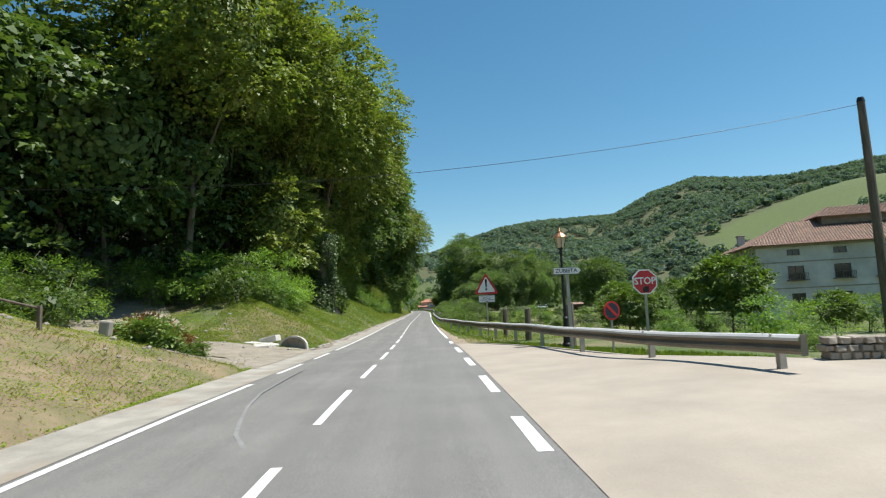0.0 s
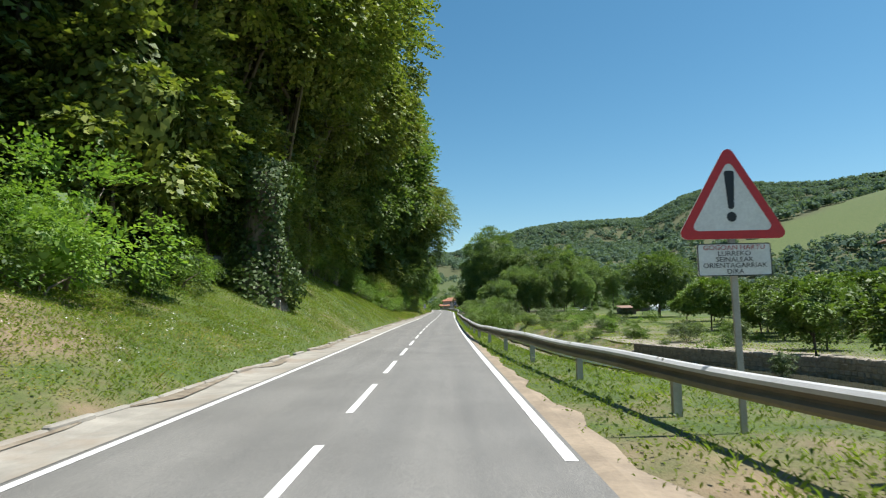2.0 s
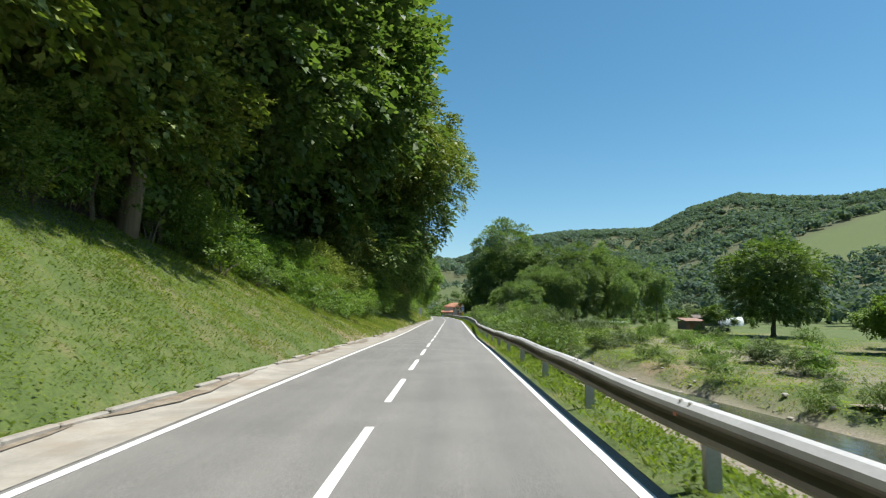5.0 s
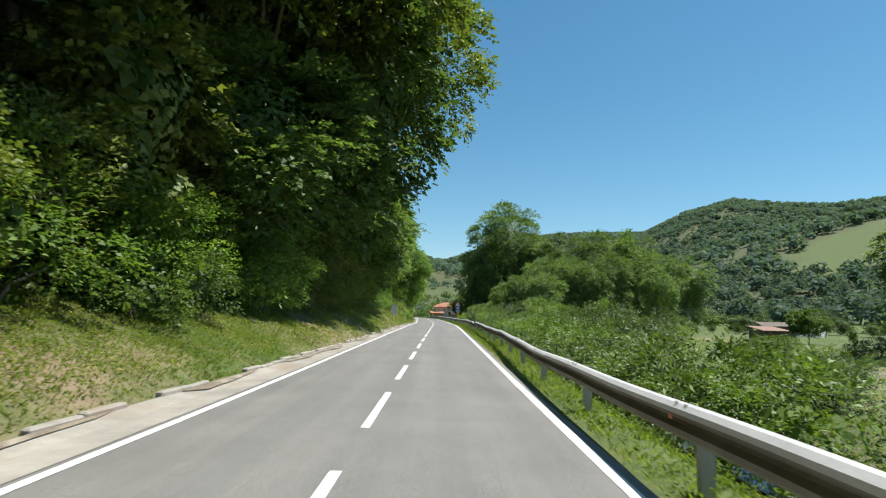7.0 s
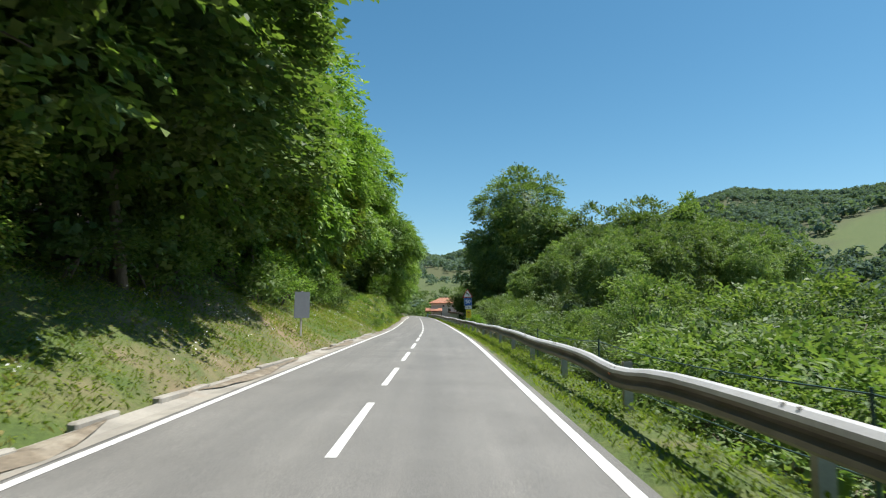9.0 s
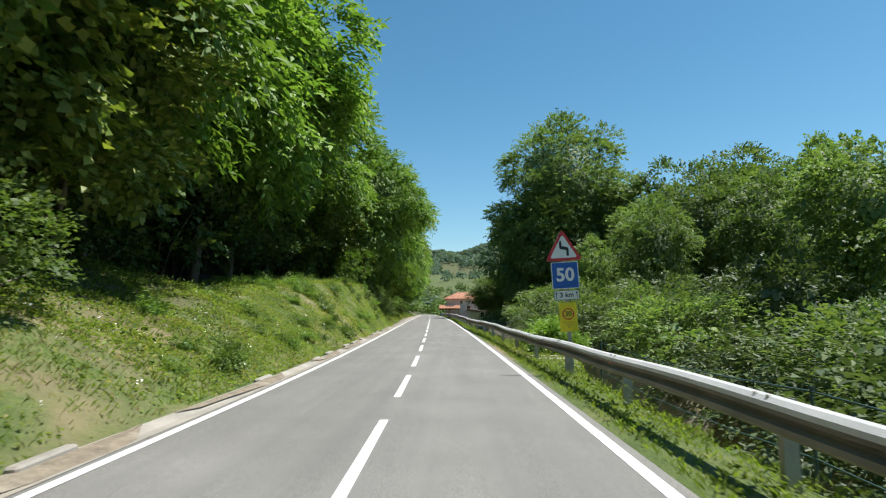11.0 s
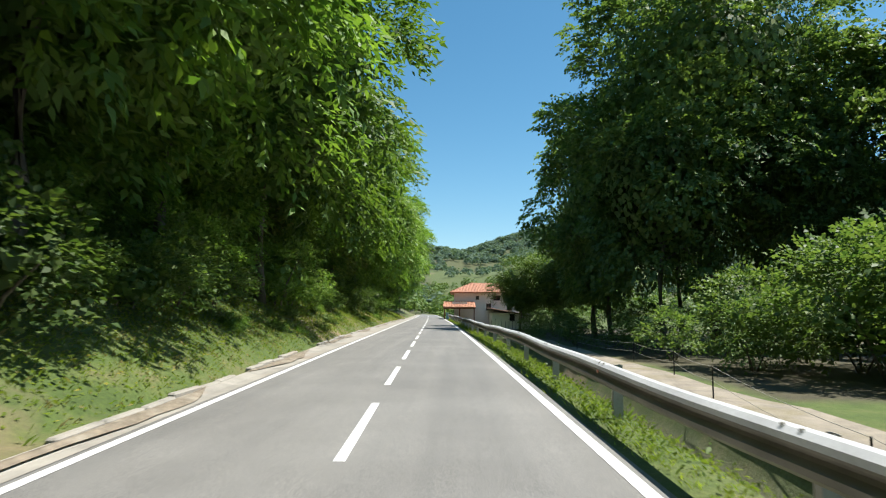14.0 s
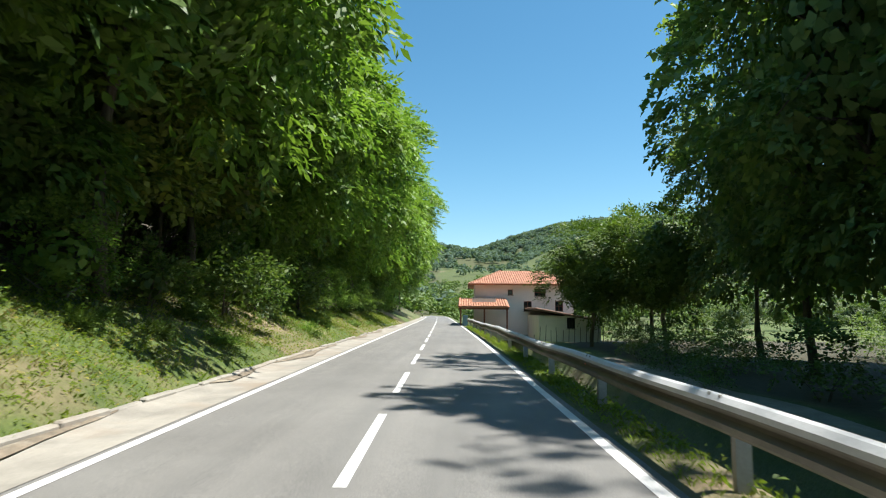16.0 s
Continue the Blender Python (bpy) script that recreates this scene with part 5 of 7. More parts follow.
# village arrow
s, gz0 = sign_root("village_sign", 20.35, 6.45, "white arrow-shaped village direction sign with black border on a grey post", 6)
sign_post(s, 2.62 - gz0, w=0.11, d=0.05)
CZ = 2.60 - gz0
out = [(-0.50, CZ - 0.125), (0.40, CZ - 0.125), (0.52, CZ), (0.40, CZ + 0.125), (-0.50, CZ + 0.125)]
inn = [(-0.482, CZ - 0.107), (0.392, CZ - 0.107), (0.495, CZ), (0.392, CZ + 0.107), (-0.482, CZ + 0.107)]
t = part("arrow_plate", plate(out, 0.03), M_WHITE, s)
part("black_border", ring_plate(out, inn, 0.003, -0.004), M_BLACK, t)
words("ZUBIETA", 0.185, M_BLACK, t, -0.04, CZ, bold=0.003, wide=1.08)

# bend sign with speed panels
s, gz0 = sign_root("bend_sign", 190.3, 3.70, "double-bend warning triangle over blue, white and yellow speed panels")
s.matrix_basis = s.matrix_basis @ Matrix.Rotation(radians(-3.2), 4, "Y")
sign_post(s, 3.1 - gz0, base=-0.5, w=0.09, d=0.05, mat=M_POST)
CZ = 2.84 - gz0
t = warning_triangle(s, 0.86, CZ)
part("bend_arrow", plate([(0.07, CZ - 0.14), (0.12, CZ - 0.14), (0.125, CZ + 0.03), (0.10, CZ + 0.065), (-0.03, CZ + 0.09), (-0.035, CZ + 0.21), (-0.085, CZ + 0.21), (-0.085, CZ + 0.05), (-0.06, CZ + 0.02), (0.07, CZ - 0.005)], 0.003, y=-0.004), M_BLACK, t)
CZ = 2.255 - gz0
sq = lambda w, h, c: rounded([(-w / 2, c - h / 2), (w / 2, c - h / 2), (w / 2, c + h / 2), (-w / 2, c + h / 2)], 0.025)
t = part("blue_panel", plate(sq(0.62, 0.62, CZ), 0.02), M_WHITE, s)
part("blue_field", plate(sq(0.585, 0.585, CZ), 0.003, y=-0.004), M_BLUE, t)
words("50", 0.42, M_WHITE, t, 0, CZ, y=-0.008, bold=0.012, wide=1.0)
CZ = 1.80 - gz0
t = part("distance_panel", plate(sq(0.58, 0.22, CZ), 0.02), M_WHITE, s)
part("panel_edge", ring_plate(sq(0.58, 0.22, CZ), sq(0.56, 0.20, CZ), 0.002, -0.003), M_BLACK, t)
words("3 km", 0.16, M_BLACK, t, 0, CZ, bold=0.003)
for sx in (-0.235, 0.235):
    part("arrow", plate([(sx - 0.008, CZ - 0.07), (sx + 0.008, CZ - 0.07), (sx + 0.008, CZ + 0.03), (sx + 0.03, CZ + 0.03), (sx, CZ + 0.075), (sx - 0.03, CZ + 0.03), (sx - 0.008, CZ + 0.03)], 0.002, y=-0.004), M_BLACK, t)
CZ = 1.30 - gz0
t = part("yellow_panel", plate(sq(0.40, 0.66, CZ), 0.012), M_YELLOW, s, "yellow vinyl works-notice panel")
part("limit_ring", ring_plate(ngon(0.135, 28, 0, CZ + 0.07), ngon(0.108, 28, 0, CZ + 0.07), 0.002, -0.003), M_RED, t)
words("30", 0.16, M_BLACK, t, 0, CZ + 0.07, bold=0.003)
for i, w in enumerate((0.30, 0.20, 0.06)):
    bz, bh = CZ - 0.12 - 0.05 * i, 0.011 if i < 2 else 0.025
    part("text_bar", plate([(-w / 2, bz - bh), (w / 2, bz - bh), (w / 2, bz + bh), (-w / 2, bz + bh)], 0.002, y=-0.003), flat_paint("ochre_print", (0.66, 0.47, 0.02), 0.6), t)

# a sign seen from behind on the bank
s, gz0 = sign_root("bank_sign", 164.6, -4.0, "grey back of a rectangular road sign on the grass bank", 38)
sign_post(s, 2.1 - gz0, w=0.07, mat=M_POST)
part("panel", plate(sq(0.60, 0.95, 1.6 - gz0), 0.02), M_SIGNBACK, s)

# ---------------------------------------------------------------- street lamp
p = at(21.5, 6.54)
p.z = on_ground(p.x, p.y)
s = thing("street_lamp", Matrix.Translation(p), "black cast-iron street lamp with copper-roofed amber lantern", "street lamp")
lz = 4.15 + float(road_z(21.5)) - p.z
part("base", lathe([(0.17, -0.1), (0.17, 0.12), (0.13, 0.18), (0.12, 0.55), (0.15, 0.6), (0.10, 0.68), (0.085, 1.0), (0.12, 1.05), (0.075, 1.12)], 16), M_IRON, s)
part("pole", lathe([(0.065, 1.08), (0.055, 2.2), (0.07, 2.24), (0.05, 2.3), (0.042, lz - 0.85), (0.07, lz - 0.8), (0.05, lz - 0.72), (0.11, lz - 0.64), (0.10, lz - 0.61)], 14), M_IRON, s)
lan = part("lantern_glass", tube(0.13, 0.23, 0.38, z=lz - 0.62, seg=4, rot=Matrix.Rotation(math.pi / 4, 4, "Z")), M_LAMPGLASS, s)
for k in range(4):
    a = math.pi / 2 * k + math.pi / 2
    part("lantern_bar", tube(0.012, 0.012, 0.40, seg=6, rot=Matrix.Translation((0.133 * math.cos(a), 0.133 * math.sin(a), lz - 0.62)) @ Matrix.Rotation(a, 4, "Z") @ Matrix.Rotation(radians(14.5), 4, "Y")), M_IRON, lan)
part("copper_roof", lathe([(0.27, lz - 0.25), (0.28, lz - 0.23), (0.16, lz - 0.10), (0.09, lz - 0.06), (0.09, lz - 0.02), (0.05, lz), (0.02, lz + 0.05), (0.03, lz + 0.08), (0.004, lz + 0.12)], 12), M_COPPER, s)

# ---------------------------------------------------------------- timber posts
def timber_post(y, lat, h, r, label, seed):
    q = at(y, lat)
    q.z = on_ground(q.x, y)
    o = thing("timber_post", Matrix.Translation(q), label, "post", "cut timber posts")
    bm = lathe([(r * 1.1, -0.3), (r * 1.05, 0.1), (r, h * 0.5), (r * 0.97, h - 0.03), (r * 0.85, h)], 12)
    for v in bm.verts:
        v.co.x += 0.03 * noise.noise(v.co * 3 + Vector((seed, 0, 0)))
        v.co.y += 0.03 * noise.noise(v.co * 3 + Vector((0, seed, 0)))
        if v.co.z > h - 0.1:
            v.co.z += 0.05 * v.co.x / r
    part("post", bm, M_WOOD, o)


timber_post(31.5, 5.72, 1.5, 0.13, "thick weathered cut timber post behind the guard rail", 1)
timber_post(27.5, 6.22, 1.48, 0.15, "thick weathered cut timber post behind the guard rail", 2)
timber_post(22.6, 6.95, 1.6, 0.2, "thick dark timber post beside the street lamp", 3)

# ---------------------------------------------------------------- utility pole and wire
q = Vector((17.5, 20.0, 0))
q.z = on_ground(q.x, q.y)
s = thing("utility_pole", Matrix.Translation(q) @ Matrix.Rotation(radians(-0.6), 4, "Y"), "tall dark leaning timber utility pole", "utility pole")
ph = 8.1 - q.z
part("pole", lathe([(0.19, -0.5), (0.18, 0.5), (0.15, ph * 0.5), (0.125, ph - 0.1), (0.10, ph)], 12), M_WOOD, s)
part("cap", lathe([(0.135, ph - 0.12), (0.14, ph - 0.1), (0.10, ph + 0.04)], 10), M_IRON, s)
tube_curve("cable", [(-30 + 47.4 * f, 22 - 2 * f, 8.6 - 3.4 * 4 * f * (1 - f) * 0.62 + (7.9 - 8.6) * f) for f in np.linspace(0, 1, 22)], 0.009, M_BLACK, None, 5)
tagged(bpy.data.objects["cable"], "thin black overhead cable crossing the road", "cable")

# ---------------------------------------------------------------- stone walls
def stone_wall(name, pts, h, label, size=0.34, thick=0.4, seed=1, base_drop=0.2):
    """Uneven field stones in rough courses before a mortar core. pts: (x, y, base z)."""
    root = thing(name, Matrix(), label, "stone wall", kind="structure")
    gg = np.random.default_rng(seed)
    shapes = []
    for k in range(6):
        bm = bmesh.new()
        bmesh.ops.create_cube(bm, size=1)
        bmesh.ops.bevel(bm, geom=list(bm.edges), offset=0.16, segments=1, affect="EDGES")
        for v in bm.verts:
            v.co += Vector(gg.uniform(-0.07, 0.07, 3))
        me = bpy.data.meshes.new("stone")
        bm.to_mesh(me)
        bm.free()
        me.materials.append(M_STONE)
        shapes.append(me)
    for (x0, y0, z0), (x1, y1, z1) in zip(pts, pts[1:]):
        a, b = Vector((x0, y0, z0)), Vector((x1, y1, z1))
        L = (b - a).length
        d = (b - a) / L
        turn = Matrix.Rotation(math.atan2(d.y, d.x), 4, "Z")
        core = box(L, thick * 0.8, h + base_drop - 0.05, L / 2, 0, -base_drop)
        c = part("mortar_core", core, M_CONC, root)
        c.matrix_basis = Matrix.Translation(a) @ turn
        z = -0.05
        while z < h:
            ch = size * gg.uniform(0.7, 1.1)
            u = gg.uniform(-0.2, 0)
            while u < L:
                w = size * gg.uniform(0.8, 1.7)
                o = new("stone", shapes[int(gg.integers(0, 6))])
                o.parent = root
                o.matrix_basis = Matrix.Translation(a + d * (u + w / 2) + Vector((0, 0, z + ch / 2))) @ turn @ Matrix.Rotation(gg.uniform(-0.08, 0.08), 4, "Y") @ Matrix.Diagonal((w * 0.97, thick * gg.uniform(0.98, 1.12), ch * 0.97, 1))
                u += w
            z += ch
    return root


stone_wall("stone_wall", [(8.7, 10.4, -0.15), (14.5, 9.2, -0.2), (24, 8.2, -0.3)], 0.62, "low rough field-stone wall beside the paving", 0.14, 0.42, 3)
zt = -3.25
stone_wall("river_wall", [(25.6, 46, zt), (25.3, 53, zt), (23.8, 62, zt), (19.3, 73, zt), (18.0, 79, zt)], 1.05, "grey stone retaining wall along the stream", 0.36, 0.5, 4)

# ---------------------------------------------------------------- culvert on the left bank
q = at(27.9, -4.75)
q.z = on_ground(q.x, q.y)
M_CULV = rough_paint("pale_broken_concrete", (0.55, 0.52, 0.46), 2.0, 0.25, 0.9, 14.0, 0.012, stain=(0.36, 0.33, 0.27))
s = thing("culvert", Matrix.Translation(q) @ Matrix.Rotation(radians(-14), 4, "Z"), "broken pale concrete culvert head half buried in grass", "culvert")
bm = bmesh.new()
arc = [(0.62 * math.cos(a), 0.06 + 0.42 * math.sin(a)) for a in np.linspace(math.pi, 0, 11)]
ring = [(x * 1.14, z * 1.16) for x, z in arc]
part("arch", ring_plate(ring + [(0.71, -0.2), (-0.71, -0.2)], arc + [(0.62, -0.2), (-0.62, -0.2)], 0.18), M_CULV, s)
part("dark_pipe", plate(arc + [(0.62, -0.2), (-0.62, -0.2)], 0.05, y=0.13), M_STONE, s)
sl = box(1.5, 0.8, 0.2, -1.45, -0.25, 0.10, rot=Matrix.Rotation(0.12, 4, "Y"))
part("broken_slab", sl, M_CULV, s, bevel=0.04)
sl = box(1.7, 1.0, 0.22, -1.5, -0.95, 0.03, rot=Matrix.Rotation(0.10, 4, "X") @ Matrix.Rotation(0.3, 4, "Z"))
part("fallen_slab", sl, M_CULV, s, bevel=0.06)
sl = box(0.9, 0.5, 0.3, -1.3, 0.35, 0.25, rot=Matrix.Rotation(-0.2, 4, "Y"))
part("broken_block", sl, M_CULV, s, bevel=0.05)


# ---------------------------------------------------------------- houses
def wall_with_openings(name, w, h, openings, thick, mat, parent, m):
    """A wall in its own xz plane, facing -y, with rectangular openings (x, z, width, height) cut through."""
    xs = sorted({0.0, w, *[o[0] for o in openings], *[o[0] + o[2] for o in openings]})
    zs = sorted({0.0, h, *[o[1] for o in openings], *[o[1] + o[3] for o in openings]})
    bm = bmesh.new()
    cells = {}

    def solid(i, j):
        if i < 0 or j < 0 or i >= len(xs) - 1 or j >= len(zs) - 1:
            return False
        cx, cz = (xs[i] + xs[i + 1]) / 2, (zs[j] + zs[j + 1]) / 2
        return not any(o[0] < cx < o[0] + o[2] and o[1] < cz < o[1] + o[3] for o in openings)

    def vert(i, j, y):
        key = (i, j, y)
        if key not in cells:
            cells[key] = bm.verts.new((xs[i], y, zs[j]))
        return cells[key]

    for i in range(len(xs) - 1):
        for j in range(len(zs) - 1):
            if not solid(i, j):
                continue
            for y in (0.0, thick):
                f = [vert(i, j, y), vert(i + 1, j, y), vert(i + 1, j + 1, y), vert(i, j + 1, y)]
                bm.faces.new(f if y == 0.0 else f[::-1])
            for di, dj, e in ((-1, 0, (i, j, i, j + 1)), (1, 0, (i + 1, j + 1, i + 1, j)), (0, -1, (i + 1, j, i, j)), (0, 1, (i, j + 1, i + 1, j + 1))):
                if not solid(i + di, j + dj):
                    a, b, c, d = e
                    bm.faces.new((vert(a, b, 0.0), vert(a, b, thick), vert(c, d, thick), vert(c, d, 0.0)))
    bmesh.ops.recalc_face_normals(bm, faces=bm.faces)
    o = part(name, bm, mat, parent)
    o.matrix_basis = m
    return o


def window(parent, m, x, z, w, h, grid=(2, 2), frame=None):
    win = part("window", box(w, 0.03, h, x + w / 2, 0.16, z), M_GLASS, parent)
    win.matrix_basis = m
    fr = frame or M_TIMBER_RED
    bars = [(x + 0.03, z, 0.06, h), (x + w - 0.03, z, 0.06, h)]
    bars = [(x + w * k / grid[0], z, 0.06, h) for k in range(grid[0] + 1)]
    bm = bmesh.new()
    for bx, bz, bw, bh in bars:
        box(bw, 0.05, bh, min(max(bx, x + 0.03), x + w - 0.03), 0.125, bz, bm)
    for k in range(grid[1] + 1):
        box(w, 0.045, 0.06, x + w / 2, 0.125, min(max(z + h * k / grid[1] - 0.03, z), z + h - 0.06), bm)
    part("frame", bm, fr, win)
    part("sill", box(w + 0.16, 0.16, 0.06, x + w / 2, -0.02, z - 0.07), M_CONC, win)
    return win


def tile_mesh(mat):
    """One curved clay tile, 0.24 wide and 0.5 long, lying along y, its hollow down."""
    bm = bmesh.new()
    rows = []
    for y, r in ((0.0, 0.125), (0.5, 0.105)):
        rows.append([bm.verts.new((r * math.cos(a), y, 0.085 * math.sin(a))) for a in np.linspace(math.pi, 0, 6)])
    for k in range(5):
        bm.faces.new((rows[0][k], rows[0][k + 1], rows[1][k + 1], rows[1][k]))
    low = [bm.verts.new((v.co.x, v.co.y, v.co.z - 0.018)) for v in rows[0]]
    for k in range(5):
        bm.faces.new((low[k], low[k + 1], rows[0][k + 1], rows[0][k]))
    me = bpy.data.meshes.new("tile")
    bm.to_mesh(me)
    bm.free()
    me.materials.append(mat)
    return me


def roof_slope(parent, corners, mat, singles, step=0.25, course=0.42, name="roof", thick=0.12):
    """A tiled slope: eave left, eave right, ridge right, ridge left. The first tiles are pieces of their own, the rest one part."""
    e0, e1, r1, r0 = [Vector(c) for c in corners]
    nrm = (e1 - e0).cross(r0 - e0).normalized()
    if nrm.z < 0:
        nrm = -nrm
    bm = bmesh.new()
    vs = [bm.verts.new(c) for c in (e0, e1, r1, r0)] + [bm.verts.new(Vector(c) - nrm * thick) for c in (e0, e1, r1, r0)]
    for f in ((0, 1, 2, 3), (7, 6, 5, 4), (0, 4, 5, 1), (1, 5, 6, 2), (2, 6, 7, 3), (3, 7, 4, 0)):
        try:
            bm.faces.new([vs[i] for i in f])
        except ValueError:
            pass
    bmesh.ops.remove_doubles(bm, verts=bm.verts, dist=0.001)
    bmesh.ops.recalc_face_normals(bm, faces=bm.faces)
    deck = part(name, bm, mat, parent)
    me = tile_mesh(mat)
    base_v = np.array([v.co[:] for v in me.vertices])
    base_f = [list(p.vertices) for p in me.polygons]
    u = (e1 - e0).normalized()
    v = nrm.cross(u).normalized()
    up = (r0 - e0).dot(v)
    if up < 0:
        v, up = -v, -up
    W = (e1 - e0).length
    li, ri = (r0 - e0).dot(u), (r1 - e0).dot(u)
    vv, ff, n, count = [], [], 0, 0
    j = 0
    while j * course < up - 0.1:
        f = j * course / up
        x0, x1 = li * f, W + (ri - W) * f
        x = x0 + step / 2
        while x < x1 - step / 3:
            p = e0 + u * x + v * (j * course - 0.06) + nrm * 0.02
            basis = Matrix((u, v, nrm)).transposed().to_4x4()
            m = Matrix.Translation(p) @ basis
            if count < singles:
                o = new("tile", me)
                o.parent = deck
                o.matrix_basis = m
            else:
                q = base_v @ np.array(basis.to_3x3()).T + np.array(p)
                vv.append(q)
                ff += [[k + n for k in t] for t in base_f]
                n += len(base_v)
            count += 1
            x += step
        j += 1
    if vv:
        o = mesh_ob("roof_tiles", np.concatenate(vv), ff, mat, deck)
        tagged(o, kind="stuff")
    return deck


# the white house at the bend
HY = 327.0
hx, hz = 0.0, float(road_z(327))
s = thing("roadside_house", Matrix.Translation((-0.7, HY, hz - 1.0)), "cream-rendered two-storey roadside house with orange tiled roof", "house")
W, D, EH = 10.6, 11.0, 5.35
I = Matrix()
op = [(3.55, 4.2, 0.55, 0.6), (5.25, 2.5, 0.85, 1.05), (6.4, 4.1, 1.2, 0.8), (8.6, 2.5, 0.85, 1.1)]
wall_with_openings("front_wall", W, EH, op, 0.35, M_WALL, s, I)
for o in op:
    window(s, I, *o, grid=(2, 2) if o[2] > 0.6 else (1, 1))
left = Matrix.Translation((0.002, D - 0.353, 0)) @ Matrix.Rotation(-math.pi / 2, 4, "Z")
op2 = [(2.0, 3.0, 0.9, 1.1), (5.0, 3.0, 0.9, 1.1), (8.0, 3.0, 0.9, 1.1), (4.6, 1.0, 1.1, 1.6)]
wall_with_openings("side_wall", D - 0.706, EH, op2, 0.35, M_WALL, s, left)
for o in op2:
    window(s, left, *o)
right = Matrix.Translation((W - 0.002, 0.353, 0)) @ Matrix.Rotation(math.pi / 2, 4, "Z")
wall_with_openings("side_wall", D - 0.706, EH, [], 0.35, M_WALL, s, right)
wall_with_openings("back_wall", W, EH, [], 0.35, M_WALL, s, Matrix.Translation((W, D, 0)) @ Matrix.Rotation(math.pi, 4, "Z"))
ov = 0.65
RZ = EH + 1.75
roof_slope(s, [(-ov, -ov, EH), (W + ov, -ov, EH), (W - 3.0, D / 2, RZ), (3.0, D / 2, RZ)], M_TILE, 300)
roof_slope(s, [(-ov, D + ov, EH), (-ov, -ov, EH), (3.0, D / 2, RZ), (3.0, D / 2 + 0.01, RZ)], M_TILE, 0)
roof_slope(s, [(W + ov, -ov, EH), (W + ov, D + ov, EH), (W - 3.0, D / 2 + 0.01, RZ), (W - 3.0, D / 2, RZ)], M_TILE, 0)
roof_slope(s, [(W + ov, D + ov, EH), (-ov, D + ov, EH), (3.0, D / 2, RZ), (W - 3.0, D / 2, RZ)], M_TILE, 0)
# its porch
pz = 3.05
roof_slope(s, [(-1.7, -5.0, pz - 0.15), (3.4, -5.0, pz - 0.15), (3.4, -0.05, pz + 0.75), (-1.7, -0.05, pz + 0.75)], M_TILE, 150)
for x in (-1.45, 0.9, 3.15):
    part("porch_post", box(0.16, 0.16, pz - 0.25, x, -4.8, 0.0), M_TIMBER_RED, s, bevel=0.015)
part("porch_beam", box(5.0, 0.16, 0.2, 0.85, -4.8, pz - 0.42), M_TIMBER_RED, s, bevel=0.015)
part("porch_floor", box(5.1, 5.0, 0.9, 0.85, -2.55, -0.35), M_CONC, s, bevel=0.02)
part("porch_board", box(2.4, 0.06, 0.4, 0.9, -3.4, pz + 0.32), M_WHITE, s, "long plain white sign board")
part("blue_panel", box(0.5, 0.06, 1.3, -1.0, -4.4, 0.75), flat_paint("pale_blue_panel", (0.35, 0.55, 0.62), 0.4), s)

# its lower annex, nearer
s = thing("annex_house", Matrix.Translation((5.0, 317.5, hz - 2.6)), "low white rendered outbuilding with one barred window", "house")
W2, H2 = 5.6, 4.2
op = [(2.55, 2.55, 0.75, 1.0)]
bm = None
wall_with_openings("front_wall", W2, H2 - 0.5, op, 0.3, M_WALL, s, I)
window(s, I, *op[0], grid=(3, 2), frame=M_IRON)
wall_with_openings("side_wall", 9.09, H2 - 0.5, [], 0.3, M_WALL, s, Matrix.Translation((0.002, 9.393, 0)) @ Matrix.Rotation(-math.pi / 2, 4, "Z"))
wall_with_openings("side_wall", 9.09, H2 - 0.9, [], 0.3, M_WALL, s, Matrix.Translation((W2 - 0.002, 0.303, 0)) @ Matrix.Rotation(math.pi / 2, 4, "Z"))
roof_slope(s, [(W2 + 0.3, -0.3, H2 - 0.95), (W2 + 0.3, 9.5, H2 - 0.95), (-0.3, 9.5, H2 + 0.15), (-0.3, -0.3, H2 + 0.15)], M_TILE_OLD, 0)

# railing of thin stakes before the annex
fence = thing("stake_fence", Matrix(), "row of thin dark stakes before the white outbuilding", "fence")
g = np.random.default_rng(9)
for k in range(14):
    x = 3.6 + k * 0.5
    y = 313.6 + 0.06 * k
    z = on_ground(x, y)
    o = part("stake", tube(0.03, 0.022, 1.5 + g.uniform(-0.2, 0.35), seg=6), M_IRON, fence)
    o.matrix_basis = Matrix.Translation((x, y, max(z, hz - 2.2) - 0.2)) @ Matrix.Rotation(g.uniform(-0.06, 0.06), 4, "Y")

# the old manor across the meadow
A = Vector((44.1, 74.0, 0))
A.z = on_ground(A.x + 8, A.y + 2) - 0.8
s = thing("manor_house", Matrix.Translation(A) @ Matrix.Rotation(radians(-14), 4, "Z"), "large old manor with stained pale render and weathered tiled roof", "house")
W, D = 24.0, 13.5
EH = 7.15 - A.z
op = []
for x in (3.6, 8.9, 13.6, 18.6):
    op += [(x, EH - 1.35, 1.5, 0.72), (x - 0.1, EH - 4.5, 1.9, 1.75), (x + 0.1, EH - 7.9, 1.6, 1.7)]
wall_with_openings("front_wall", W, EH, op, 0.6, M_WALL_OLD, s, I)
for o in op:
    window(s, I, *o, grid=(2, 1), frame=M_WOOD)
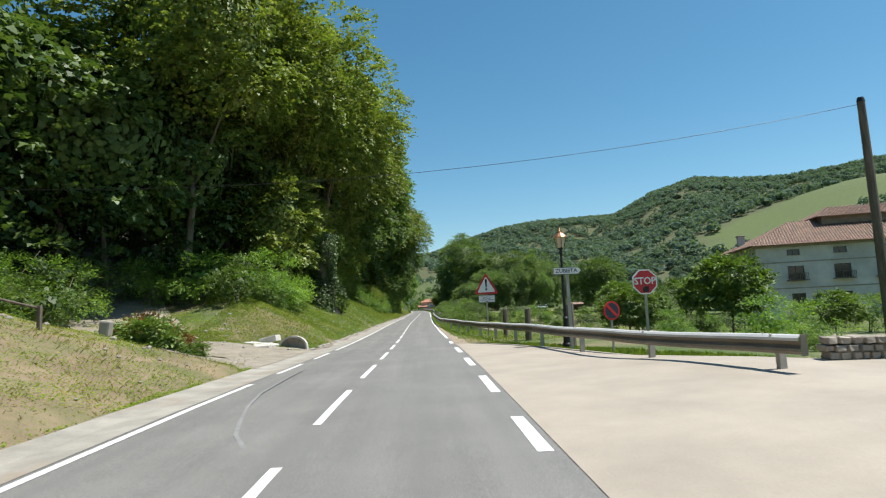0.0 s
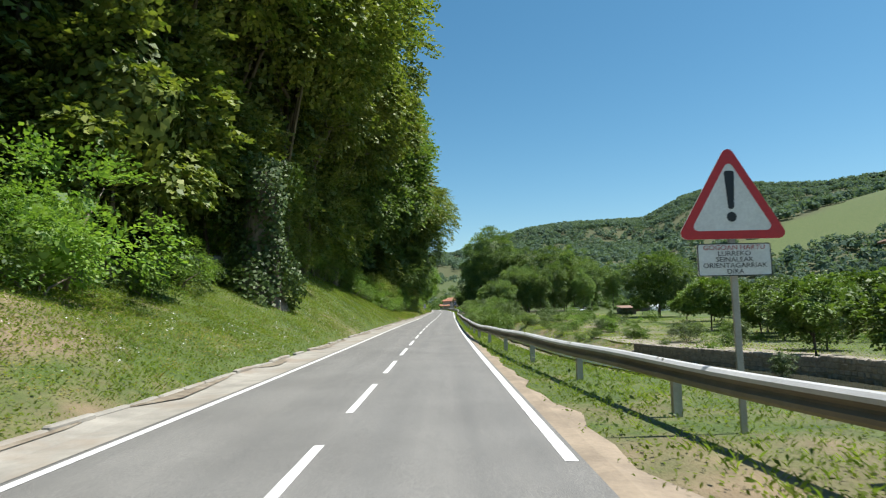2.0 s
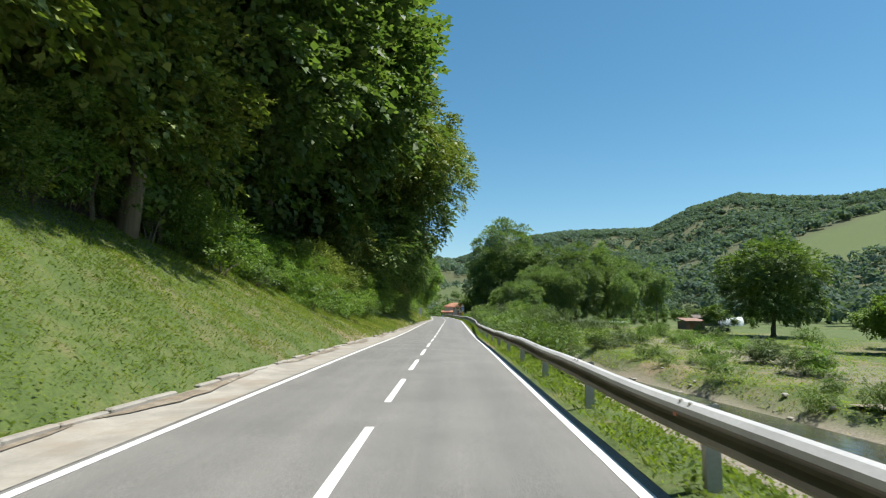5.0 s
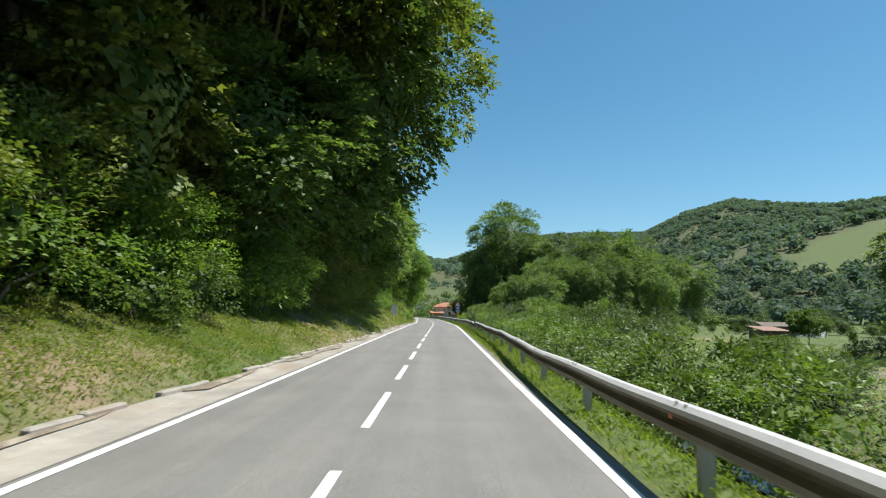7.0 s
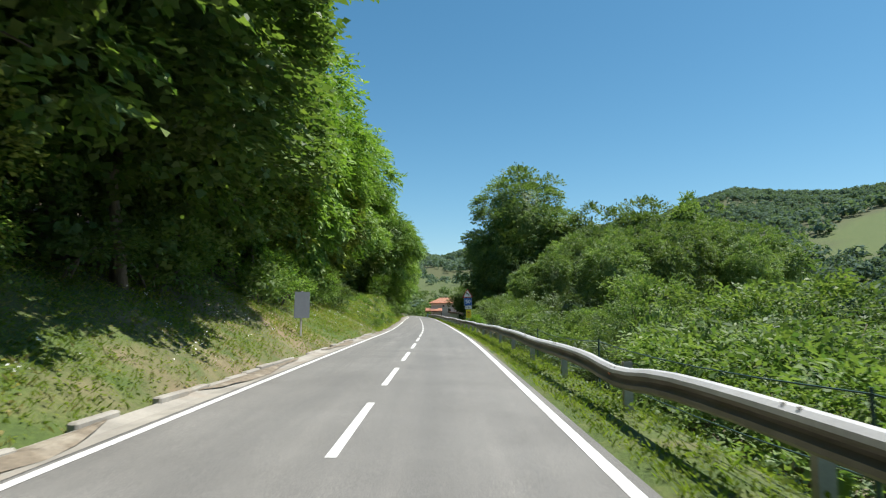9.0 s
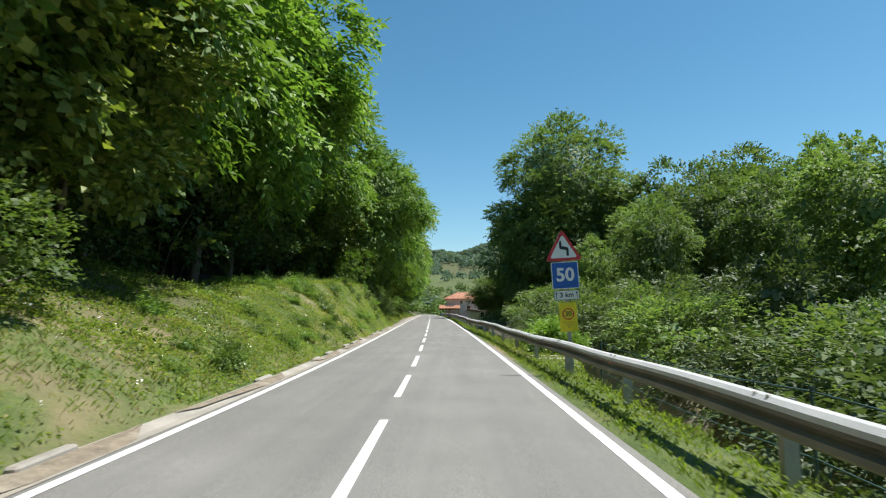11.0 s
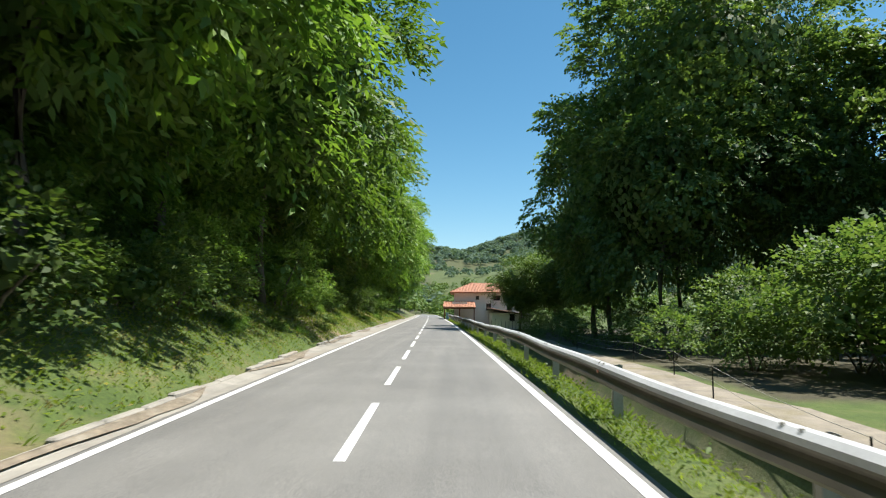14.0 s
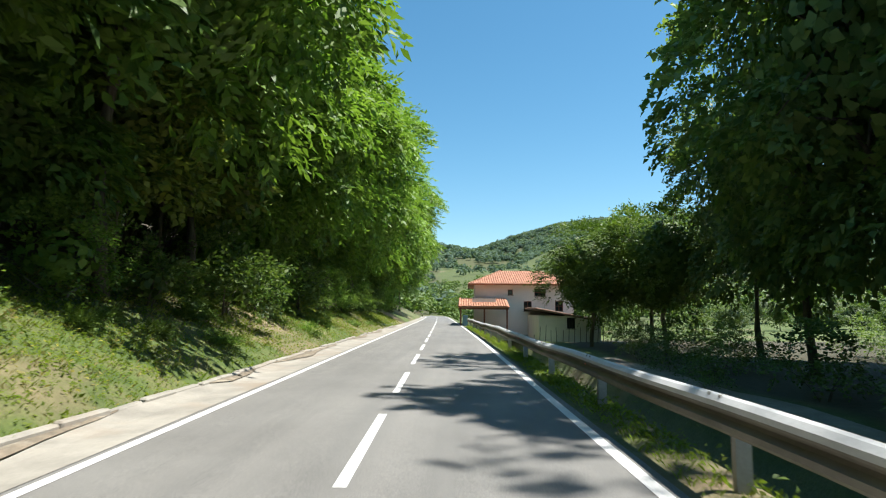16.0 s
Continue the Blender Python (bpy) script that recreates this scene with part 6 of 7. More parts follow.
for x in (3.5, 8.8, 13.5, 18.5):
    bal = part("balcony", box(2.4, 0.7, 0.1, x + 0.95, -0.36, EH - 4.62), M_WOOD, s, bevel=0.015)
    part("railing", box(2.4, 0.05, 0.06, x + 0.95, -0.68, EH - 3.75), M_WOOD, bal)
    for k in range(13):
        part("baluster", box(0.045, 0.045, 0.78, x - 0.2 + 0.19 * k, -0.68, EH - 4.53), M_WOOD, bal)
left = Matrix.Translation((0.002, D - 0.603, 0)) @ Matrix.Rotation(-math.pi / 2, 4, "Z")
op2 = []
for x in (1.8, 5.6, 9.6):
    op2 += [(x, EH - 1.35, 1.0, 0.7), (x, EH - 4.5, 1.2, 1.6), (x, EH - 7.9, 1.1, 1.5)]
wall_with_openings("side_wall", D - 1.206, EH, op2, 0.6, M_WALL_OLD, s, left)
for o in op2:
    window(s, left, *o, grid=(2, 1), frame=M_WOOD)
wall_with_openings("side_wall", D - 1.206, EH, [], 0.6, M_WALL_OLD, s, Matrix.Translation((W - 0.002, 0.603, 0)) @ Matrix.Rotation(math.pi / 2, 4, "Z"))
wall_with_openings("back_wall", W, EH, [], 0.6, M_WALL_OLD, s, Matrix.Translation((W, D, 0)) @ Matrix.Rotation(math.pi, 4, "Z"))
for k in range(9):
    part("quoin", box(0.5 if k % 2 else 0.8, 0.03, 0.5, 0.25 if k % 2 else 0.4, -0.017, 0.6 + k * 0.9), M_STONE, s)
part("cornice", box(W + 0.6, 0.35, 0.3, W / 2, -0.15, EH - 0.32), M_CONC, s, bevel=0.03)
for z in (EH - 2.3, EH - 5.6):
    part("string_course", box(W, 0.06, 0.14, W / 2, -0.032, z), M_CONC, s)
ov = 0.9
RZ = EH + 3.5
MY = D / 2
roof_slope(s, [(-ov, -ov, EH), (W + ov, -ov, EH), (W - 6.4, MY, RZ), (6.4, MY, RZ)], M_TILE_OLD, 0, 0.34, 0.5)
roof_slope(s, [(-ov, D + ov, EH), (-ov, -ov, EH), (6.4, MY, RZ), (6.4, MY + 0.1, RZ)], M_TILE_OLD, 0, 0.34, 0.5)
roof_slope(s, [(W + ov, D + ov, EH), (-ov, D + ov, EH), (6.4, MY + 0.1, RZ), (W - 6.4, MY + 0.1, RZ)], M_TILE_OLD, 0, 0.5, 0.8)
roof_slope(s, [(W + ov, -ov, EH), (W + ov, D + ov, EH), (W - 6.4, MY + 0.1, RZ), (W - 6.4, MY, RZ)], M_TILE_OLD, 0, 0.5, 0.8)
# the higher wing behind
wing = box(15.0, 8.0, 4.4, 17.4, 9.0, EH - 0.6)
part("wing_wall", wing, M_TIMBER_OLD, s)
WE = EH + 3.8
roof_slope(s, [(9.2, 4.3, WE), (25.6, 4.3, WE), (22.6, 9.0, WE + 1.6), (12.2, 9.0, WE + 1.6)], M_TILE_OLD, 0, 0.4, 0.6)
roof_slope(s, [(9.2, 13.7, WE), (9.2, 4.3, WE), (12.2, 9.0, WE + 1.6), (12.2, 9.1, WE + 1.6)], M_TILE_OLD, 0, 0.4, 0.6)
roof_slope(s, [(25.6, 13.7, WE), (9.2, 13.7, WE), (12.2, 9.1, WE + 1.6), (22.6, 9.1, WE + 1.6)], M_TILE_OLD, 0, 0.4, 0.6)
roof_slope(s, [(25.6, 4.3, WE), (25.6, 13.7, WE), (22.6, 9.1, WE + 1.6), (22.6, 9.0, WE + 1.6)], M_TILE_OLD, 0, 0.4, 0.6)
part("chimney", box(0.9, 0.8, 2.0, 0.9, 9.5, EH + 0.2), M_WALL_OLD, s, bevel=0.04)
part("chimney_cap", box(1.15, 1.05, 0.12, 0.9, 9.5, EH + 2.2), M_CONC, s, bevel=0.03)

# ---------------------------------------------------------------- small things in the valley
def garden_car(x, y, turn):
    z = on_ground(x, y)
    root = thing("parked_car", Matrix.Translation((x, y, z)) @ Matrix.Rotation(radians(turn), 4, "Z"), "white parked car on the far meadow", "car")
    bm = box(4.2, 1.7, 0.62, 0, 0, 0.3)
    part("body", bm, M_CARWHITE, root, bevel=0.12)
    bm = box(2.3, 1.5, 0.55, -0.15, 0, 0.9)
    for v in bm.verts:
        if v.co.z > 1.2:
            v.co.x *= 0.72
            v.co.y *= 0.86
    part("cabin", bm, M_GLASS, root, bevel=0.06)
    part("car_roof", box(1.5, 1.25, 0.06, -0.12, 0, 1.44), M_CARWHITE, root, bevel=0.02)
    for sx in (-1.3, 1.3):
        for sy in (-0.8, 0.8):
            part("wheel", tube(0.31, 0.31, 0.2, rot=Matrix.Translation((sx, sy - 0.1, 0.31)) @ Matrix.Rotation(-math.pi / 2, 4, "X")), M_RUBBER, root)


garden_car(44.0, 221, 15)
garden_car(47.8, 225, 10)


def shed(x, y, w, d, h, turn, roofmat, label):
    z = on_ground(x, y)
    root = thing("garden_shed", Matrix.Translation((x, y, z - 0.1)) @ Matrix.Rotation(radians(turn), 4, "Z"), label, "shed")
    part("timber_body", box(w, d, h, 0, 0, 0), M_WOOD, root, bevel=0.03)
    part("door", box(0.9, 0.05, h * 0.8, -w * 0.2, -d / 2 - 0.027, 0.02), M_TIMBER_RED, root)
    bm = bmesh.new()
    bm2 = box(w + 0.5, d + 0.5, 0.1, 0, 0, h + 0.28, rot=Matrix.Rotation(0.16, 4, "X"))
    bm.free()
    part("roof", bm2, roofmat, root)


shed(52.5, 196, 4.2, 3.6, 1.9, 8, M_TILE_OLD, "low timber garden shed with weathered red roof")
shed(60.5, 208, 5.0, 4.0, 2.0, -12, M_WOOD, "dark timber allotment shed")
q = Vector((67.0, 213.0, on_ground(67, 213)))
s = thing("polytunnel", Matrix.Translation(q) @ Matrix.Rotation(radians(-14), 4, "Z"), "milky white plastic allotment polytunnel", "greenhouse")
vv, ff = [], []
for i in range(9):
    for k in range(9):
        a = math.pi * k / 8
        vv.append((i * 1.1 - 4.4, -1.7 * math.cos(a), 2.1 * math.sin(a) + 0.02 * math.sin(i * 9)))
for i in range(8):
    for k in range(8):
        ff.append((i * 9 + k, i * 9 + k + 1, (i + 1) * 9 + k + 1, (i + 1) * 9 + k))
ff += [tuple(range(9)), tuple(range(72, 81))]
mesh_ob("film", vv, ff, M_GREENHOUSE, s, True)
for i in range(0, 9, 2):
    tube_curve("hoop", [(i * 1.1 - 4.4, -1.73 * math.cos(math.pi * k / 8), 2.14 * math.sin(math.pi * k / 8)) for k in range(9)], 0.025, M_POST, s, 5)

# garden fence posts below the manor, and the wire fences by the stream
def wire_fence(name, places, h, wires, label, post_mat, wire_mat, sag=0.05, r=0.03):
    root = thing(name, Matrix(), label, "fence")
    tops = []
    for x, y in places:
        z = on_ground(x, y)
        o = part("post", tube(r, r * 0.9, h + 0.3, seg=7), post_mat, root)
        o.matrix_basis = Matrix.Translation((x, y, z - 0.3))
        tops.append(Vector((x, y, z)))
    for f in wires:
        pts = []
        for a, b in zip(tops, tops[1:]):
            for k in range(5):
                t_ = k / 5
                c = a.lerp(b, t_)
                pts.append((c.x, c.y, c.z + f * h - sag * 4 * t_ * (1 - t_)))
        pts.append(tops[-1] + Vector((0, 0, f * h)))
        tube_curve("wire", pts, 0.008, wire_mat, root, 4)
    return root


wire_fence("meadow_fence", [(float(road_x(y)) + la, y) for y, la in ((34, 20), (39, 25), (44, 30), (49, 35), (54, 40), (60, 45))], 1.2, (0.5, 0.9), "thin timber-post wire fence round a meadow", M_WOOD, M_WIRE, r=0.05)
wire_fence("path_fence", [(float(road_x(y)) + la, y) for y, la in ((205, 7.6), (214, 7.9), (223, 8.2), (232, 8.5), (241, 8.8), (248, 9.2), (254.4, 10.6), (262, 11.5), (270, 10.4))], 1.0, (0.55, 0.98), "sagging wire fence on black iron posts beside a path", M_IRON, M_POST, 0.10, 0.025)
wire_fence("stream_fence", [(float(road_x(y)) + 4.0, y) for y in range(119, 196, 7)], 0.95, (0.35, 0.65, 0.95), "slack green wire fence behind the guard rail", M_WIRE, M_WIRE, 0.08, 0.02)
draped("path_gravel", [(float(y), 8.6, 10.8) for y in np.arange(196, 300, 2.0)], 0.05, M_GRAVEL, "pale gravel footpath beyond the stream", "path")
draped("lane_gravel", [(float(y), float(table(RIVER_OUT, y)) + 1.6, float(table(RIVER_OUT, y)) + 5.8) for y in np.arange(14, 96, 2.0)], 0.05, M_GRAVEL, "pale dusty lane below the manor", "lane")

# ---------------------------------------------------------------- grass, flowers, rust-red creeper
def blades(name, n, ys, lat_of, mat, hmin, hmax, seed, label, width=0.02, lean=0.35, tuft=3):
    gg = np.random.default_rng(seed)
    y = gg.uniform(ys[0], ys[1], n)
    la = lat_of(gg, y)
    x = road_x(y) + la
    ok = ~((y > 18) & (y < 28) & (la < 0) & (la > -3.6 - 8.5 * np.clip(1 - ((y - 22.9) / 5.2) ** 2, 0, 1) ** 0.8))
    z = ground_z(x, y)
    x, y, z = [np.repeat(v[ok], tuft) for v in (x, y, z)]
    m = len(x)
    x = x + gg.normal(0, 0.05, m)
    y = y + gg.normal(0, 0.05, m)
    h = gg.uniform(hmin, hmax, m) * (0.6 + 0.4 * np.clip(1 + wob(x, y, 1.9), 0.2, 1.6))
    a = gg.uniform(0, 6.28, m)
    dx, dy = np.cos(a) * width * gg.uniform(0.6, 1.5, m), np.sin(a) * width
    b = gg.uniform(0, 6.28, m)
    lx, ly = np.cos(b) * h * lean, np.sin(b) * h * lean
    P = np.stack([x, y, z - 0.02], -1)
    side = np.stack([dx, dy, np.zeros(m)], -1)
    mid = P + np.stack([lx * 0.35, ly * 0.35, h * 0.6], -1)
    tip = P + np.stack([lx, ly, h], -1)
    q = np.stack([P - side, P + side, mid + side * 0.8, tip], 1)
    return tagged(quads_ob(name, q, mat), label, "grass", kind="stuff")


def bank_lat(gg, y):
    return -SHOULDER(y) - 0.15 - gg.random(len(y)) ** 0.8 * np.where(y < 60, 6.0, np.where(y < 105, 7.0, np.where((y > 196) & (y < 227), 8.0, 4.5)))


blades("bank_grass", 60000, (26, 128), bank_lat, M_GRASS, 0.03, 0.10, 1, "fine green grass covering the roadside bank", 0.006, 1.0)
blades("bank_grass", 45000, (128, 330), bank_lat, M_GRASS, 0.03, 0.11, 11, "fine green grass covering the roadside bank", 0.006, 1.0)
blades("bank_dry_grass", 22000, (2, 330), bank_lat, M_DRY, 0.04, 0.12, 2, "dry straw-coloured grass among the green bank", 0.005, 1.0)
blades("verge_grass", 24000, (27, 318), lambda gg, y: np.maximum(2.95, table(RAIL, y) - 0.9 + 0.2) + gg.random(len(y)) ** 1.3 * np.where(y < 60, 2.6, 1.5), M_GRASS, 0.03, 0.11, 4, "green weeds along the verge under the guard rail", 0.007, 1.0)
blades("kerb_grass", 4000, (9, 27), lambda gg, y: table(PAD, y) + 0.2 + gg.random(len(y)) * 1.6, M_GRASS, 0.04, 0.13, 6, "weeds between the paving and the guard rail")

blades("steep_bank_grass", 7000, (186, 232), lambda gg, y: -SHOULDER(y) - 0.1 - 7.0 * gg.random(len(y)), M_GRASS, 0.03, 0.10, 13, "short olive grass on the steep bank", 0.006, 1.0)
blades("valley_grass", 26000, (45, 200), lambda gg, y: table(RIVER_OUT, y) + 0.5 + 34 * gg.random(len(y)) ** 1.6, M_GRASS, 0.04, 0.14, 14, "rough meadow grass beyond the stream", 0.010, 1.0)
blades("valley_dry_grass", 9000, (60, 150), lambda gg, y: table(RIVER_IN, y) - 1 + 22 * gg.random(len(y)) ** 1.3, M_DRY, 0.04, 0.14, 15, "dry straw-coloured grass along the stream", 0.010, 1.0)



def ground_cover(name, n, ys, lat_of, mat, size, seed, label, patch=2.4, share=0.0, high=0.10):
    """Low leaves lying over the soil in uneven patches."""
    gg = np.random.default_rng(seed)
    y = gg.uniform(ys[0], ys[1], n)
    la = lat_of(gg, y)
    x = road_x(y) + la
    ok = (wob(x, y, patch) + 0.6 * wob(y, x, patch * 0.37) + gg.normal(0, 0.25, n) > share) & ~((y > 18) & (y < 28) & (la < 0) & (la > -3.6 - 8.5 * np.clip(1 - ((y - 22.9) / 5.2) ** 2, 0, 1) ** 0.8))
    x, y = x[ok], y[ok]
    m = len(x)
    lift = high * gg.random(m) ** 2 * np.clip(0.9 + wob(x, y, 0.8), 0.2, 1.8)
    p = np.stack([x, y, ground_z(x, y) + 0.012 + lift], -1)
    up = np.stack([gg.normal(0, 0.25, m), gg.normal(0, 0.25, m), np.ones(m)], -1)
    return tagged(quads_ob(name, leaf_quads(p, up, size, size * 0.5, seed + 1, 0.1, loose=0.55), mat), label, "ground cover", kind="stuff")


ground_cover("bank_weeds", 120000, (26, 128), bank_lat, M_GRASS, 0.075, 16, "low mixed green weeds over the bank", 2.4, -0.55)
ground_cover("bank_weeds", 120000, (128, 330), bank_lat, M_GRASS, 0.085, 18, "low mixed green weeds over the bank", 2.0, -0.3)
ground_cover("bank_tufts", 26000, (26, 330), bank_lat, M_LEAF_FRUIT, 0.10, 20, "taller leafy weeds in patches on the bank", 1.6, 0.45, 0.28)
ground_cover("bank_straw", 26000, (100, 330), bank_lat, M_DRY, 0.085, 22, "dry brown weeds in patches on the bank", 2.9, 0.1)
ground_cover("verge_weeds", 110000, (26, 318), lambda gg, y: np.maximum(2.98, table(RAIL, y) - 2.4) + gg.random(len(y)) * np.where(y < 60, 5.0, 2.2), M_GRASS, 0.07, 24, "low green weeds along the verge under the guard rail", 1.5, -0.5, 0.14)
ground_cover("verge_tufts", 14000, (26, 318), lambda gg, y: np.maximum(3.1, table(RAIL, y) - 1.2) + gg.random(len(y)) * 1.8, M_LEAF_FRUIT, 0.09, 26, "taller leafy weeds round the guard rail posts", 1.1, 0.3, 0.30)
ground_cover("clearing_weeds", 70000, (0.5, 28), lambda gg, y: -3.75 - 9 * gg.random(len(y)) ** 1.5, M_GRASS, 0.05, 28, "patches of trampled green weeds on bare soil", 2.2, -0.12, 0.05)
ground_cover("mound_weeds", 26000, (27, 45), lambda gg, y: -8.0 - 7.5 * gg.random(len(y)), M_GRASS, 0.075, 34, "green weeds on the back of the mound", 2.0, -0.2)
ground_cover("mound_straw", 16000, (26, 45), lambda gg, y: -4.6 - 10 * gg.random(len(y)), M_DRY, 0.07, 36, "dry straw over the mound", 2.6, 0.1)
ground_cover("steep_bank_weeds", 100000, (186, 232), lambda gg, y: -SHOULDER(y) - 0.1 - 7.5 * gg.random(len(y)), M_GRASS, 0.075, 38, "mixed olive weeds on the steep bank", 1.8, -0.6)
ground_cover("steep_bank_straw", 36000, (186, 232), lambda gg, y: -SHOULDER(y) - 0.1 - 7.5 * gg.random(len(y)), M_DRY, 0.07, 40, "brown dry weeds on the steep bank", 2.3, 0.0)
ground_cover("steep_bank_tufts", 30000, (186, 232), lambda gg, y: -SHOULDER(y) - 0.3 - 6.5 * gg.random(len(y)), M_LEAF_FRUIT, 0.10, 42, "taller green weeds in patches on the steep bank", 1.3, 0.2, 0.3)
ground_cover("clearing_straw", 9000, (1, 28), lambda gg, y: -3.8 - 9 * gg.random(len(y)), M_DRY, 0.07, 30, "dead leaves and straw on bare soil", 1.7, 0.2, 0.04)
ground_cover("meadow_weeds", 60000, (45, 200), lambda gg, y: table(RIVER_OUT, y) + 0.5 + 40 * gg.random(len(y)) ** 1.5, M_GRASS, 0.16, 32, "rough weeds in the valley meadow", 5.0, -0.1, 0.25)

gg = np.random.default_rng(8)
n = 450
y = np.concatenate([gg.uniform(35, 70, n // 3), gg.uniform(130, 225, n - n // 3)])
la = -SHOULDER(y) - 0.2 - gg.random(n) * 2.6
x = road_x(y) + la
pts = np.stack([x, y, ground_z(x, y) + gg.uniform(0.25, 0.5, n)], -1)
pts = np.repeat(pts, 4, 0) + gg.normal(0, 0.05, (n * 4, 3))
tagged(quads_ob("white_flowers", leaf_quads(pts, np.tile([0, 0, 1.0], (n * 4, 1)), 0.036, 0.036, 4), M_FLOWER), "scattered small white wild flowers on the bank", "flowers", kind="stuff")

# an open concrete drain under the guard rail, with lush weeds beside it
q = at(195.3, 4.15)
s = thing("drain_box", Matrix.Translation((q.x, q.y, q.z - 0.12)), "pale concrete drain box open beside the guard rail", "drain")
for w, d, x, y in ((1.3, 0.16, 0, -0.52), (1.3, 0.16, 0, 0.52), (0.16, 0.87, -0.57, 0), (0.16, 0.87, 0.57, 0)):
    part("rim", box(w, d, 0.55, x, y, -0.42), M_CULV, s, bevel=0.02)
part("drain_floor", box(0.97, 0.87, 0.05, 0, 0, -0.42), M_STONE, s)
lush = bush("lush_weeds", 0.8, 0.95, M_LEAF_ACACIA, 107, "bright yellow-green leafy weeds behind the guard rail", leaf_size=(0.13, 0.09), clumps=14, per=24)
for y, la, sc in ((197.2, 4.75, 0.9), (198.6, 4.9, 1.1), (200.2, 4.8, 1.0), (201.8, 5.0, 0.9), (196.2, 4.95, 0.7)):
    plant(lush, y, la, 70 * y, sc, sink=0.05)
# knee-high clumps of weeds that break up the banks
clump = bush("weed_clump", 0.55, 0.5, M_LEAF_FRUIT, 109, "knee-high clump of green leafy weeds on the bank", leaf_size=(0.12, 0.06), clumps=9, per=22)
pale_clump = bush("weed_clump", 0.5, 0.6, M_LEAF_ACACIA, 111, "pale yellow-green clump of tall weeds on the bank", leaf_size=(0.13, 0.04), clumps=8, per=22)
rc = random.Random(61)
for k in range(150):
    steep = k < 100
    y = rc.uniform(187, 226) if steep else rc.uniform(246, 306)
    la = -float(SHOULDER(y)) - (rc.uniform(0.5, 5.6) if steep else 0.5 + 2.4 * rc.random() ** 0.7)
    plant(clump if rc.random() < 0.68 else pale_clump, y, la, rc.uniform(0, 360), rc.uniform(0.5, 1.25), rc.uniform(0.35, 1.0), 0.1)
creeper = bush("rust_bush", 1.1, 1.15, M_RUST, 101, "low rust-red and green creeper over a stone block", leaf_size=(0.16, 0.1), clumps=16, per=26)
for y, la, sc in ((19.6, -7.7, 0.85), (20.2, -6.8, 0.6)):
    plant(creeper, y, la, 40 * la, sc, 0.78)
c2 = bush("green_bush", 0.9, 1.0, M_LEAF_FRUIT, 103, "low green leafy bush at the track's edge", leaf_size=(0.14, 0.09), clumps=14, per=24)
plant(c2, 19.0, -7.2, 0, 0.95, 0.85)
plant(c2, 19.3, -6.2, 90, 0.7, 0.5)
plant(c2, 19.9, -8.6, 200, 0.8, 0.7)

# rail fence at the left edge of the clearing, pale block, loose stones
s = thing("timber_rail_fence", Matrix(), "weathered timber rail on short posts", "fence")
pr = []
for k, (y, la) in enumerate(((12.6, -15.2), (14.2, -11.9), (15.8, -8.6))):
    x = float(road_x(y)) + la
    z = on_ground(x, y)
    o = part("post", box(0.10, 0.10, 0.85, 0, 0, -0.2), M_WOOD, s, bevel=0.015)
    o.matrix_basis = Matrix.Translation((x, y, z))
    pr.append((x, y, z + 0.58))
tube_curve("rail", pr, 0.035, M_WOOD, s, 7)
q = at(18.2, -8.2)
q.z = on_ground(q.x, q.y)
s = thing("stone_block", Matrix.Translation(q), "pale upright stone block under creeper", "stone")
bm = box(0.32, 0.28, 0.55, 0, 0, -0.1, rot=Matrix.Rotation(0.12, 4, "Y"))
part("block", bm, M_CONC, s, bevel=0.06)
stone_bm = bmesh.new()
bmesh.ops.create_icosphere(stone_bm, subdivisions=1, radius=0.5)
for v in stone_bm.verts:
    v.co *= 1 + 0.25 * noise.noise(v.co * 3)
    v.co.z *= 0.55
st_me = bpy.data.meshes.new("stone")
stone_bm.to_mesh(st_me)
stone_bm.free()
st_me.materials.append(M_CONC)
M_PALE = rough_paint("pale_river_stone", (0.40, 0.37, 0.32), 2.0, 0.25, 0.9, 20.0, 0.01)
st2 = st_me.copy()
st2.materials.clear()
st2.materials.append(M_PALE)
gg = np.random.default_rng(12)
for k in range(60):
    y = gg.uniform(5, 33)
    la = -4.4 - 7 * gg.random()
    x = float(road_x(y)) + la
    o = tagged(new("loose_stone", st_me), "small loose grey stone on bare soil", "stone", "loose stones")
    sc = gg.uniform(0.08, 0.3)
    o.matrix_basis = Matrix.Translation((x, y, on_ground(x, y) + 0.02)) @ Matrix.Rotation(gg.uniform(0, 6), 4, "Z") @ Matrix.Diagonal((sc, sc * gg.uniform(0.6, 1), sc, 1))
gp = []
for k in range(900):
    y = gg.uniform(17.8, 28.0)
    half = max(0.0, 1 - abs((y - 22.9) / 5.4) ** 2)
    la = -3.7 - 8.0 * half ** 0.8 * gg.random()
    x = float(road_x(y)) + la
    gp.append((x, y, on_ground(x, y) + 0.03, gg.uniform(0.015, 0.04), gg.uniform(0, 6.28)))
sv = np.array([v.co[:] for v in st_me.vertices])
sf = np.array([[i for i in p.vertices] for p in st_me.polygons])
gv, gf = [], []
for i, (x, y, z, sc, a) in enumerate(gp):
    c, s_ = math.cos(a), math.sin(a)
    gv.append(np.stack([(sv[:, 0] * c - sv[:, 1] * s_) * sc * 1.5 + x, (sv[:, 0] * s_ + sv[:, 1] * c) * sc + y, sv[:, 2] * sc + z], -1))
    gf.append(sf + i * len(sv))
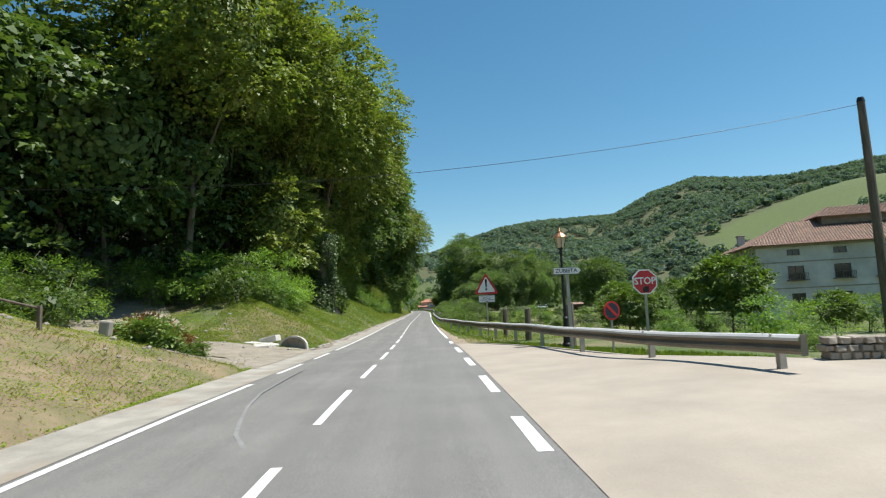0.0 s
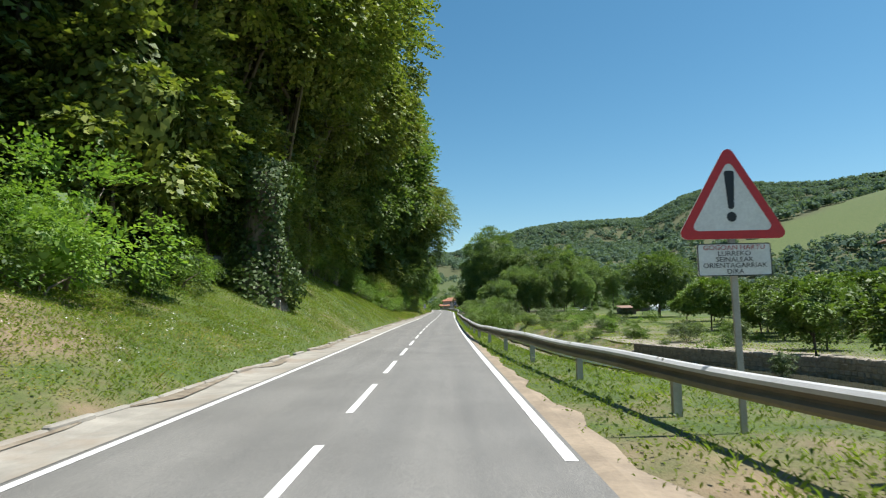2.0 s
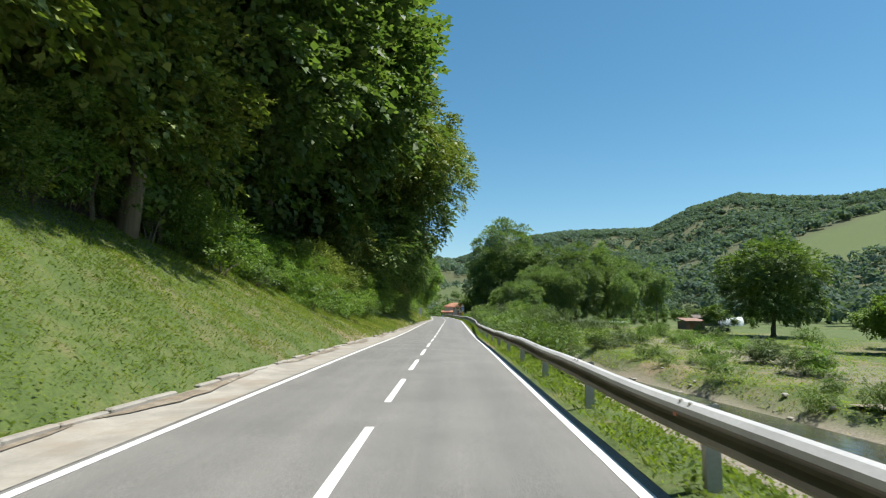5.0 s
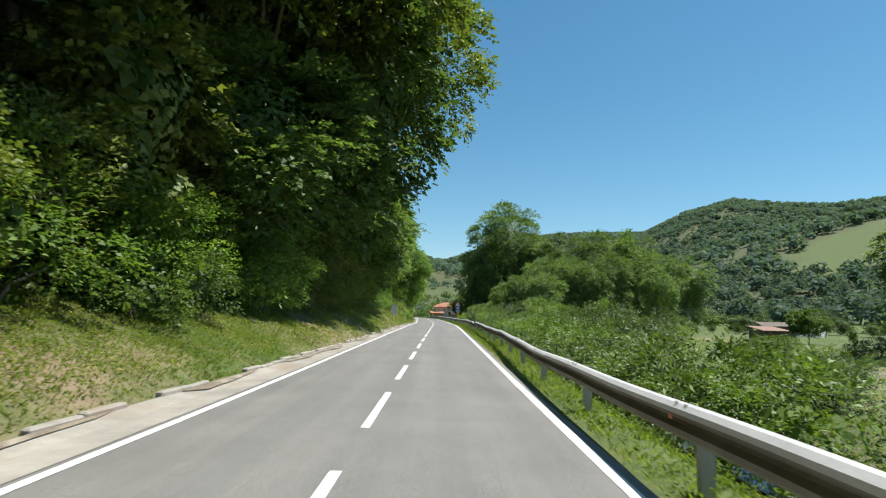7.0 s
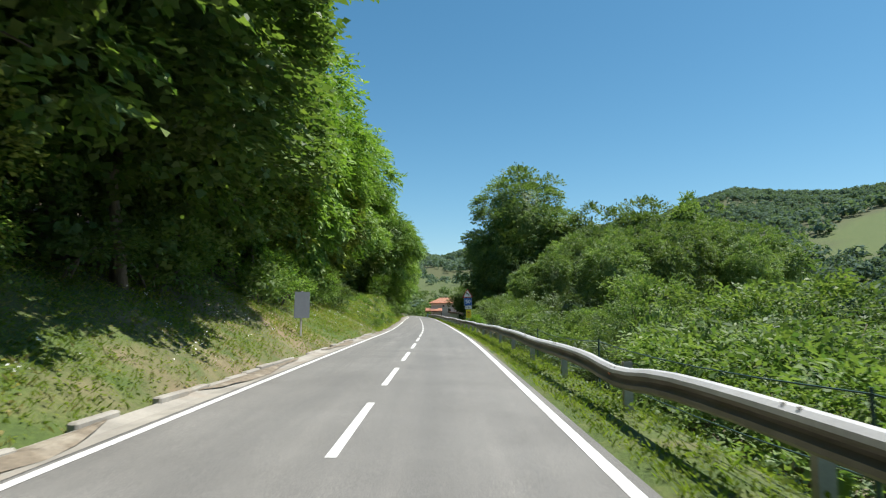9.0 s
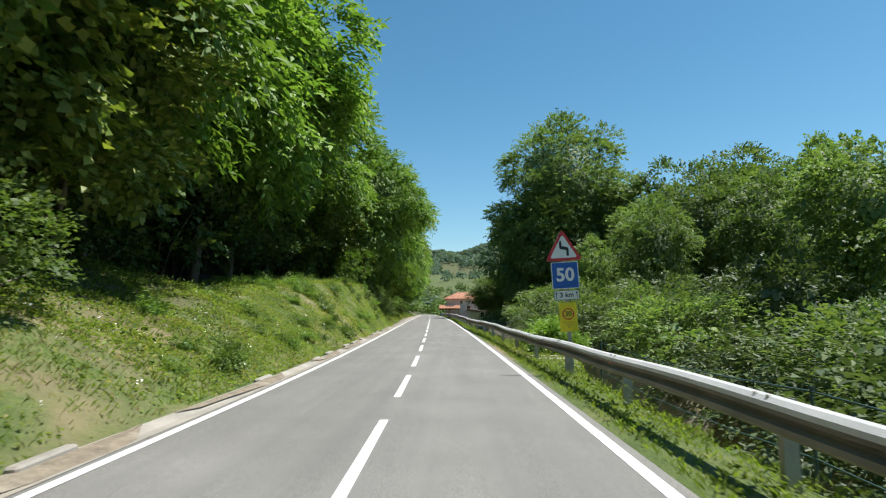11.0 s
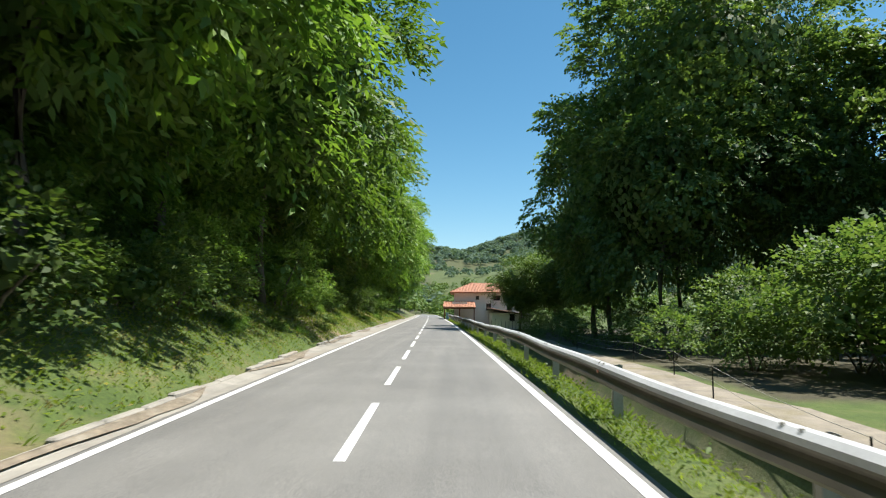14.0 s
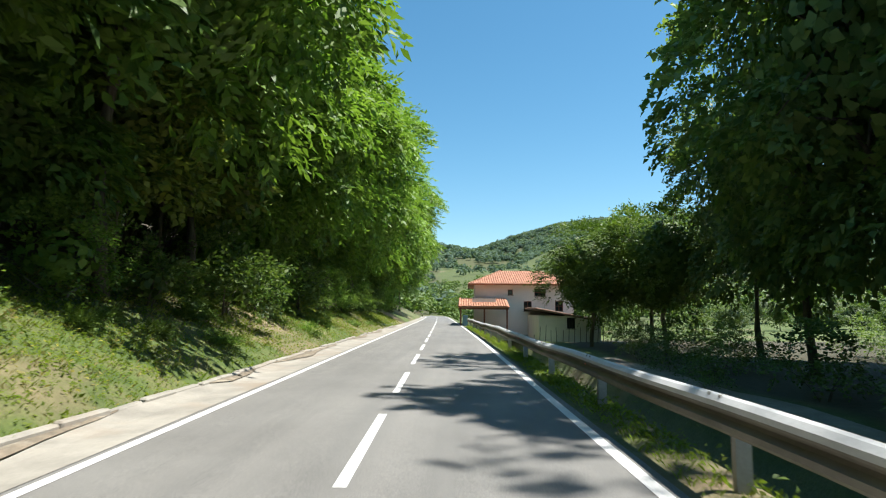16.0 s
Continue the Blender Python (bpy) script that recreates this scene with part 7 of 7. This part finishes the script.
tagged(mesh_ob("gravel_stones", np.concatenate(gv).tolist(), np.concatenate(gf).tolist(), M_PALE), "pale loose stones strewn over the gravel track", "gravel", kind="stuff")
for k in range(110):
    y = gg.uniform(62, 112)
    la = float(table(RIVER_OUT, y)) - 0.8 + gg.normal(0, 1.3)
    x = float(road_x(y)) + la
    o = tagged(new("river_stone", st2), "pale rounded stone at the stream's edge", "stone", "river stones")
    sc = gg.uniform(0.12, 0.42)
    o.matrix_basis = Matrix.Translation((x, y, on_ground(x, y) + 0.05)) @ Matrix.Rotation(gg.uniform(0, 6), 4, "Z") @ Matrix.Diagonal((sc, sc * gg.uniform(0.6, 1), sc, 1))

# the thick ivy-dark trunk and a ruined field wall on the bank
q = at(55.4, -7.6)
q.z = on_ground(q.x, q.y)
s = thing("ivy_trunk", Matrix.Translation(q) @ Matrix.Diagonal((2.1, 2.1, 1.75, 1)), "thick dark trunk stump overgrown with ivy", "tree trunk")
bm = lathe([(0.62, -0.4), (0.52, 0.3), (0.44, 1.4), (0.46, 2.6), (0.36, 3.6)], 14)
for v in bm.verts:
    v.co += Vector((noise.noise(v.co * 1.5), noise.noise(v.co * 1.5 + Vector((5, 0, 0))), 0)) * 0.16
part("trunk", bm, M_BARK, s)
gi = np.random.default_rng(303)
n = 9500
a = gi.uniform(0, 6.28, n)
zi = gi.uniform(-0.35, 3.9, n)
ri = (0.52 + 0.16 * np.sin(a * 3 + zi * 1.7) + 0.22 * gi.random(n) ** 2) * (1 + 0.25 * np.sin(zi * 2.1 + 1.0))
d3 = np.stack([np.cos(a), np.sin(a), 0.35 * np.ones(n)], -1)
quads_ob("ivy", leaf_quads(np.stack([ri * np.cos(a), ri * np.sin(a), zi], -1), d3, 0.11, 0.09, 9), M_LEAF_WOOD, s)
zr = on_ground(float(road_x(53)) - 10.2, 53)
stone_wall("ruined_wall", [(float(road_x(51)) - 10.6, 51.0, zr - 0.1), (float(road_x(56)) - 9.4, 56.0, zr + 0.3)], 0.7, "crumbling ivy-grown field-stone wall on the bank", 0.28, 0.5, 6)
